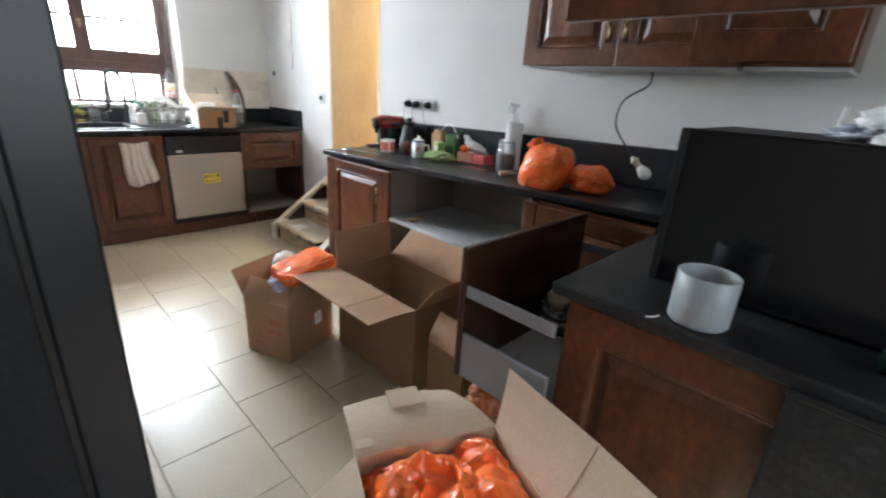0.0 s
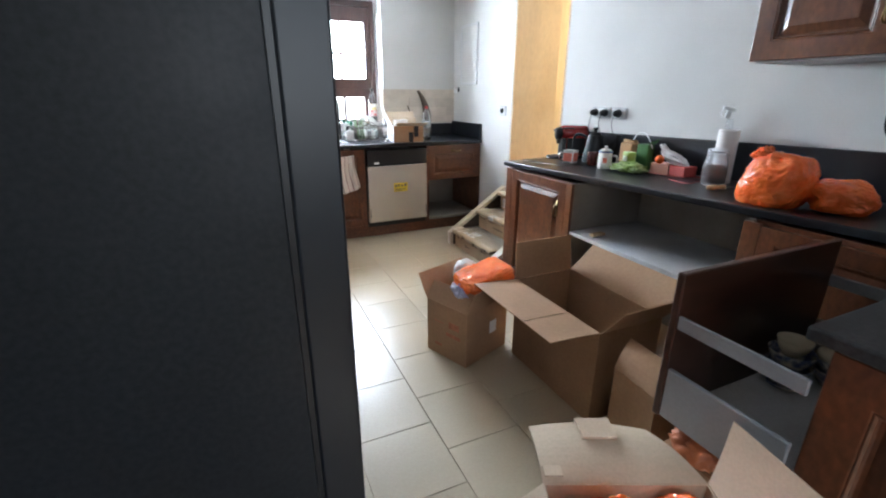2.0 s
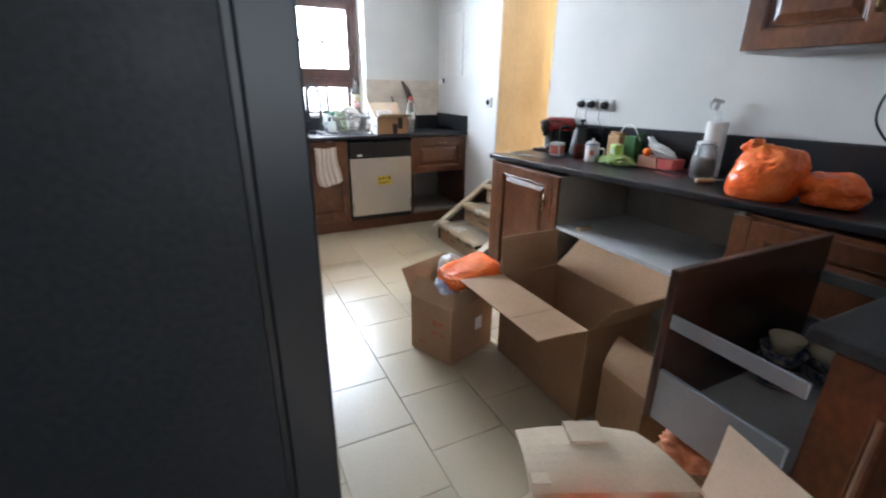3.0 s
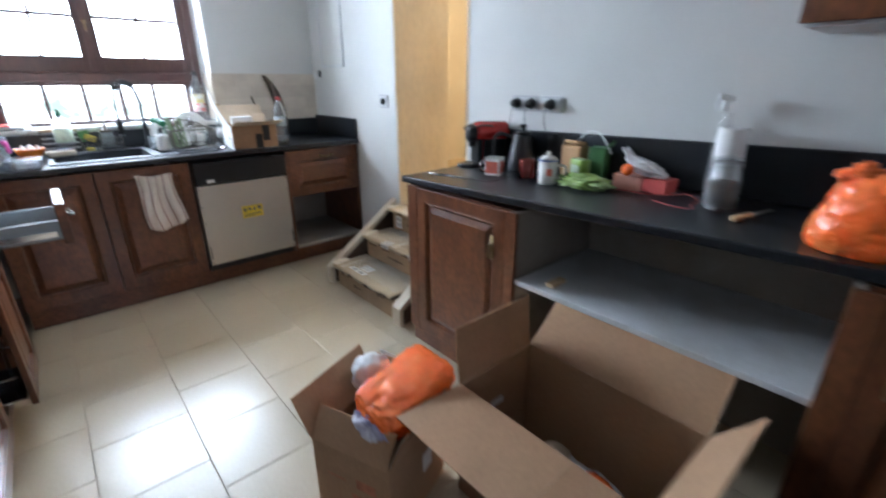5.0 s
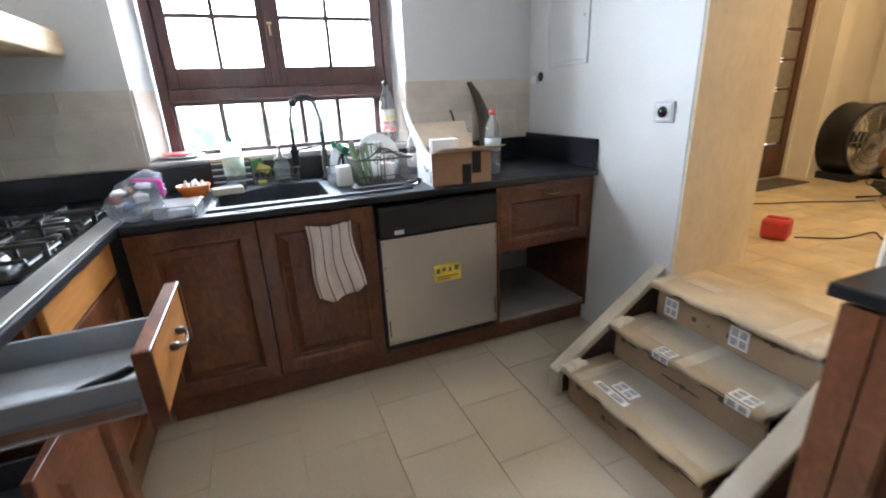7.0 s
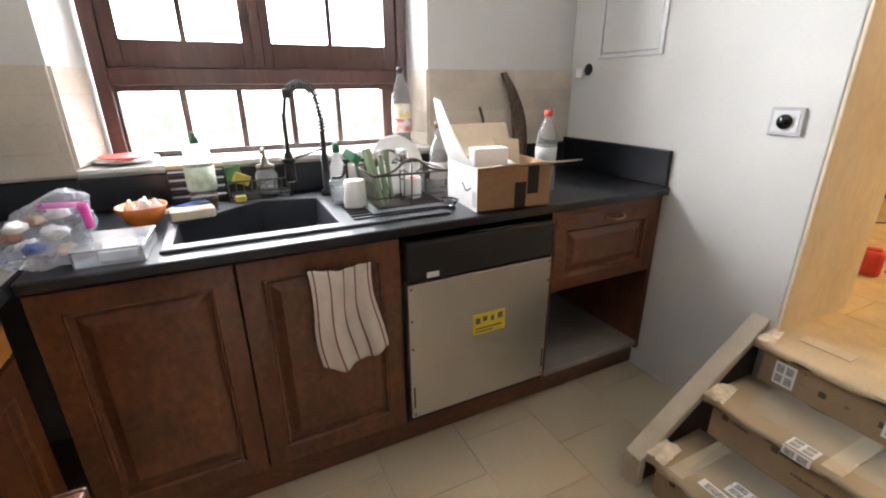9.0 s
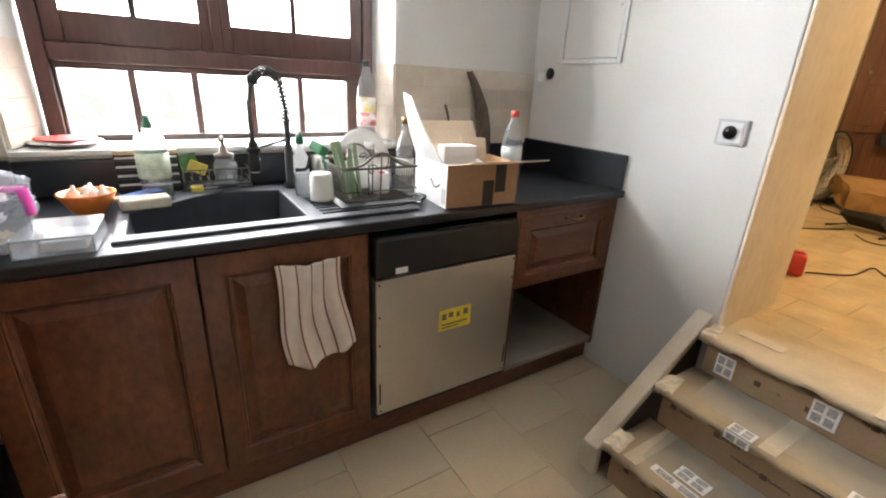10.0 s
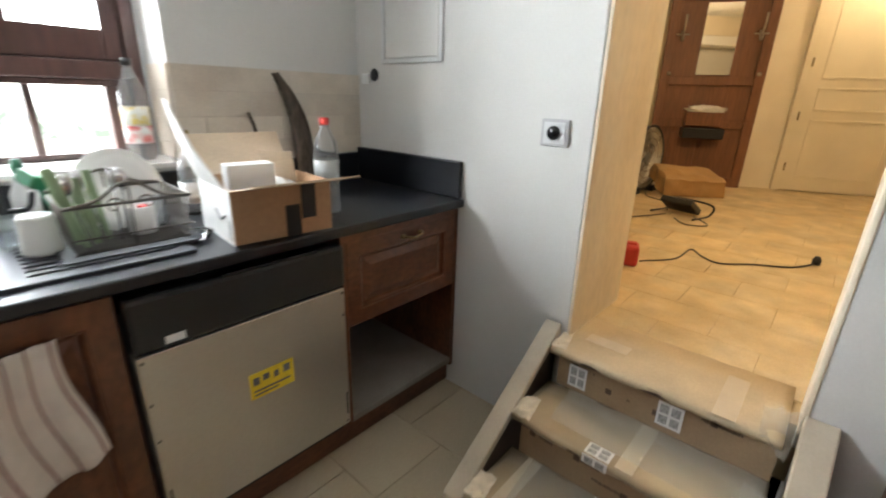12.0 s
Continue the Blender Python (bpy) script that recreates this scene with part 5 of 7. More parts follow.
    for v in bm.verts:
        v.co += Vector((0.035 * noise.noise(v.co * 7), 0.035 * noise.noise(v.co * 7 + Vector((5, 5, 5))), 0.05 * noise.noise(v.co * 6 + Vector((1, 8, 2)))))
        v.co.z = max(v.co.z * (1 - 0.5 * abs(v.co.y)), -0.085)
    moved(bm, pose(5.62, 4.12, HF + 0.125, 6, -16, 40))
    for v in bm.verts:
        v.co.z = max(v.co.z, HF + 0.004)
    tagged(part("paper_parcel", bm, material("kraft_paper", (0.36, 0.21, 0.085), 0.7, vary=0.12, scale=8, bump=0.3, bump_scale=15), None), "brown kraft paper parcel, loosely wrapped, on the hall floor", "parcel")
    # red box on a cable
    r = thing("red_tool_box", (3.24, 3.80, HF), "small red plastic tool case on the hall floor", "box", turn=20, world_coords=False)
    part("case", boxes((-0.06, 0.06, -0.055, 0.075, 0.002, 0.115)), RED_MATT, r, bevel=0.018)
    part("grip", boxes((-0.02, 0.02, -0.04, 0.06, 0.1155, 0.125)), RED_MATT, r, bevel=0.004)
    w = thing("work_light", (4.68, 3.92, HF), "black portable work light with a tube handle", "work light", turn=-15, world_coords=False)
    part("housing", moved(boxes((-0.09, 0.09, -0.13, 0.13, 0.0, 0.05)), pose(0, 0, 0.055, 0, 32, 0)), BLACK, w, bevel=0.012)
    part("lens", moved(boxes((-0.07, 0.07, -0.11, 0.11, 0.051, 0.054)), pose(0, 0, 0.055, 0, 32, 0)), GREY_PLASTIC, w)
    part("tube_frame", tube(curve([(-0.10, -0.17, 0.008), (0.14, -0.17, 0.008), (0.16, -0.16, 0.09), (0.16, 0.16, 0.09), (0.14, 0.17, 0.008), (-0.10, 0.17, 0.008)]), 0.008, 8), BLACK, w, smooth=True)

    def cable(name, pts, rad=0.0045, mat=BLACK, lab="black extension cable lying on the hall floor"):
        tagged(part(name, tube(curve(pts), rad, 6), mat, None, smooth=True), lab, "cable")

    z = HF + 0.008
    cable("cable", [(3.31, 3.75, z), (3.50, 3.62, z), (3.75, 3.60, z), (3.66, 3.52, z), (3.60, 3.42, z), (3.72, 3.28, z), (3.82, 3.12, z), (3.98, 3.03, z)])
    plug = tagged(part("plug", moved(lathe([(0, 0), (0.02, 0.004), (0.022, 0.03), (0.012, 0.05), (0, 0.052)], (0, 0, 0), 14), pose(4.0, 3.02, HF + 0.001)), BLACK, None, smooth=True), "black plug lying on the hall floor", "plug")
    cable("cable", [(4.60, 3.99, z), (4.40, 4.08, z), (4.20, 4.20, z), (3.95, 4.30, z), (3.70, 4.45, z)])
    cable("cable", [(4.66, 3.80, z), (4.45, 3.66, z), (4.36, 3.78, z), (4.50, 3.90, z)])
    cable("cable", [(4.75, 4.02, z), (5.05, 4.12, z), (5.20, 4.32, z), (5.42, 4.42, z)])
    # bare bulbs that light the hall
    for x, y, z in HALL_LAMPS:
        b = thing("hall_lamp", (x, y, 2.75), "bare ceiling bulb on a short flex", "lamp")
        part("flex", tube([(x, y, 2.749), (x, y, z + 0.17)], 0.004, 6), BLACK, b)
        part("socket", lathe([(0, 0), (0.02, 0), (0.022, 0.05), (0.01, 0.07), (0, 0.07)], (x, y, z + 0.10), 14), BLACK, b)


hall()


# ---- sink and what stands round it ----
def ring(r, z0, z1, t=0.003, base=0.004):
    """Profile of an open vessel with a wall."""
    return [(0, z0), (r * 0.94, z0), (r, z0 + 0.006), (r, z1 - 0.002), (r - t / 2, z1), (r - t, z1 - 0.002), (r - t, z0 + base + 0.004), (0, z0 + base)]


def turned(name, profile, at, mat, label, category, steps=28):
    return tagged(part(name, lathe(profile, at, steps), mat, None, smooth=True), label, category)


def sink():
    s = thing("sink", (0.82, 4.5, CT), "black composite sink with a ribbed drainer", "sink")
    top = CT + 0.010
    bm = bmesh.new()
    outer = [(0.395, 4.243), (1.258, 4.243), (1.258, 4.748), (0.395, 4.748)]
    bowl = [(0.425, 4.295), (0.885, 4.295), (0.885, 4.665), (0.69, 4.712), (0.60, 4.655), (0.425, 4.50)]
    edges, loops = [], []
    for poly in (outer, bowl):
        vs = [bm.verts.new((x, y, top)) for x, y in poly]
        loops.append(vs)
        edges += [bm.edges.new((vs[k], vs[(k + 1) % len(vs)])) for k in range(len(vs))]
    bmesh.ops.triangle_fill(bm, use_beauty=True, edges=edges)
    skirt = [bm.verts.new((x, y, CT + 0.001)) for x, y in outer]
    for k in range(4):
        bm.faces.new((loops[0][k], loops[0][(k + 1) % 4], skirt[(k + 1) % 4], skirt[k]))
    cx, cy = 0.655, 4.46
    down = [bm.verts.new((cx + (x - cx) * 0.94, cy + (y - cy) * 0.94, 0.735)) for x, y in bowl]
    n = len(bowl)
    for k in range(n):
        bm.faces.new((loops[1][k], loops[1][(k + 1) % n], down[(k + 1) % n], down[k]))
    bm.faces.new(down)
    part("basin", bm, SINK, s, bevel=0.004)
    for k in range(11):
        part("drainer_rib", boxes((0.935, 1.225, 4.29 + 0.034 * k, 4.296 + 0.034 * k, top, top + 0.004)), SINK, s)
    for k in range(6):
        x = 0.43 + 0.022 * k
        part("drainer_rib", boxes((x, x + 0.005, 4.53 + 0.022 * k, 4.72, top, top + 0.004)), SINK, s)
    part("drain", lathe([(0, 0.736), (0.04, 0.736), (0.042, 0.739), (0, 0.740)], (0.66, 4.48, 0), 20), CHROME, s, smooth=True)


SINK = material("black_composite", (0.022, 0.024, 0.030), 0.42, vary=0.15, scale=10, grain=0.25, grain_scale=300)
sink()


def tap():
    t = thing("kitchen_tap", (0.935, 4.70, CT), "matt black spring-neck kitchen tap", "tap")
    x, y = 0.938, 4.695
    part("column", lathe([(0, 0), (0.025, 0), (0.025, 0.018), (0.015, 0.024), (0.015, 0.15), (0.011, 0.16), (0.011, 0.245), (0, 0.25)], (x, y, CT + 0.010), 20), BLACK, t, smooth=True)
    part("lever", tube(curve([(x + 0.02, y, CT + 0.075), (x + 0.06, y - 0.01, CT + 0.08), (x + 0.075, y - 0.015, CT + 0.125)]), 0.007, 8), BLACK, t, smooth=True)
    path = curve([(x, y, 1.15), (x - 0.004, y - 0.006, 1.22), (x - 0.03, y - 0.05, 1.295), (x - 0.085, y - 0.13, 1.325), (x - 0.14, y - 0.21, 1.295), (x - 0.16, y - 0.24, 1.235)], 10)
    part("hose", tube(path, 0.0058, 8), BLACK, t, smooth=True)
    coil, n = [], len(path)
    for k in range(n * 14):
        u = k / (n * 14) * (n - 1) * 0.80
        i = min(int(u), n - 2)
        p = path[i].lerp(path[i + 1], u - i)
        d = (path[i + 1] - path[i]).normalized()
        side = d.cross(Vector((0.83, -0.55, 0))).normalized()
        other = d.cross(side)
        a = k * 0.20
        coil.append(p + 0.0125 * (math.cos(a) * side + math.sin(a) * other))
    part("spring", tube(coil, 0.0031, 5), BLACK, t, "black coil spring", smooth=True)
    q = path[int((n - 1) * 0.80)]
    part("collar", lathe([(0, -0.014), (0.015, -0.014), (0.016, 0), (0.015, 0.014), (0, 0.014)], tuple(q), 14), BLACK, t, smooth=True)
    sx, sy = x - 0.162, y - 0.243
    part("spray_head", lathe([(0, 0), (0.017, 0), (0.018, 0.008), (0.0155, 0.055), (0.014, 0.085), (0.0075, 0.095), (0.0065, 0.21), (0, 0.215)], (sx, sy, 1.025), 18), BLACK, t, smooth=True)
    part("spray_nozzle", lathe([(0, -0.004), (0.013, -0.004), (0.014, -0.0005), (0, -0.0005)], (sx, sy, 1.025), 16), GREY_PLASTIC, t, smooth=True)
    part("holder_arm", tube([(x, y, 1.092), (sx + 0.012, sy + 0.018, 1.092)], 0.005, 8), BLACK, t, smooth=True)
    part("holder_ring", lathe([(0.0155, 0), (0.021, 0), (0.021, 0.014), (0.0155, 0.014), (0.0155, 0)], (sx, sy, 1.085), 18), BLACK, t, smooth=True)


tap()


def bottle(name, at, profile, cap, mat, cap_mat, label, band=None):
    """A bottle with its screw cap; band is (z0, z1, radius, material) of a paper label."""
    b = thing(name, at, label, "bottle")
    body = part("body", lathe(profile, at), mat, b, smooth=True)
    part("cap", lathe(cap, at, 20), cap_mat, b, smooth=True)
    for z0, z1, r, m in band or ():
        part("label", lathe([(r, z0), (r + 0.0008, z0), (r + 0.0008, z1), (r, z1)], at, 28), m, b, smooth=True)
    return b


MILKY = material("milky_plastic", (0.84, 0.89, 0.88), 0.2, transmission=0.6, ior=1.08, coat=0.7, vary=0.05)
RED_LABEL = material("red_label", (0.62, 0.16, 0.11), 0.5, vary=0.35, scale=45)
PALE_LABEL = material("pale_green_label", (0.60, 0.70, 0.55), 0.5, vary=0.25, scale=50)
RED_PRINT_LABEL = material("red_printed_label", (0.72, 0.70, 0.68), 0.4, second=(0.62, 0.06, 0.05), second_scale=38, second_amount=0.9)
YELLOW_PRINT_LABEL = material("yellow_printed_label", (0.74, 0.72, 0.66), 0.4, second=(0.70, 0.52, 0.05), second_scale=34, second_amount=0.9)
FROST = material("frosted_clear_plastic", (0.88, 0.92, 0.96), 0.1, transmission=0.86, ior=1.08, coat=1.0, bump=0.2, bump_scale=40)
KRAFT = material("brown_kraft", (0.33, 0.19, 0.085), 0.8, vary=0.12, scale=9)
NAVY = material("navy_pattern", (0.09, 0.115, 0.20), 0.25, vary=0.4, scale=70, second=(0.62, 0.57, 0.45), second_scale=38, second_amount=1.0)
CREAM = material("cream_glaze", (0.66, 0.58, 0.42), 0.22, vary=0.06)
DARK_GLASS = material("red_glass", (0.32, 0.03, 0.02), 0.08, transmission=0.75, ior=1.4)
z = CT + 0.0005
bottle("cordial_bottle", (1.362, 4.955, WZ0 + 0.023), [(0, 0), (0.040, 0.002), (0.043, 0.012), (0.043, 0.20), (0.036, 0.25), (0.016, 0.30), (0.014, 0.318), (0, 0.32)], [(0, 0.318), (0.017, 0.318), (0.017, 0.342), (0, 0.344)],
       CLEAR, BLACK, "tall clear cordial bottle with red and yellow label", [(0.06, 0.12, 0.0435, RED_PRINT_LABEL), (0.121, 0.185, 0.0435, YELLOW_PRINT_LABEL)])
bottle("glass_bottle", (1.41, 4.66, z), [(0, 0), (0.035, 0.001), (0.037, 0.01), (0.037, 0.14), (0.030, 0.175), (0.014, 0.215), (0.013, 0.25), (0.010, 0.25), (0.011, 0.215), (0.028, 0.17), (0.034, 0.14), (0.034, 0.01), (0, 0.006)],
       [(0, 0.25), (0.015, 0.25), (0.015, 0.275), (0, 0.276)], CLEAR, BRASS, "clear glass bottle with a brass cap and white label", [(0.04, 0.11, 0.0375, PAPER)])
bottle("water_bottle", (1.73, 4.345, z), [(0, 0.006), (0.025, 0.0), (0.040, 0.012), (0.041, 0.05), (0.038, 0.06), (0.041, 0.07), (0.041, 0.11), (0.038, 0.12), (0.041, 0.13), (0.041, 0.20), (0.034, 0.25), (0.014, 0.292), (0.013, 0.305), (0, 0.306)],
       [(0, 0.302), (0.016, 0.302), (0.016, 0.322), (0.012, 0.325), (0, 0.325)], CLEAR, RED_MATT, "clear plastic water bottle with a red cap", [(0.125, 0.19, 0.0415, MILKY)])
bottle("dish_soap_bottle", (0.505, 4.675, z + 0.012), [(0, 0), (0.040, 0.001), (0.043, 0.01), (0.046, 0.17), (0.040, 0.200), (0.016, 0.212), (0.016, 0.225), (0, 0.225)], [(0, 0.225), (0.014, 0.225), (0.014, 0.238), (0.008, 0.248), (0.008, 0.262), (0, 0.262)],
       CLEAR, GREEN, "clear dish soap bottle with a green cap", [(0.07, 0.15, 0.0462, PALE_LABEL)])
bottle("spray_bottle", (1.005, 4.79, z), [(0, 0), (0.030, 0.001), (0.032, 0.01), (0.032, 0.10), (0.014, 0.145), (0.014, 0.16), (0, 0.16)], [(0, 0.16), (0.015, 0.16), (0.016, 0.18), (0.010, 0.20), (0, 0.20)], WHITE_PLASTIC, GREEN, "white spray bottle with a green head")


PUMP = material("dull_pump_metal", (0.13, 0.10, 0.08), 0.42, 0.2, vary=0.1)


def soap_jar():
    j = thing("soap_jar", (0.725, 4.775, z), "glass mason jar with a brass soap pump", "soap dispenser")
    at = (0.725, 4.775, z + 0.02)
    part("jar", lathe([(0, 0), (0.038, 0.001), (0.042, 0.012), (0.042, 0.078), (0.032, 0.095), (0.032, 0.10), (0.029, 0.10), (0.029, 0.094), (0.039, 0.077), (0.039, 0.012), (0, 0.006)], at), CLEAR, j, smooth=True)
    part("soap", lathe([(0, 0.007), (0.038, 0.008), (0.038, 0.032), (0, 0.032)], at), MILKY, j, smooth=True)
    part("lid", lathe([(0, 0.10), (0.034, 0.10), (0.034, 0.113), (0.015, 0.118), (0.010, 0.145), (0, 0.147)], at), PUMP, j, "brushed metal lid", smooth=True)
    bm = tube(curve([(0.725, 4.775, at[2] + 0.145), (0.725, 4.775, at[2] + 0.172), (0.718, 4.75, at[2] + 0.174), (0.715, 4.735, at[2] + 0.165)]), 0.006, 8)
    part("pump", bm, PUMP, j, "metal pump spout", smooth=True)
    part("stand", lathe([(0, -0.0195), (0.034, -0.0195), (0.034, -0.001), (0, -0.001)], at, 20), SINK, j, smooth=True)


soap_jar()


def wire_caddy():
    c = thing("sink_caddy", (0.70, 4.70, CT), "black wire sink caddy holding sponges", "caddy")
    x0, x1, y0, y1 = 0.585, 0.80, 4.735, 4.845
    for zz in (0.945, 0.985):
        part("hoop", tube([(x0, y0, zz), (x1, y0, zz), (x1, y1, zz), (x0, y1, zz)], 0.003, 6, closed=True), WIRE, c, smooth=True)
    for k in range(9):
        x = x0 + (x1 - x0) * k / 8
        part("wire", tube([(x, y0, 0.985), (x, y0, 0.945), (x, y1, 0.945), (x, y1, 0.985)], 0.002, 5), WIRE, c, smooth=True)
    for x in (x0, x1):
        for y in (y0, y1):
            part("leg", tube([(x, y, 0.985), (x, y, CT + 0.003)], 0.003, 6), WIRE, c, smooth=True)
    sp = part("scrub_sponge", moved(boxes((-0.03, 0.03, -0.010, 0.010, -0.02, 0.02)), pose(0.635, 4.79, 0.985, 0, 25, 10)), SPONGE_Y, c, "yellow sponge", bevel=0.004)
    part("scrub_pad", moved(boxes((-0.03, 0.03, -0.006, 0.006, -0.032, 0.032)), pose(0.61, 4.82, 0.998, -8, -12, 0)), LEAF_GREEN, c, "green scouring pad", bevel=0.003)
    d = thing("slatted_drainer", (0.49, 4.80, CT), "black slatted plastic drainer leaning at the upstand", "drainer")
    # Every second strip is grey: light through the gaps, put into the colour.
    for k in range(8):
        part("slat", boxes((0.395, 0.575, 4.800, 4.806, 0.915 + 0.0155 * k, 0.922 + 0.0155 * k)), GREY_PLASTIC if k % 2 else BLACK, d)
    part("back_plate", boxes((0.39, 0.58, 4.808, 4.818, CT + 0.001, 1.035)), BLACK, d, bevel=0.003)
    part("wooden_cap", boxes((0.392, 0.578, 4.797, 4.822, 1.036, 1.052)), RAW_WOOD, d, "pale wooden top bar", bevel=0.003)
    t = tagged(part("clear_tray", boxes((0.59, 0.81, 4.752, 4.83, CT + 0.0005, CT + 0.03)), CLEAR, None, bevel=0.006), "clear wet plastic tray under the sink caddy", "tray")
    tagged(part("sponge", moved(boxes((-0.065, 0.065, -0.035, 0.035, 0, 0.032)), pose(0.468, 4.555, CT + 0.0145, 0, 0, 8)), SPONGE, None, bevel=0.006), "pale beige sponge at the sink's edge", "sponge")
    tagged(part("small_sponge", boxes((0.60, 0.64, 4.70, 4.73, CT + 0.0145, CT + 0.035)), SPONGE_Y, None, bevel=0.004), "small yellow sponge at the sink's edge", "sponge")
    sc = thing("scraper", (0.45, 4.64, CT), "blue plastic scraper lying by the sink", "scraper")
    part("blade", moved(boxes((-0.06, 0.06, -0.03, 0.03, 0, 0.004)), pose(0.455, 4.64, CT + 0.035, 0, -6, 20)), BLUE, sc, bevel=0.001)
    part("grip", moved(boxes((-0.10, -0.05, -0.012, 0.012, -0.004, 0.008)), pose(0.455, 4.64, CT + 0.035, 0, -6, 20)), RAW_WOOD, sc, "wooden grip", bevel=0.003)
    part("rest", boxes((0.40, 0.43, 4.60, 4.66, CT + 0.0145, CT + 0.034)), BLACK, sc)


wire_caddy()


def orange_bowl():
    m = material("orange_glaze", (0.62, 0.16, 0.02), 0.25, vary=0.1, scale=15, coat=0.4)
    turned("orange_bowl", [(0, 0.0), (0.032, 0.0), (0.034, 0.007), (0.054, 0.032), (0.072, 0.068), (0.0705, 0.071), (0.067, 0.069), (0.050, 0.036), (0.028, 0.013), (0, 0.011)], (0.332, 4.56, z), m, "glossy orange bowl on the worktop", "bowl")
    garlic = material("garlic_skin", (0.66, 0.58, 0.48), 0.6, vary=0.12, scale=40)
    for x, y, s, g in ((0.300, 4.565, 0.021, 12), (0.340, 4.600, 0.020, -15), (0.372, 4.555, 0.020, -22), (0.318, 4.530, 0.018, 60)):
        head = lathe([(0, 0), (s * 0.7, 0.003), (s, s * 0.7), (s * 0.75, s * 1.3), (s * 0.3, s * 1.7), (s * 0.22, s * 2.3), (0, s * 2.35)], (0, 0, 0), 14)
        tagged(part("garlic_bulb", moved(head, pose(x, y, z + 0.042, g * 0.4, g * 0.3, g)), garlic, None, smooth=True), "white garlic bulb in the orange bowl", "garlic", "garlic in the bowl")
    tagged(part("egg", lathe([(0, 0), (0.012, 0.002), (0.021, 0.014), (0.022, 0.026), (0.016, 0.042), (0.007, 0.050), (0, 0.051)], (0.338, 4.555, z + 0.040), 20), CERAMIC, None, smooth=True), "white egg among the garlic in the bowl", "egg")
    turned("shallow_plate", [(0, 0), (0.05, 0), (0.105, 0.012), (0.105, 0.015), (0.05, 0.004), (0, 0.004)], (0.262, 4.955, WZ0 + 0.024), CERAMIC, "white plate on the window sill", "plate")
    turned("red_plate", [(0, 0), (0.05, 0), (0.088, 0.008), (0.088, 0.011), (0.05, 0.004), (0, 0.004)], (0.262, 4.955, WZ0 + 0.0385), RED_MATT, "red plate stacked on a white plate", "plate")
    # lidded clear box
    b = thing("clear_box", (0.30, 4.30, z), "clear plastic box with a lid, half filled", "box", turn=-3, world_coords=False)
    part("tray", boxes((-0.075, 0.075, -0.09, 0.09, 0, 0.003), (-0.075, -0.072, -0.09, 0.09, 0.003, 0.04), (0.072, 0.075, -0.09, 0.09, 0.003, 0.04), (-0.072, 0.072, -0.09, -0.087, 0.003, 0.04), (-0.072, 0.072, 0.087, 0.09, 0.003, 0.04)), FROST, b)
    part("lid", boxes((-0.078, 0.078, -0.093, 0.093, 0.0405, 0.046)), FROST, b, bevel=0.004)
    part("paper_insert", boxes((-0.03, 0.055, -0.06, 0.045, 0.0035, 0.028)), PAPER, b, bevel=0.003)
    part("contents", lump((-0.04, 0.05, 0.017), (0.026, 0.03, 0.014), 61, 3), CARD_LIGHT, b, smooth=True)
    # zip bag
    g = thing("zip_bag", (0.15, 4.31, z), "bulging clear zip bag with a pink strip", "bag")
    bm = lump((0, 0, 0.066), (0.086, 0.080, 0.090), 71, 6, 0.30, 1.8, 0.10)
    for v in bm.verts:
        k = max(0.0, v.co.z - 0.05) / 0.14
        v.co.y = v.co.y * (1 - 0.35 * k) + 0.03 * k
        v.co.x += 0.075 * k
    part("bag", moved(bm, pose(0.145, 4.31, z)), BAGFILM, g, smooth=True)
    mats = (CARD_LIGHT, PAPER, BLUE, PAPER, RED_PRINT, PAPER, CARD, PAPER, PAPER)
    for k in range(9):
        a = k * 2.4
        part("wrapped_item", lump((0.145 + 0.048 * math.cos(a), 4.31 + 0.05 * math.sin(a), z + 0.03 + 0.011 * k), (0.020, 0.026, 0.012), 80 + k, 3, 0.5, 3, 0.15), mats[k], g, smooth=True)
    part("zip_strip", sheet((0.165, 4.305, 1.038), (0.252, 4.318, 1.030), (0.254, 4.318, 1.046), (0.162, 4.305, 1.053), 0.003, 4, 0.006), PINK, g, "pink zip strip", smooth=True)
    part("zip_strip", sheet((0.240, 4.300, 1.040), (0.250, 4.290, 0.980), (0.268, 4.292, 0.984), (0.262, 4.302, 1.044), 0.003, 4, 0.006), PINK, g, "pink zip strip", smooth=True)


BAGFILM = material("bag_film", (0.84, 0.88, 0.96), 0.1, transmission=0.86, ior=1.05, coat=1.0, bump=0.6, bump_scale=30)
orange_bowl()


def cup(name, at, r, h, mat, label, turn=0, handle=True, wall=0.0035):
    c = thing(name, at, label, "mug", turn=turn, world_coords=False)
    part("cup", lathe([(0, 0), (r * 0.92, 0), (r, 0.006), (r, h - 0.002), (r - wall / 2, h), (r - wall, h - 0.002), (r - wall, 0.008), (0, 0.006)]), mat, c, smooth=True)
    if handle:
        part("handle", tube(curve([(r - 0.002, 0, h * 0.8), (r + h * 0.22, 0, h * 0.78), (r + h * 0.3, 0, h * 0.5), (r + h * 0.2, 0, h * 0.25), (r - 0.002, 0, h * 0.2)]), 0.0055, 8), mat, c, smooth=True)
    return c


turned("white_mug", [(0.037, 0), (0.041, 0), (0.041, 0.008), (0.036, 0.086), (0.033, 0.094), (0.026, 0.094), (0.024, 0.091), (0, 0.091), (0, 0.087), (0.033, 0.084), (0.037, 0)], (0.985, 4.452, CT + 0.0145), CERAMIC, "plain white mug upside down on the drainer", "mug")
turned("small_glass", ring(0.03, 0, 0.08, 0.002), (0.945, 4.535, CT + 0.0145), CLEAR, "small drinking glass on the drainer", "glass")
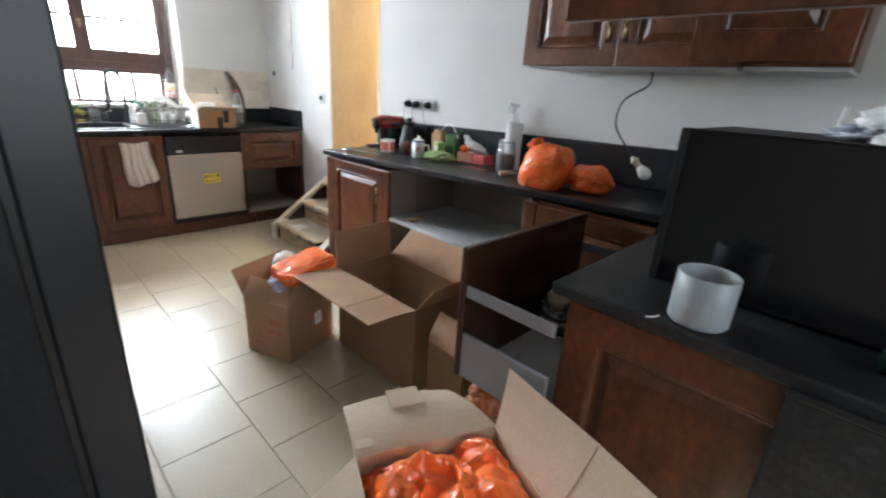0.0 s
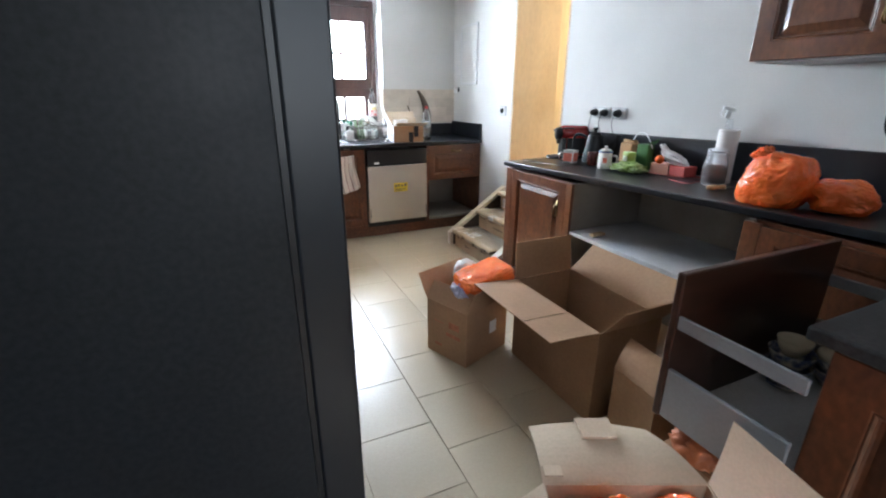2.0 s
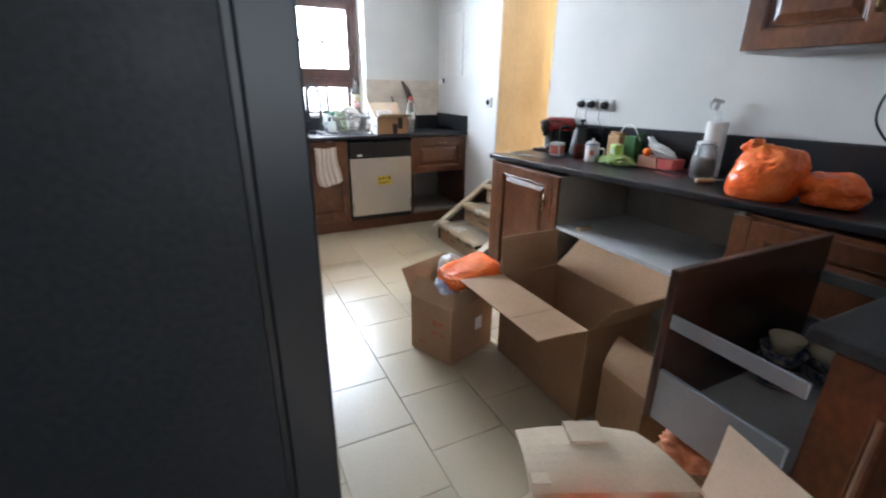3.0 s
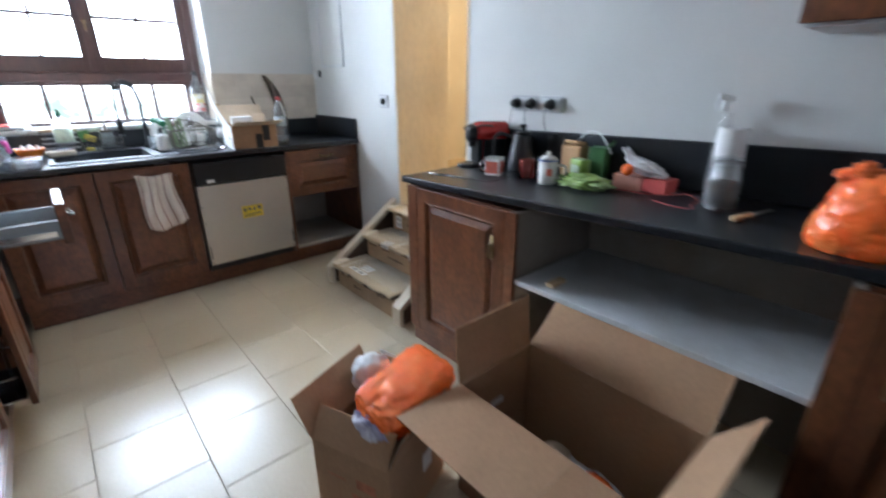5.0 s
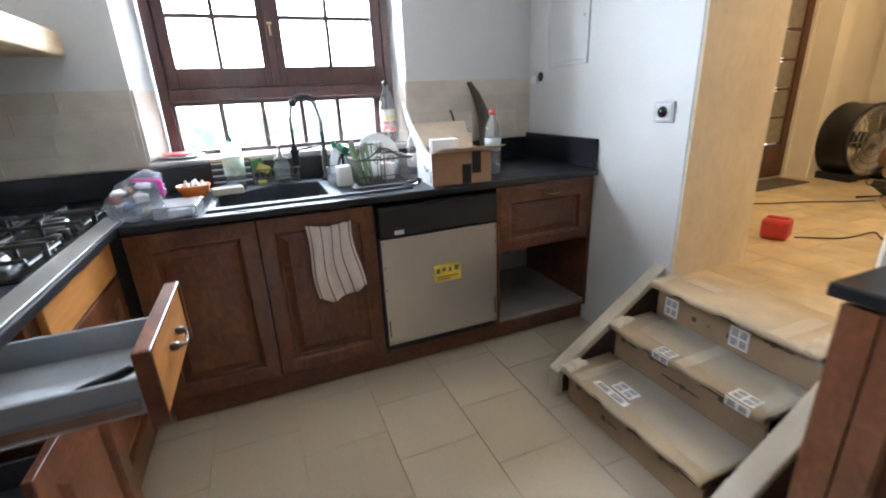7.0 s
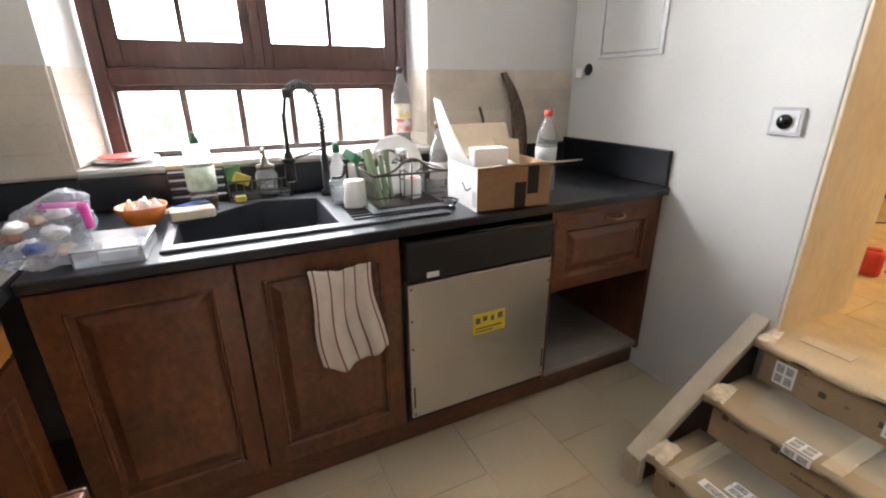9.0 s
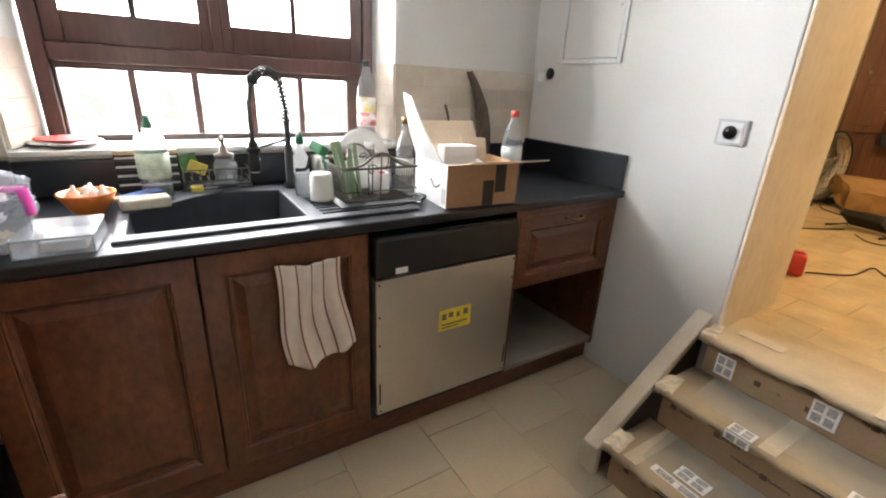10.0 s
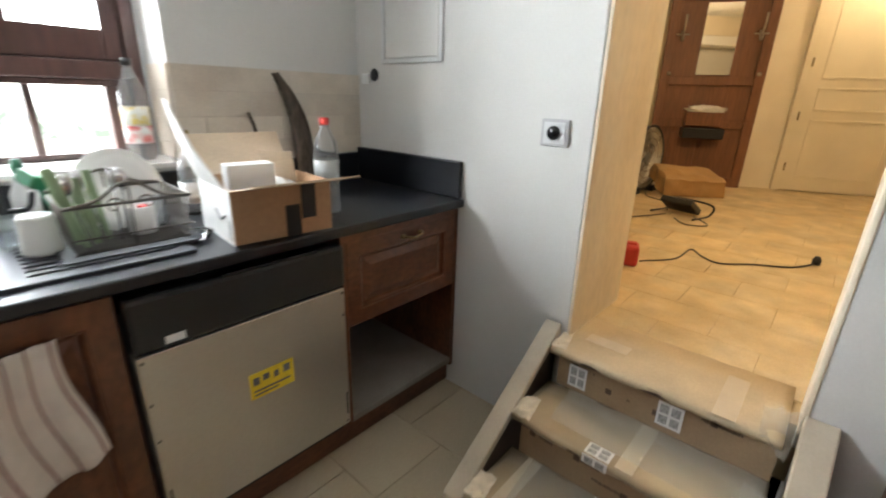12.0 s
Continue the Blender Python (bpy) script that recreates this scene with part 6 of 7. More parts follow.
turned("steel_tin", ring(0.035, 0, 0.11, 0.002), (1.085, 4.79, z), STEEL, "brushed steel tin behind the sink", "tin")


def dish_rack():
    d = thing("dish_rack", (1.15, 4.47, CT), "dark wire cutlery and dish basket with scrolls", "dish rack")
    x0, x1, y0, y1, zb, zt = 1.035, 1.275, 4.345, 4.56, CT + 0.022, 1.035
    bm = bmesh.new()
    for zz, r in ((zb, 0.0035), ((zb + zt) / 2 - 0.02, 0.0026), (zt, 0.0042)):
        g = 0.0 if zz == zb else 0.014
        tube([(x0 - g, y0 - g, zz), (x1 + g, y0 - g, zz), (x1 + g, y1 + g, zz), (x0 - g, y1 + g, zz)], r, 6, bm=bm, closed=True)
    part("hoop", bm, WIRE, d, smooth=True)
    for k in range(13):
        y = y0 + (y1 - y0) * k / 12
        part("side_wire", tube([(x0 - 0.014, y, zt), (x0, y, zb), (x1, y, zb), (x1 + 0.014, y, zt)], 0.0024, 5), WIRE, d, smooth=True)
    for yy in (y0 - 0.014, y1 + 0.014):
        top = curve([(x0 - 0.014, yy, zt), (x0 + 0.05, yy, zt + 0.012), (x0 + 0.10, yy, zt + 0.045), (x0 + 0.14, yy, zt + 0.045), (x0 + 0.19, yy, zt + 0.012), (x1 + 0.014, yy, zt)], 8)
        part("scroll_top", tube(top, 0.0042, 6), WIRE, d, smooth=True)
        yb = y0 if yy < y0 else y1
        bm = bmesh.new()
        for x in (x0 + 0.12,):
            tube([(x, yy, zt + 0.048), (x, (yy + yb) / 2, (zt + zb) / 2), (x, yb, zb)], 0.0028, 6, bm=bm)
        for s in (-1, 1):
            cx = x0 + 0.12 + s * 0.035
            tube([(cx + s * (0.022 - 0.0015 * k) * math.cos(k * 0.5) * -1, yy, zt - 0.005 + (0.022 - 0.0012 * k) * math.sin(k * 0.5)) for k in range(13)], 0.0022, 5, bm=bm)
        part("scroll", bm, WIRE, d, smooth=True)
    for x in (x0, x1):
        for y in (y0, y1):
            part("foot", tube([(x, y, zb), (x + (0.008 if x > 1.1 else -0.008), y, CT + 0.016)], 0.004, 6), WIRE, d, smooth=True)
    part("drip_tray", boxes((1.0, 1.30, 4.30, 4.58, CT + 0.0145, CT + 0.0195)), SINK, d, bevel=0.002)
    # plate and cutlery standing in it
    plate = lathe([(0, 0), (0.06, 0), (0.085, 0.008), (0.118, 0.014), (0.118, 0.018), (0.085, 0.012), (0.06, 0.004), (0, 0.004)], (0, 0, 0), 40)
    tagged(part("dinner_plate", moved(plate, pose(1.185, 4.575, CT + 0.120, 74, 0, 12)), CERAMIC, None, smooth=True), "white dinner plate standing in the dish rack", "plate")
    rnd = random.Random(4)
    for k in range(5):
        x, y = 1.07 + 0.022 * k, 4.40 + 0.02 * (k % 3)
        lean = Vector((rnd.uniform(-0.25, 0.1), rnd.uniform(-0.1, 0.25), 1)).normalized()
        a = Vector((x, y, zb + 0.005))
        f = thing("fork" if k % 2 else "spoon", tuple(a), "steel cutlery standing in the dish rack", "cutlery", "cutlery in the rack")
        part("shank", tube([a, a + lean * 0.10, a + lean * 0.135], 0.0028, 6), CHROME, f, smooth=True)
        if k % 2:
            side = lean.cross(Vector((0, 1, 0))).normalized()
            bm = boxes()
            tube([a + lean * 0.135 - side * 0.010, a + lean * 0.135 + side * 0.010], 0.003, 6, bm=bm)
            for q in (-0.010, -0.0033, 0.0033, 0.010):
                tube([a + lean * 0.135 + side * q, a + lean * 0.185 + side * q], 0.0017, 5, bm=bm)
            part("tines", bm, CHROME, f, smooth=True)
        else:
            part("bowl", lump(tuple(a + lean * 0.155), (0.016, 0.006, 0.026), 90 + k, 3, 0.02, 1, 0.0, False), CHROME, f, smooth=True)
    sage = material("sage_green_plastic", (0.21, 0.28, 0.16), 0.5, vary=0.15)
    for k, (x, y, dx, dy, L) in enumerate(((1.05, 4.42, -0.16, 0.06, 0.19), (1.075, 4.45, -0.12, 0.1, 0.17), (1.10, 4.47, -0.06, 0.12, 0.15), (1.06, 4.38, -0.20, 0.02, 0.20), (1.085, 4.40, -0.13, -0.02, 0.17), (1.115, 4.43, -0.10, 0.05, 0.18))):
        lean = Vector((dx, dy, 1)).normalized()
        a = Vector((x, y, zb + 0.005))
        bm = sheet(a + Vector((-0.006, 0, 0)), a + Vector((0.006, 0, 0)), a + lean * L + Vector((0.010, 0.004, 0)), a + lean * L + Vector((-0.010, -0.004, 0)), 0.005, 3, 0.003)
        tagged(part("spatula", bm, sage, None, bevel=0.002), "sage green kitchen spatula in the dish rack", "spatula", "utensils in the rack")
    br = thing("dish_brush", (1.02, 4.50, zb), "teal dish brush leaning in the dish rack", "brush")
    part("stem", tube([(1.04, 4.49, zb + 0.004), (1.01, 4.53, 1.07)], 0.005, 8), GREEN, br, smooth=True)
    part("head", moved(boxes((-0.02, 0.02, -0.032, 0.032, -0.018, 0.018)), pose(1.005, 4.535, 1.078, 20, 25, 30)), GREEN, br, bevel=0.008)
    white_cup = cup("white_cup", (1.195, 4.44, zb + 0.004), 0.036, 0.075, CERAMIC, "white cup in the dish rack", 40)
    part("red_spot", lathe([(0, 0), (0.011, 0), (0.012, 0.003), (0.012, 0.012), (0, 0.013)], (0.006, -0.006, 0.062), 14), RED_MATT, white_cup, "small red spot")
    cup("glass_cup", (1.245, 4.50, zb + 0.004), 0.032, 0.08, CLEAR, "clear glass cup in the dish rack", 0, False)
    turned("glass_dish", [(0, 0), (0.03, 0), (0.045, 0.02), (0.043, 0.021), (0.028, 0.004), (0, 0.004)], (1.30, 4.36, z), GLASS, "small clear glass dish on the worktop", "dish")


dish_rack()


def parcel_box():
    b = carton("delivery_box", (1.50, 4.335, z), -5, 0.29, 0.27, 0.155, "open cardboard delivery box with white sides", [("S", 0.17, 12, 0.002), ("N", 0.14, 55, 0.004)], CARD, CARD_LIGHT, 0.004)
    part("white_side", boxes((-0.1462, -0.1452, -0.134, 0.134, 0.001, 0.154)), PAPER, b, "white printed side")
    part("swoosh_mark", tube(curve([(-0.1468, -0.01, 0.085), (-0.1468, -0.045, 0.062), (-0.1468, -0.085, 0.078)]), 0.003, 5), INK, b, "plain curved mark")
    for y in (-0.105, -0.12):
        part("arrow_mark", boxes((-0.1470, -0.1463, y - 0.002, y + 0.002, 0.015, 0.07)), INK, b)
    part("tape", boxes((0.0, 0.045, -0.1362, -0.1352, 0.002, 0.095)), BLACK, b, "black printed tape")
    part("tape", boxes((0.05, 0.095, -0.1362, -0.1352, 0.05, 0.15)), BLACK, b, "black printed tape")
    part("tall_flap", sheet((-0.146, 0.12, 0.156), (-0.146, -0.10, 0.156), (-0.215, 0.02, 0.365), (-0.205, 0.115, 0.375), 0.004, 5, 0.012), PAPER, b, "torn white upright flap")
    part("torn_flap", sheet((0.06, 0.10, 0.12), (0.14, 0.08, 0.12), (0.135, 0.09, 0.215), (0.03, 0.10, 0.225), 0.004, 4, 0.008), CARD_LIGHT, b)
    tagged(part("small_white_box", moved(boxes((-0.065, 0.065, -0.03, 0.03, 0, 0.09)), pose(1.45, 4.32, z + 0.115, 0, 0, -8)), PAPER, None, bevel=0.003), "small plain white box lying in the delivery box", "box")
    tagged(part("packing_paper", lump((1.52, 4.345, z + 0.07), (0.11, 0.10, 0.075), 33, 4, 0.3, 4), PAPER, None, smooth=True), "white packing paper in the delivery box", "paper")
    # dried palm bark leaning on the tiles
    bm = bmesh.new()
    rows = []
    line = curve([(1.835, 4.835, 1.372), (1.885, 4.835, 1.30), (1.925, 4.83, 1.20), (1.94, 4.82, 1.08), (1.935, 4.80, CT + 0.002)], 8)
    for k, p in enumerate(line):
        u = k / (len(line) - 1)
        w = 0.005 + 0.036 * math.sin(math.pi * min(1, u * 0.62 + 0.02)) + 0.004 * noise.noise((k * 0.9, 2, 3))
        row = [p + Vector((-w * 1.2 + w * 2.0 * q / 4, -0.006 - 0.018 * math.sin(math.pi * q / 4) + 0.003 * noise.noise((k, q, 5)), -0.25 * w * q / 4)) for q in range(5)]
        rows.append([bm.verts.new(v) for v in row])
    for a, b_ in zip(rows, rows[1:]):
        for q in range(4):
            bm.faces.new((a[q], a[q + 1], b_[q + 1], b_[q]))
    ob = tagged(part("dried_bark", bm, FEATHER, None, smooth=True), "dark dried bark piece leaning on the wall tiles", "bark")
    sol = ob.modifiers.new("thickness", "SOLIDIFY")
    sol.thickness = 0.008
    tagged(part("dried_stalk", tube(curve([(1.735, 4.80, CT + 0.003), (1.728, 4.82, 1.05), (1.735, 4.835, 1.15), (1.715, 4.838, 1.22)]), 0.006, 6), FEATHER, None, smooth=True), "thin dried stalk leaning on the wall tiles", "stalk")


parcel_box()


def towel():
    """Striped towel folded over the door's top edge."""
    nx, nz = 40, 26
    rows = []
    for i in range(nx + 1):
        u = i / nx
        col = []
        for j in range(nz + 1):
            v = j / nz
            x = 0.752 + 0.185 * u + 0.022 * v * (u - 0.1) + 0.02 * v * v + 0.006 * math.sin(6 * v + 3 * u)
            fold = 0.015 * math.sin(u * 11 + 1.5 * v + 0.8 * math.sin(3 * v)) * (0.3 + 0.7 * v) + 0.004 * math.sin(u * 25 + 4 * v) + 0.004 * noise.noise((u * 5, v * 6, 2))
            y = 4.183 - 0.024 - 0.008 * v + fold
            zz = 0.815 - v * (0.325 + 0.022 * math.sin(u * 4.2 + 0.2) + 0.004 * math.sin(u * 11)) - 0.012 * math.sin(u * math.pi) * (1 - v)
            col.append((x, y, zz))
        rows.append(col)
    t = thing("tea_towel", (0.86, 4.18, 0.48), "white tea towel with brown stripes, hanging", "towel")
    stripes = {2, 11, 20, 28, 37}
    bm = bmesh.new()
    grid = [[bm.verts.new(p) for p in col] for col in rows]
    for i in range(nx):
        for j in range(nz):
            bm.faces.new((grid[i][j], grid[i + 1][j], grid[i + 1][j + 1], grid[i][j + 1])).material_index = 1 if i in stripes else 0
    ob = part("cloth", bm, TOWEL, t, smooth=True)
    ob.data.materials.append(TOWEL_STRIPE)
    sol = ob.modifiers.new("thickness", "SOLIDIFY")
    sol.thickness, sol.offset = 0.003, 0


towel()


# ---- on the walls ----
TRIM_GREY = material("grey_white_trim", (0.61, 0.62, 0.62), 0.6, vary=0.06)


def wall_fittings():
    e = thing("meter_cabinet", (EX, 4.49, 1.43), "white flush electric cabinet door in the wall", "cabinet")
    part("frame", boxes((EX - 0.012, EX - 0.0005, 4.315, 4.335, 1.43, 2.0), (EX - 0.012, EX - 0.0005, 4.655, 4.675, 1.43, 2.0), (EX - 0.012, EX - 0.0005, 4.335, 4.655, 1.43, 1.45), (EX - 0.012, EX - 0.0005, 4.335, 4.655, 1.98, 2.0)), TRIM_GREY, e, bevel=0.003)
    d = part("door", boxes((EX - 0.009, EX - 0.0005, 4.338, 4.652, 1.453, 1.977)), WALL, e, bevel=0.002)
    part("lock", moved(lathe([(0, 0), (0.007, 0), (0.007, 0.004), (0, 0.005)], (0, 0, 0), 12), pose(EX - 0.009, 4.355, 1.66, 0, -90, 0)), STEEL, d)
    h = thing("cable_outlet", (EX, 4.75, 1.38), "round dark wall hole with a white junction", "outlet")
    part("hole_box", moved(lathe([(0, 0), (0.026, 0), (0.028, 0.003), (0.024, 0.006), (0, 0.004)], (0, 0, 0), 20), pose(EX - 0.0005, 4.735, 1.385, 0, -90, 0)), BLACK, h, smooth=True)
    part("junction", moved(boxes((-0.012, 0.012, -0.018, 0.018, -0.022, 0.022)), pose(EX - 0.02, 4.775, 1.368, 0, 0, 20)), WHITE_PLASTIC, h, bevel=0.006)

    def plate(name, y0, y1, z0, z1, wells, label):
        s = thing(name, (EX, (y0 + y1) / 2, z0), label, "socket")
        part("plate", boxes((EX - 0.010, EX - 0.0005, y0, y1, z0, z1)), GREY_PLASTIC, s, bevel=0.004)
        part("insert", boxes((EX - 0.013, EX - 0.0101, y0 + 0.012, y1 - 0.012, z0 + 0.010, z1 - 0.010)), TRIM_GREY, s, bevel=0.002)
        for y, plugged in wells:
            zc = (z0 + z1) / 2
            part("well", moved(lathe([(0, 0.001), (0.023, 0.001), (0.026, 0.004), (0.026, 0), (0, 0)], (0, 0, 0), 24), pose(EX - 0.0131, y, zc, 0, -90, 0)), BLACK, s, smooth=True)
            if plugged:
                part("plug", moved(lathe([(0, 0), (0.021, 0), (0.022, 0.02), (0.015, 0.04), (0, 0.042)], (0, 0, 0), 20), pose(EX - 0.0135, y, zc, 0, -90, 0)), BLACK, s, "black plug", smooth=True)
        return s

    sw = plate("wall_switch", 3.745, 3.848, 1.15, 1.24, (), "square wall switch plate with a dark round knob")
    part("knob", moved(lathe([(0, 0), (0.024, 0), (0.024, 0.006), (0.018, 0.012), (0, 0.014)], (0, 0, 0), 24), pose(EX - 0.0131, 3.797, 1.195, 0, -90, 0)), BLACK_GLOSS, sw, smooth=True)
    plate("double_socket", 2.455, 2.622, 1.187, 1.262, ((2.585, True), (2.495, True)), "white double wall socket with two black plugs")
    plate("wall_socket", 2.318, 2.448, 1.187, 1.262, ((2.378, True),), "white wall socket with a black plug")
    for y0, y1, x1 in ((2.585, 2.66, 2.20), (2.495, 2.44, 2.16), (2.378, 2.30, 2.22)):
        c = tube(curve([(EX - 0.05, y0, 1.215), (EX - 0.06, y0 + 0.002, 1.15), (EX - 0.045, (y0 + y1) / 2, 1.04), (EX - 0.05, y1, 0.94), (x1, y1, CT + 0.006)]), 0.0024, 6)
        tagged(part("appliance_cable", c, BLACK, None, smooth=True), "thin black appliance cable from the wall socket", "cable", "cables at the sockets")
    # lamp holder hanging from the wall cabinet
    b = thing("hanging_bulb", (2.15, 0.88, 1.06), "bare white bulb in a holder on a black flex", "bulb")
    part("flex", tube(curve([(2.19, 0.925, 1.462), (2.18, 0.93, 1.40), (2.16, 1.02, 1.33), (2.15, 1.03, 1.22), (2.15, 0.95, 1.12), (2.148, 0.925, 1.09)]), 0.0045, 8), BLACK, b, smooth=True)
    hold = lathe([(0, 0), (0.008, 0), (0.011, 0.012), (0.020, 0.018), (0.020, 0.026), (0.014, 0.030), (0.014, 0.055), (0, 0.056)], (0, 0, 0), 18)
    part("holder", moved(hold, pose(2.148, 0.925, 1.09, 132, 0, 0)), CREAM, b, smooth=True)
    glass = lathe([(0, 0.05), (0.012, 0.052), (0.022, 0.072), (0.028, 0.092), (0.024, 0.112), (0.012, 0.124), (0, 0.127)], (0, 0, 0), 20)
    part("bulb", moved(glass, pose(2.148, 0.925, 1.09, 132, 0, 0)), CERAMIC, b, "white glass bulb", smooth=True)
    b.matrix_world = pose(2.15, 0.83, 1.065)
    # wooden beam of the cooker hood
    hd = tagged(part("hood_beam", boxes((WX + 0.002, -0.075, 3.30, NY - 0.002, 1.525, 1.625)), RAW_WOOD, None, bevel=0.012), "pale wooden beam of a cooker hood", "hood")


wall_fittings()


GRATE = material("enamelled_grate", (0.05, 0.05, 0.052), 0.22, vary=0.2, scale=20, coat=0.5)


def hob():
    h = thing("gas_hob", (-0.25, 3.85, CT), "black glass gas hob with cast iron grates", "hob")
    part("glass_top", boxes((-0.50, 0.03, 3.66, 4.50, CT + 0.0005, CT + 0.010)), BLACK_GLOSS, h, bevel=0.003)
    # Steel strip added in place of the bright highlight along the worktop's edge.
    part("steel_trim", boxes((0.0305, 0.098, 3.10, 4.36, CT + 0.0005, CT + 0.006)), STEEL, h, bevel=0.002)
    for x, y, r in ((-0.36, 3.86, 0.04), (-0.36, 4.30, 0.045), (-0.10, 3.86, 0.03), (-0.10, 4.30, 0.04)):
        bur = part("burner", lathe([(0, 0.010), (r * 1.15, 0.010), (r * 1.1, 0.016), (r, 0.018), (r, 0.026), (r * 0.85, 0.029), (0, 0.029)], (x, y, CT), 22), STEEL, h, smooth=True)
        part("burner_cap", lathe([(0, 0.0295), (r * 0.9, 0.0295), (r * 0.85, 0.035), (0, 0.036)], (x, y, CT), 22), IRON, bur, smooth=True)
        bm = bmesh.new()
        q = 0.115
        for sx, sy in ((1, 0), (-1, 0), (0, 1), (0, -1)):
            a, b = (0.022, q) if sx or sy else (0, 0)
            lo_x, hi_x = sorted((x + sx * a, x + sx * b))
            lo_y, hi_y = sorted((y + sy * a, y + sy * b))
            boxes((lo_x - 0.006 * abs(sy), hi_x + 0.006 * abs(sy), lo_y - 0.006 * abs(sx), hi_y + 0.006 * abs(sx), CT + 0.044, CT + 0.056), bm=bm)
            ex, ey = x + sx * (q + 0.006), y + sy * (q + 0.006)
            boxes((ex - 0.0058, ex + 0.0058, ey - 0.0058, ey + 0.0058, CT + 0.0105, CT + 0.056), bm=bm)
        for sx, sy in ((1, 1), (-1, 1)):
            boxes((x - q, x + q, y + sx * q * 0.98 - 0.005, y + sx * q * 0.98 + 0.005, CT + 0.030, CT + 0.042), bm=bm)
            boxes((x + sx * q * 0.98 - 0.005, x + sx * q * 0.98 + 0.005, y - q, y + q, CT + 0.018, CT + 0.0295), bm=bm)
        part("grate", bm, GRATE, h, "cast iron pan support", bevel=0.002)
    for k in range(4):
        part("knob", lathe([(0, 0.010), (0.018, 0.010), (0.016, 0.03), (0, 0.031)], (-0.02, 3.98 + 0.07 * k, CT), 16), BLACK, h, smooth=True)


hob()


# ---- on the long worktop ----
def coffee_machine():
    c = thing("coffee_machine", (2.140, 2.690, z), "red and black capsule coffee machine", "coffee machine", turn=158, world_coords=False)
    part("base", boxes((-0.11, 0.10, -0.055, 0.055, 0.008, 0.03)), BLACK, c, bevel=0.01)
    part("body", boxes((-0.11, 0.03, -0.052, 0.052, 0.03, 0.16)), RED, c, bevel=0.015)
    part("side_panel", boxes((-0.10, 0.028, 0.0525, 0.056, 0.04, 0.15)), BLACK, c, bevel=0.002)
    part("side_panel", boxes((-0.10, 0.028, -0.056, -0.0525, 0.04, 0.15)), BLACK, c, bevel=0.002)
    top = lathe([(0, -0.115), (0.04, -0.115), (0.050, -0.10), (0.052, 0.05), (0.045, 0.07), (0, 0.072)], (0, 0, 0), 28)
    part("head", moved(top, pose(-0.01, 0, 0.185, 0, 90, 0)), RED, c, "rounded red head", smooth=True)
    part("brew_front", moved(lathe([(0, 0), (0.042, 0), (0.045, 0.012), (0.04, 0.035), (0.02, 0.042), (0, 0.042)], (0, 0, 0), 24), pose(0.06, 0, 0.178, 0, 90, 0)), BLACK, c, smooth=True)
    part("spout", lathe([(0, 0.11), (0.012, 0.11), (0.016, 0.14), (0, 0.142)], (0.075, 0, 0), 14), BLACK, c, smooth=True)
    part("cup_bay", boxes((0.031, 0.058, -0.048, 0.048, 0.031, 0.15)), BLACK, c, bevel=0.006)
    part("lever", tube(curve([(-0.02, -0.050, 0.215), (0.05, -0.052, 0.218), (0.10, -0.04, 0.20), (0.105, 0.04, 0.20), (0.05, 0.052, 0.218), (-0.02, 0.050, 0.215)]), 0.004, 8), BLACK, c, smooth=True)
    part("cup_rest", lathe([(0, 0), (0.05, 0), (0.052, 0.010), (0.046, 0.018), (0, 0.016)], (0.10, 0, 0.0085), 24), BLACK, c, smooth=True)
    part("foot", boxes((-0.10, 0.09, -0.05, 0.05, 0.0, 0.008)), BLACK, c)


coffee_machine()


def slate_mat():
    bm = bmesh.new()
    rnd = random.Random(9)
    ring_pts = []
    w, d, n = 0.27, 0.37, 12
    for (a, b) in (((-1, -1), (1, -1)), ((1, -1), (1, 1)), ((1, 1), (-1, 1)), ((-1, 1), (-1, -1))):
        for k in range(n):
            u = k / n
            ring_pts.append(((a[0] + (b[0] - a[0]) * u) * w / 2 + rnd.uniform(-0.007, 0.007), (a[1] + (b[1] - a[1]) * u) * d / 2 + rnd.uniform(-0.007, 0.007)))
    lo = [bm.verts.new((x, y, 0.0005)) for x, y in ring_pts]
    hi = [bm.verts.new((x * 0.975, y * 0.98, 0.008)) for x, y in ring_pts]
    bm.faces.new(lo[::-1])
    bm.faces.new(hi)
    for k in range(len(lo)):
        bm.faces.new((lo[k], lo[(k + 1) % len(lo)], hi[(k + 1) % len(lo)], hi[k]))
    moved(bm, pose(1.955, 2.575, CT, 0, 0, 8))
    tagged(part("slate_mat", bm, SLATE, None), "rough-edged black slate mat on the worktop", "mat")
    m = thing("square_tin", (1.985, 2.475, CT + 0.0065), "white printed square tin mug with a metal handle", "mug", turn=22, world_coords=False)
    part("tin", boxes((-0.037, 0.037, -0.037, 0.037, 0, 0.078)), PAPER, m, bevel=0.006)
    part("picture", boxes((-0.030, 0.030, -0.0382, -0.0372, 0.012, 0.066)), RED_LABEL, m, "faded red picture")
    part("picture", boxes((-0.0382, -0.0372, -0.030, 0.030, 0.012, 0.066)), RED_LABEL, m, "faded red picture")
    part("rim", boxes((-0.038, 0.038, -0.038, 0.038, 0.0785, 0.082)), STEEL, m, bevel=0.003)
    part("handle", tube(curve([(-0.037, 0.03, 0.068), (-0.06, 0.045, 0.062), (-0.062, 0.047, 0.03), (-0.037, 0.03, 0.015)]), 0.005, 8), CHROME, m, smooth=True)


slate_mat()


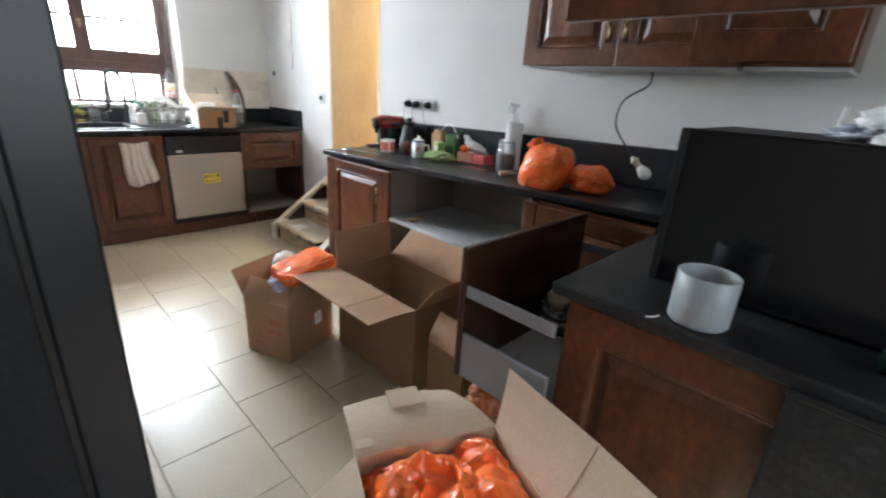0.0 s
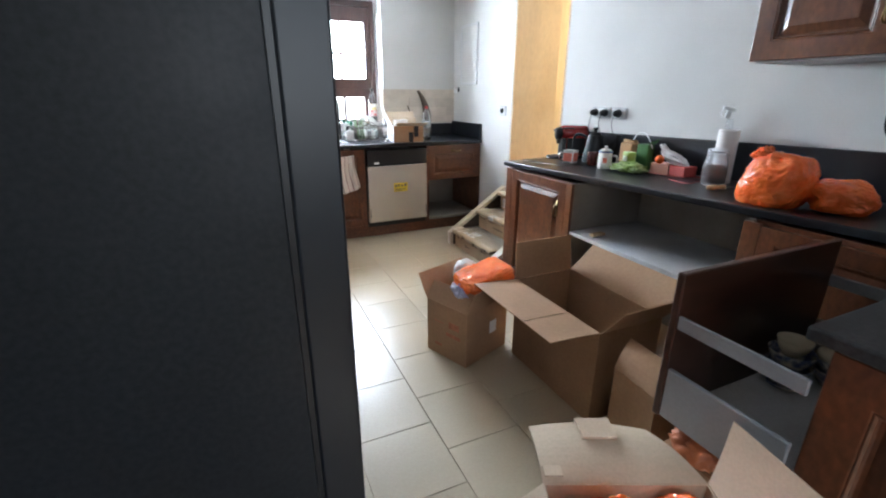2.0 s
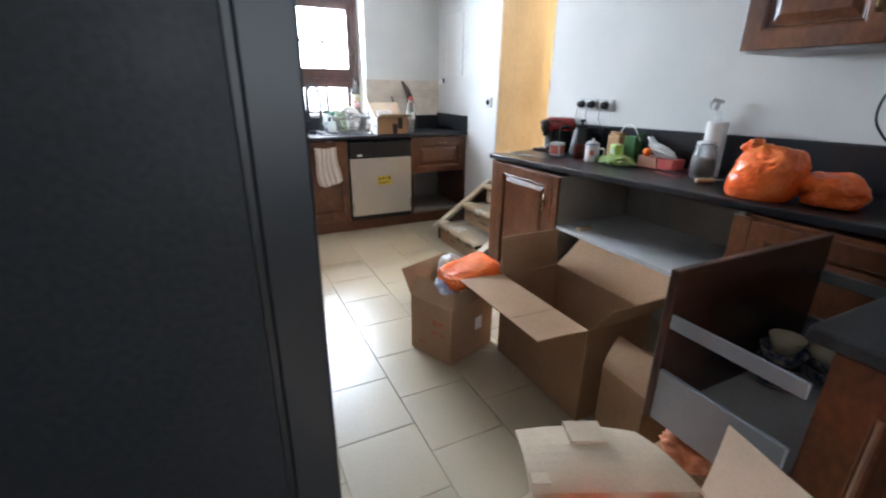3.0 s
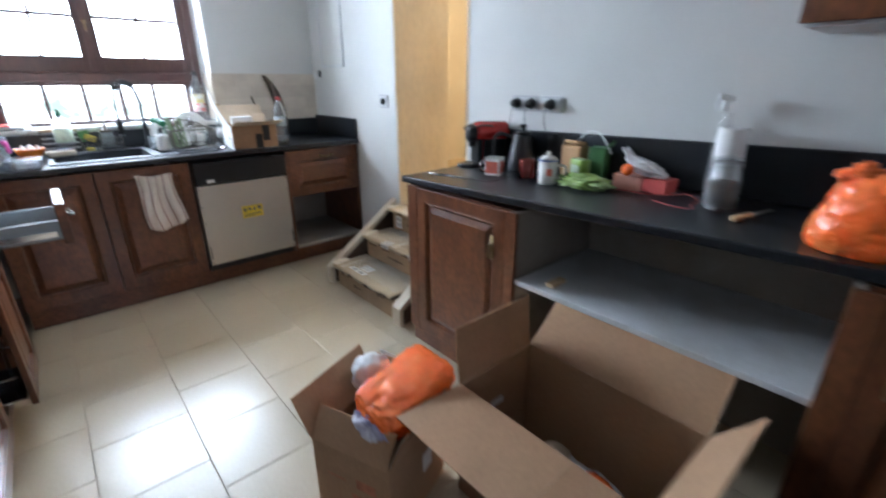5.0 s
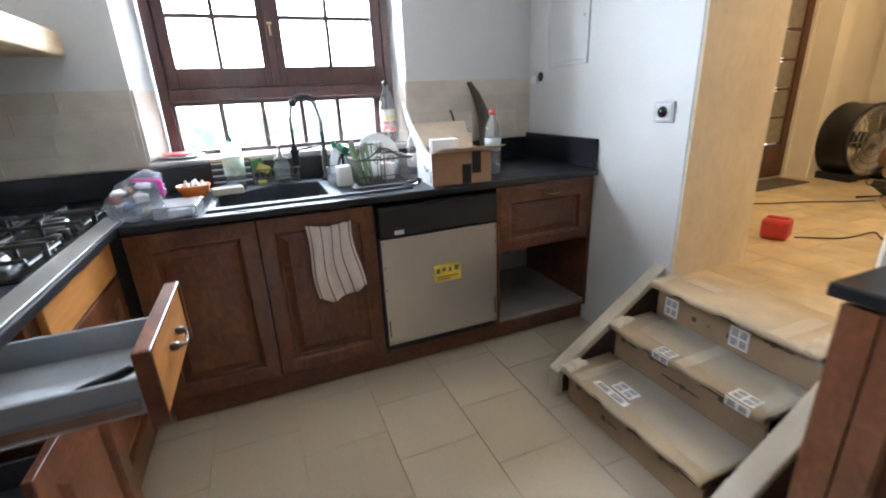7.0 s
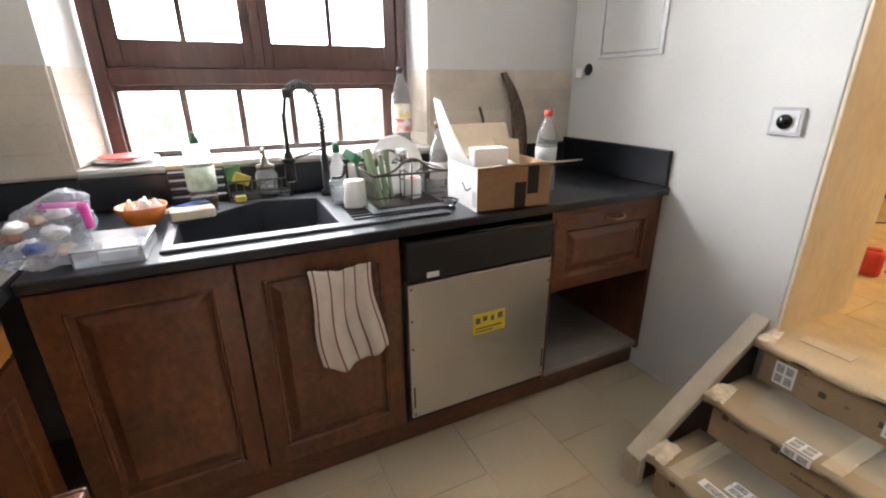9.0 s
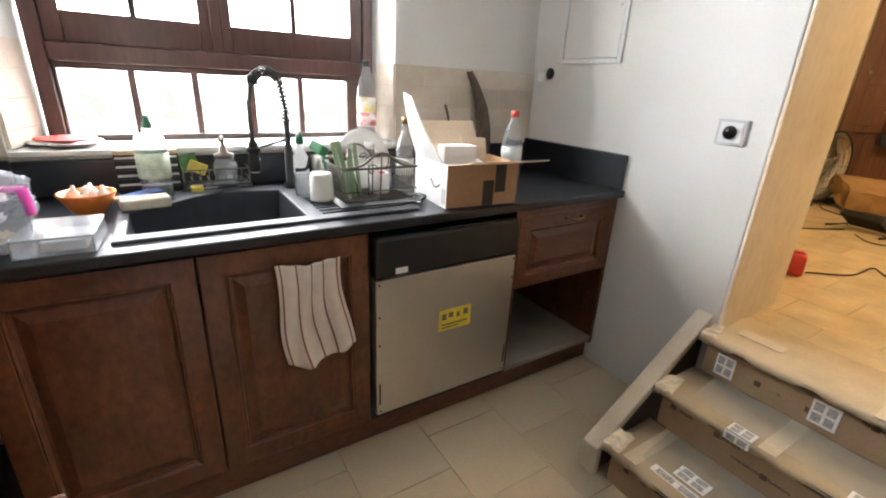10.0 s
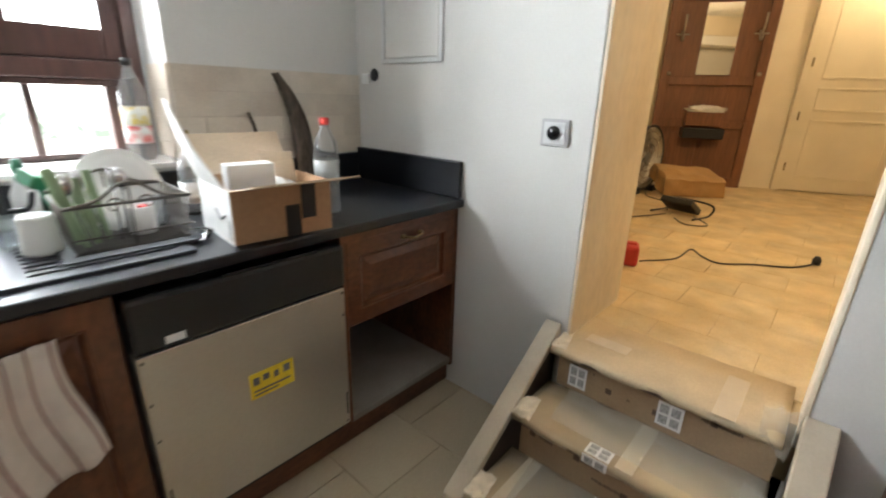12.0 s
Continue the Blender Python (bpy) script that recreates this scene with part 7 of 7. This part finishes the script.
def kettle():
    k = thing("kettle", (2.160, 2.455, z), "black gooseneck kettle with a knob lid", "kettle")
    at = (2.160, 2.455, z)
    part("body", lathe([(0, 0), (0.068, 0), (0.070, 0.02), (0.066, 0.06), (0.045, 0.17), (0.042, 0.18), (0, 0.182)], at), BLACK, k, smooth=True)
    part("lid", lathe([(0, 0.182), (0.040, 0.182), (0.034, 0.194), (0.010, 0.198), (0.010, 0.212), (0.018, 0.218), (0.016, 0.228), (0, 0.23)], at, 22), BLACK_GLOSS, k, smooth=True)
    part("base", lathe([(0, -0.0001), (0.075, -0.0001), (0.075, 0.0), (0, 0.0)], at), BLACK, k)
    part("handle", tube(curve([(2.130, 2.500, z + 0.165), (2.105, 2.545, z + 0.18), (2.090, 2.575, z + 0.155), (2.090, 2.575, z + 0.06)]), 0.009, 8), BLACK, k, smooth=True)
    part("spout", tube(curve([(2.195, 2.405, z + 0.05), (2.225, 2.360, z + 0.07), (2.230, 2.345, z + 0.15), (2.232, 2.325, z + 0.185), (2.236, 2.305, z + 0.18)]), 0.006, 8), BLACK, k, smooth=True)


kettle()


def white_bag_form():
    """A slack film bag that peaks at one end and trails off over the boxes."""
    bm = lump((0, 0, 0), (0.032, 0.078, 0.026), 17, 5, 0.35, 2.2, 0.16, False)
    for v in bm.verts:
        v.co.z += 0.30 * v.co.y + (0.035 if v.co.y > 0.05 else 0.0) * (v.co.y - 0.05) / 0.05
    return moved(bm, pose(2.175, 1.845, z + 0.085))


def worktop_things():
    turned("red_glass_tumbler", ring(0.036, 0, 0.085, 0.003), (2.045, 2.330, z), DARK_GLASS, "dark red glass tumbler on the worktop", "glass")
    turned("spice_tube", [(0, 0), (0.014, 0), (0.015, 0.06), (0.010, 0.065), (0.012, 0.08), (0, 0.081)], (2.080, 2.245, z), RED_LABEL, "small red and yellow spice tube", "tube")
    m = thing("lidded_mug", (2.005, 2.185, z), "white lidded mug with blue rim and print", "mug", turn=-65, world_coords=False)
    part("cup", lathe([(0, 0), (0.036, 0), (0.040, 0.006), (0.040, 0.098), (0, 0.099)]), CERAMIC, m, smooth=True)
    part("rim", lathe([(0, 0.0995), (0.041, 0.0995), (0.041, 0.104), (0, 0.105)]), BLUE, m, "blue rim", smooth=True)
    part("lid", lathe([(0, 0.1055), (0.040, 0.1055), (0.025, 0.118), (0.008, 0.122), (0.010, 0.136), (0, 0.138)]), CERAMIC, m, smooth=True)
    part("handle", tube(curve([(0.038, 0, 0.08), (0.068, 0, 0.078), (0.07, 0, 0.04), (0.038, 0, 0.025)]), 0.006, 8), CERAMIC, m, smooth=True)
    part("print", moved(boxes((-0.012, 0.012, -0.0408, -0.0395, 0.04, 0.07)), pose(0, 0, 0, 0, 0, 20)), RED_LABEL, m, "small red print")
    b = thing("tea_packet", (2.10, 2.09, z), "lime green tea packet standing on the worktop", "packet", turn=-20, world_coords=False)
    part("pack", boxes((-0.025, 0.025, -0.036, 0.036, 0, 0.105)), LIME, b, bevel=0.004)
    part("label", boxes((-0.0262, -0.0252, -0.025, 0.025, 0.03, 0.08)), PALE_LABEL, b, "pale label")
    b = thing("green_packet", (2.185, 2.055, z), "dark green paper packet, torn open", "packet", turn=10, world_coords=False)
    part("pack", boxes((-0.035, 0.035, -0.036, 0.036, 0, 0.150)), LEAF_GREEN, b, bevel=0.006)
    part("torn_edge", sheet((-0.035, -0.037, 0.1505), (0.035, -0.037, 0.1505), (0.045, -0.045, 0.178), (-0.035, -0.042, 0.165), 0.002, 4, 0.006), LEAF_GREEN, b)
    b = thing("kraft_bag", (2.19, 2.175, z), "brown kraft coffee bag, rolled shut", "bag", turn=-8, world_coords=False)
    part("bag", boxes((-0.035, 0.035, -0.055, 0.055, 0, 0.15)), KRAFT, b, bevel=0.012)
    part("rolled_top", tube([(-0.005, -0.055, 0.158), (-0.005, 0.055, 0.158)], 0.010, 8), KRAFT, b, smooth=True)
    tagged(part("white_hose", tube(curve([(2.20, 2.17, 1.065), (2.19, 2.13, 1.105), (2.18, 2.07, 1.11), (2.17, 2.02, 1.07), (2.17, 1.995, 1.03)]), 0.0032, 8), WHITE_PLASTIC, None, smooth=True), "bent white plastic tie over the packets", "tie")
    tagged(part("snack_bag", lump((2.04, 2.03, z + 0.021), (0.05, 0.08, 0.024), 14, 5, 0.5, 3.5, 0.34), LIME, None, smooth=True), "crumpled lime green snack bag lying flat", "bag")
    b = thing("pink_box", (2.16, 1.89, z), "small pale red cardboard box", "box", turn=6, world_coords=False)
    part("carton", boxes((-0.045, 0.045, -0.055, 0.055, 0, 0.058)), PINKBOX, b, bevel=0.002)
    tagged(part("plastic_bag", white_bag_form(), WHITE_BAG, None, smooth=True), "crumpled white plastic bag on the boxes", "bag")
    tagged(part("orange_fruit", lump((2.11, 1.885, z + 0.082), (0.024, 0.024, 0.024), 3, 3, 0.03, 2, 0.0, False), ORANGE, None, smooth=True), "small orange item in the plastic bag", "fruit")
    tagged(part("red_box", moved(boxes((-0.045, 0.045, -0.05, 0.05, 0, 0.055)), pose(2.165, 1.775, z, 0, 0, -4)), RED_PRINTED, None, bevel=0.003), "red cardboard box lying on the worktop", "box")
    tagged(part("red_rope", tube(curve([(2.05, 1.95, CT + 0.006), (2.07, 1.87, CT + 0.006), (2.08, 1.78, CT + 0.006), (2.11, 1.70, CT + 0.012), (2.14, 1.655, CT + 0.016), (2.11, 1.615, CT + 0.006), (2.04, 1.605, CT + 0.006), (1.985, 1.585, CT + 0.006), (1.975, 1.64, CT + 0.006), (2.00, 1.72, CT + 0.006)]), 0.0024, 6), RED_DULL, None, smooth=True), "thin red rope lying loose on the worktop", "rope")
    at = (2.066, 1.530, z)
    j = thing("glass_jar", at, "wide clear glass jar half full of dark beans", "jar")
    part("glass", lathe([(0, 0), (0.048, 0.001), (0.052, 0.010), (0.053, 0.060), (0.051, 0.105), (0.046, 0.128), (0.042, 0.134), (0.045, 0.138), (0.046, 0.150), (0.042, 0.154), (0.039, 0.150), (0.039, 0.136), (0.043, 0.126), (0.049, 0.10), (0.050, 0.012), (0, 0.007)], at, 32), CLEAR, j, smooth=True)
    part("beans", lathe([(0, 0.008), (0.0485, 0.013), (0.0485, 0.078), (0.036, 0.092), (0.016, 0.086), (0, 0.090)], at, 32), COFFEE, j, smooth=True)
    part("glass_lid", lathe([(0, 0.1545), (0.043, 0.1545), (0.045, 0.160), (0.043, 0.168), (0.020, 0.172), (0.012, 0.176), (0, 0.176)], at, 28), CLEAR, j, "domed glass lid", smooth=True)
    part("wire_clip", tube([(at[0] + 0.0465 * math.cos(k * math.pi / 10), at[1] + 0.0465 * math.sin(k * math.pi / 10), z + 0.144) for k in range(20)], 0.0014, 5, closed=True), CHROME, j, "steel clip wire", smooth=True)
    r = thing("paper_towel_roll", (2.164, 1.562, z), "white paper towel roll standing upright", "paper roll")
    part("roll", lathe([(0.018, 0), (0.045, 0), (0.046, 0.004), (0.046, 0.249), (0.043, 0.253), (0.018, 0.253), (0.018, 0)], (2.164, 1.562, z)), PAPER, r, smooth=True)
    s = thing("trigger_spray", (2.228, 1.612, z), "clear spray bottle with a pale trigger head", "bottle")
    at = (2.228, 1.612, z)
    part("bottle", lathe([(0, 0), (0.028, 0), (0.030, 0.01), (0.030, 0.20), (0.014, 0.285), (0.013, 0.30), (0, 0.30)], at), CLEAR, s, smooth=True)
    bm = moved(boxes((-0.009, 0.009, -0.022, 0.034, 0.0, 0.018), (-0.008, 0.008, -0.010, 0.012, -0.036, 0.0)), pose(2.218, 1.617, z + 0.338, 12, 0, 50))
    tube(curve([(2.196, 1.635, z + 0.345), (2.190, 1.641, z + 0.325), (2.196, 1.633, z + 0.305)]), 0.005, 6, bm=bm)
    part("trigger_head", bm, WHITE_PLASTIC, s, "pale trigger head", bevel=0.004)
    k = thing("paring_knife", (1.960, 1.425, z), "small knife with a pale wooden handle", "knife", turn=-12, world_coords=False)
    part("handle", moved(lathe([(0, 0), (0.010, 0.004), (0.012, 0.03), (0.009, 0.06), (0.012, 0.09), (0, 0.098)], (0, 0, 0), 14), pose(-0.06, 0, 0.012, 0, 90, 0)), RAW_WOOD, k, smooth=True)
    part("blade", boxes((0.038, 0.16, -0.009, 0.009, 0.010, 0.012)), STEEL, k)
    o = thing("orange_bag", (1.790, 1.130, z), "large shiny orange plastic bag, knotted, on the worktop", "bag")
    bm = bmesh.new()
    bmesh.ops.create_icosphere(bm, subdivisions=6, radius=1.0)
    for v in bm.verts:    # blunt-cornered bulk that spreads at the foot, its creases running to the knot
        u = v.co.normalized()
        r = (abs(u.x) ** 3.2 + abs(u.y) ** 3.2 + abs(u.z) ** 3.2) ** (-1 / 3.2)
        ang = math.atan2(u.x, u.y - 0.25)
        k = 1 + 0.10 * noise.noise(u * 1.3 + Vector((4.2, 1.1, 7.0))) + 0.022 * max(0.0, u.z) * math.sin(9 * ang + 3 * noise.noise(u * 2.0)) + 0.022 * (1 - 2.2 * abs(noise.noise(u * 2.6 + Vector((1, 9, 3))))) + 0.030 * (1 - 2 * abs(noise.noise(u * 6.0))) + 0.013 * (1 - 2 * abs(noise.noise(u * 14.0)))
        p = u * (r ** 0.85) * k
        low = max(0.0, 0.4 - p.z)
        v.co = Vector((p.x * 0.090, p.y * 0.112 + 0.030 * low, max(p.z, -0.80) * 0.102 + 0.0815))
        if p.z > 0:    # the gathered mouth rises to one side
            near_mouth = math.exp(-((v.co.y - 0.060) ** 2 + (v.co.x + 0.015) ** 2) / 0.0050)
            v.co.z += p.z * (0.022 * near_mouth - 0.16 * v.co.y)
    part("bag", moved(bm, pose(1.842, 1.118, z)), ORANGE, o, smooth=True)
    bm = lump((0, 0, 0), (0.024, 0.020, 0.018), 25, 5, 0.6, 2.4, 0.25, False)
    lump((0.010, 0.022, -0.012), (0.022, 0.024, 0.012), 26, 5, 0.6, 2.4, 0.25, False, bm=bm)
    part("knot", moved(bm, pose(1.822, 1.178, z + 0.194)), ORANGE, o, smooth=True)
    bm = lump((0, 0, 0.052), (0.075, 0.105, 0.068), 27, 6, 0.25, 1.5, 0.05)
    for v in bm.verts:
        v.co.z *= 1 - 0.9 * max(0.0, -v.co.y - 0.02)
    tagged(part("orange_bag", moved(bm, pose(1.920, 0.950, z)), ORANGE, None, smooth=True), "smaller orange plastic bag on the worktop", "bag")


def climb():
    """Sets what stands on the long worktop at the height that it has there."""
    names = "orange_bag paring_knife trigger_spray paper_towel_roll glass_jar red_rope red_box orange_fruit plastic_bag pink_box snack_bag white_hose kraft_bag green_packet tea_packet lidded_mug spice_tube red_glass_tumbler kettle square_tin slate_mat".split()
    for ob in list(bpy.data.objects):
        if ob.parent is None and ob.name.split(".")[0] in names:
            if ob.type == "MESH":
                xs = [sum(p[k] for p in ob.bound_box) / 8 for k in range(3)]
                at = ob.matrix_world @ Vector(xs)
            else:
                at = ob.matrix_world.translation
            if at.x > 1.72 and 0.6 < at.y < 2.72 and at.z > 0.85:
                ob.matrix_world = pose(0, 0, rise(at.y)) @ ob.matrix_world



WHITE_BAG = material("white_bag_film", (0.74, 0.74, 0.73), 0.35, transmission=0.15, vary=0.08, scale=15, bump=0.5, bump_scale=40)
RED_DULL = material("dull_red_rope", (0.36, 0.06, 0.05), 0.7, vary=0.2, scale=40)
PINKBOX = material("pale_red_card", (0.58, 0.30, 0.22), 0.7, vary=0.1)
RED_PRINTED = material("red_card", (0.42, 0.06, 0.05), 0.6, vary=0.15, scale=20)
worktop_things()
climb()


# ---- peninsula things ----
turned("green_jar", [(0, 0), (0.036, 0.001), (0.040, 0.010), (0.040, 0.050), (0.028, 0.078), (0.022, 0.092), (0.024, 0.100), (0, 0.101)], (1.150, -0.090, z), material("dark_green_glass", (0.010, 0.055, 0.030), 0.1, vary=0.1, coat=0.6), "small dark green glass jar on the peninsula", "jar")
cup("large_white_mug", (1.073, 0.235, z), 0.060, 0.112, GREY_CERAMIC, "large plain grey-white mug on the peninsula", 95, False, 0.005)
tagged(part("mug_string", tube(curve([(1.005, 0.292, z + 0.012), (1.0, 0.302, z + 0.006), (0.998, 0.315, z + 0.002)]), 0.002, 5), WHITE_PLASTIC, None), "short white string beside the mug", "string")


BLUE_PRINT = material("blue_striped_film", (0.60, 0.62, 0.66), 0.4, second=(0.07, 0.12, 0.24), second_scale=22, second_amount=0.9)


def drawer_crockery():
    base = 0.508

    def bowl(x, y, zz, r, h, mat=NAVY):
        turned("patterned_bowl", [(0, 0), (r * 0.5, 0), (r * 0.55, 0.005), (r * 0.85, h * 0.5), (r, h), (r * 0.96, h), (r * 0.8, h * 0.5), (r * 0.5, 0.01), (0, 0.008)], (x, y, zz), mat, "cream bowl with navy pattern stacked in the drawer", "bowl")

    sx, sy = 1.422, 0.742
    turned("patterned_plate", [(0, 0), (0.048, 0), (0.063, 0.012), (0.061, 0.015), (0.048, 0.005), (0, 0.005)], (sx, sy, base), NAVY, "navy patterned plate at the stack's bottom", "plate")
    bowl(sx, sy, base + 0.016, 0.062, 0.055)
    bowl(sx, sy, base + 0.058, 0.061, 0.055)
    bowl(sx, sy, base + 0.100, 0.046, 0.050, CREAM)
    sx, sy = 1.532, 0.668
    bowl(sx, sy, base + 0.002, 0.062, 0.060)
    bowl(sx, sy, base + 0.042, 0.061, 0.055)
    turned("bowl_lid", [(0, 0), (0.062, 0), (0.052, 0.016), (0.014, 0.024), (0.016, 0.038), (0, 0.040)], (sx, sy, base + 0.098), CREAM, "cream lid with a knob on the bowl", "lid")
    turned("blue_pot", ring(0.058, 0, 0.11, 0.004), (1.596, 0.575, base), material("blue_enamel", (0.06, 0.09, 0.15), 0.3, vary=0.15), "dark blue enamel pot in the drawer", "pot")
    b = thing("blue_white_bag", (1.45, 0.02, 1.286), "white and blue plastic bag on the oven", "bag")
    part("bag", lump((1.46, -0.02, 1.318), (0.11, 0.11, 0.060), 37, 5, 0.4, 2.5, 0.2), PAPER, b, smooth=True)
    part("blue_edge", lump((1.41, 0.06, 1.298), (0.045, 0.07, 0.016), 38, 5, 0.5, 3, 0.25), BLUE_PRINT, b, "blue-striped bag edge", smooth=True)
    tagged(part("white_rod", tube([(1.55, 0.15, 1.287), (1.555, 0.145, 1.355)], 0.006, 8), WHITE_PLASTIC, None), "short white plastic rod on the oven", "rod")


drawer_crockery()


# ---- outside ----
def distance():
    """A bright, plain backdrop of sky and far greenery outside the window."""
    m = bpy.data.materials.new("bright_distance")
    m.use_nodes = True
    n, l = m.node_tree.nodes, m.node_tree.links
    n.remove(n["Principled BSDF"])
    e = n.new("ShaderNodeEmission")
    e.inputs["Strength"].default_value = 7.0
    geo, sep, rng = n.new("ShaderNodeNewGeometry"), n.new("ShaderNodeSeparateXYZ"), n.new("ShaderNodeMapRange")
    l.new(geo.outputs["Position"], sep.inputs["Vector"])
    for k, v in (("From Min", 0.4), ("From Max", 3.0), ("To Min", 0.88), ("To Max", 0.30)):
        rng.inputs[k].default_value = v
    l.new(sep.outputs["Z"], rng.inputs["Value"])
    t = n.new("ShaderNodeTexNoise")
    t.inputs["Scale"].default_value, t.inputs["Detail"].default_value = 1.3, 8.0
    l.new(geo.outputs["Position"], t.inputs["Vector"])
    less = n.new("ShaderNodeMath")
    less.operation, less.use_clamp = "SUBTRACT", True
    l.new(rng.outputs["Result"], less.inputs[0])
    l.new(t.outputs["Fac"], less.inputs[1])
    more = n.new("ShaderNodeMath")
    more.operation, more.use_clamp = "MULTIPLY", True
    more.inputs[1].default_value = 2.2
    l.new(less.outputs["Value"], more.inputs[0])
    mix = n.new("ShaderNodeMix")
    mix.data_type = "RGBA"
    mix.inputs["A"].default_value, mix.inputs["B"].default_value = (1.0, 1.0, 1.0, 1), (0.085, 0.11, 0.085, 1)
    l.new(more.outputs["Value"], mix.inputs["Factor"])
    l.new(mix.outputs["Result"], e.inputs["Color"])
    l.new(e.outputs["Emission"], n["Material Output"].inputs["Surface"])
    structure("backdrop", boxes((-45, 45, 24, 24.1, -0.5, 28)), m, "bright hazy sky and far greenery outside the window")


distance()


# ---- tiles ----
def shared_piece(name, me, at, parent):
    ob = new(name, me)
    ob.parent = parent
    ob.location = at
    return ob


def tile_mesh(name, sx, sy, sz, mat, bev=0.003):
    """A tile in the x-y plane with chamfered top edges, its top at z = 0."""
    me = bpy.data.meshes.new(name)
    a = [(-sx / 2, -sy / 2), (sx / 2, -sy / 2), (sx / 2, sy / 2), (-sx / 2, sy / 2)]
    v = [(x, y, -sz) for x, y in a] + [(x, y, -bev * 0.5) for x, y in a] + [(x - math.copysign(bev, x), y - math.copysign(bev, y), 0) for x, y in a]
    f = [(3, 2, 1, 0), (8, 9, 10, 11)] + [(k + o, (k + 1) % 4 + o, (k + 1) % 4 + o + 4, k + o + 4) for o in (0, 4) for k in range(4)]
    me.from_pydata(v, [], f)
    me.materials.append(mat)
    return me


def lay(name, parent, mat, xs, ys, px, py, top, offsets, gap=0.0024):
    """Rows of tiles in running bond; tiles at the borders are cut."""
    cache = {}
    rnd = random.Random(5)
    x = xs[0]
    col = 0
    while x < xs[1] - 0.01:
        y = ys[0] - py + (offsets[col % 2] - ys[0]) % py
        while y < ys[1]:
            a, b, c, d = max(x, xs[0]), min(x + px, xs[1]), max(y, ys[0]), min(y + py, ys[1])
            if d - c > 0.02 and b - a > 0.02:
                key = (round(b - a, 3), round(d - c, 3))
                if key not in cache:
                    cache[key] = tile_mesh(name, b - a - gap, d - c - gap, 0.0055, mat, 0.0016)
                ob = shared_piece(name, cache[key], ((a + b) / 2, (c + d) / 2, top), parent)
                ob.rotation_euler = (radians(rnd.uniform(-0.06, 0.06)), radians(rnd.uniform(-0.06, 0.06)), 0)
            y += py
        x += px
        col += 1


lay("tile", floor_base, TILE, (0.265 - 3 * 0.3325, EX), (SY, NY), 0.3325, 0.342, 0.0, (1.40, 1.57))
lay("tile", bpy.data.objects["hall_floor"], HALL_TILE, (2.42, 7.6), (1.6, 4.9), 0.245, 0.345, HF, (0.0, 0.172))


def splash_tiles():
    """Stone-look tiles above the upstand, on the wall and in the window's recess."""
    rows = [(1.034, 1.112), (1.112, 1.204), (1.204, 1.296), (1.296, 1.384)]
    structure("tile_bed_east", boxes((WX1 + 0.001, EX - 0.001, NY - 0.004, NY + 0.001, 1.032, 1.384)), TILE_JOINT, "tile joints beside the window", category="wall")
    structure("tile_bed_west", boxes((WX + 0.001, WXL - 0.001, NY - 0.004, NY + 0.001, 1.027, 1.384)), TILE_JOINT, "tile joints beside the window", category="wall")
    cache = {}
    for x0, x1, bed in ((WX1, EX, "tile_bed_east"), (WX, WXL, "tile_bed_west")):
        for r, (z0, z1) in enumerate(rows):
            x = x0 - (0.11, 0.21, 0.03, 0.16)[r]
            while x < x1:
                a, b = max(x, x0), min(x + 0.31, x1)
                if b - a > 0.02:
                    key = (round(b - a, 3), round(z1 - z0, 3))
                    if key not in cache:
                        cache[key] = tile_mesh("wall_tile", b - a - 0.0016, z1 - z0 - 0.0016, 0.006, SPLASH_TILE, 0.001)
                    ob = shared_piece("wall_tile", cache[key], ((a + b) / 2, NY - 0.0095, (z0 + z1) / 2), bpy.data.objects[bed])
                    ob.rotation_euler = (radians(90), 0, 0)
                x += 0.31
    heights = ((1.056, 1.112), (1.112, 1.204), (1.204, 1.296), (1.296, 1.384))
    east = structure("tile_recess_east", boxes((WX1 - 0.003, WX1 + 0.001, NY - 0.001, 5.068, 1.055, 1.384)), TILE_JOINT, "tile joints in the window recess", category="wall")
    splay = pose(WXL, NY, 0, 0, 0, -15.6)
    west = structure("tile_recess_west", moved(boxes((-0.001, 0.003, 0.004, 0.212, 1.055, 1.384)), splay), TILE_JOINT, "tile joints in the window recess", category="wall")
    for bed, turn in ((east, -90), (west, 74.4)):
        for z0, z1 in heights:
            me = tile_mesh("wall_tile", 0.198, z1 - z0 - 0.0016, 0.006, SPLASH_TILE, 0.001)
            at = Vector((WX1 - 0.008, NY + 0.1, (z0 + z1) / 2)) if bed is east else splay @ Vector((0.008, 0.108, (z0 + z1) / 2))
            ob = shared_piece("wall_tile", me, at, bed)
            ob.rotation_euler = (radians(90), 0, radians(turn))


splash_tiles()
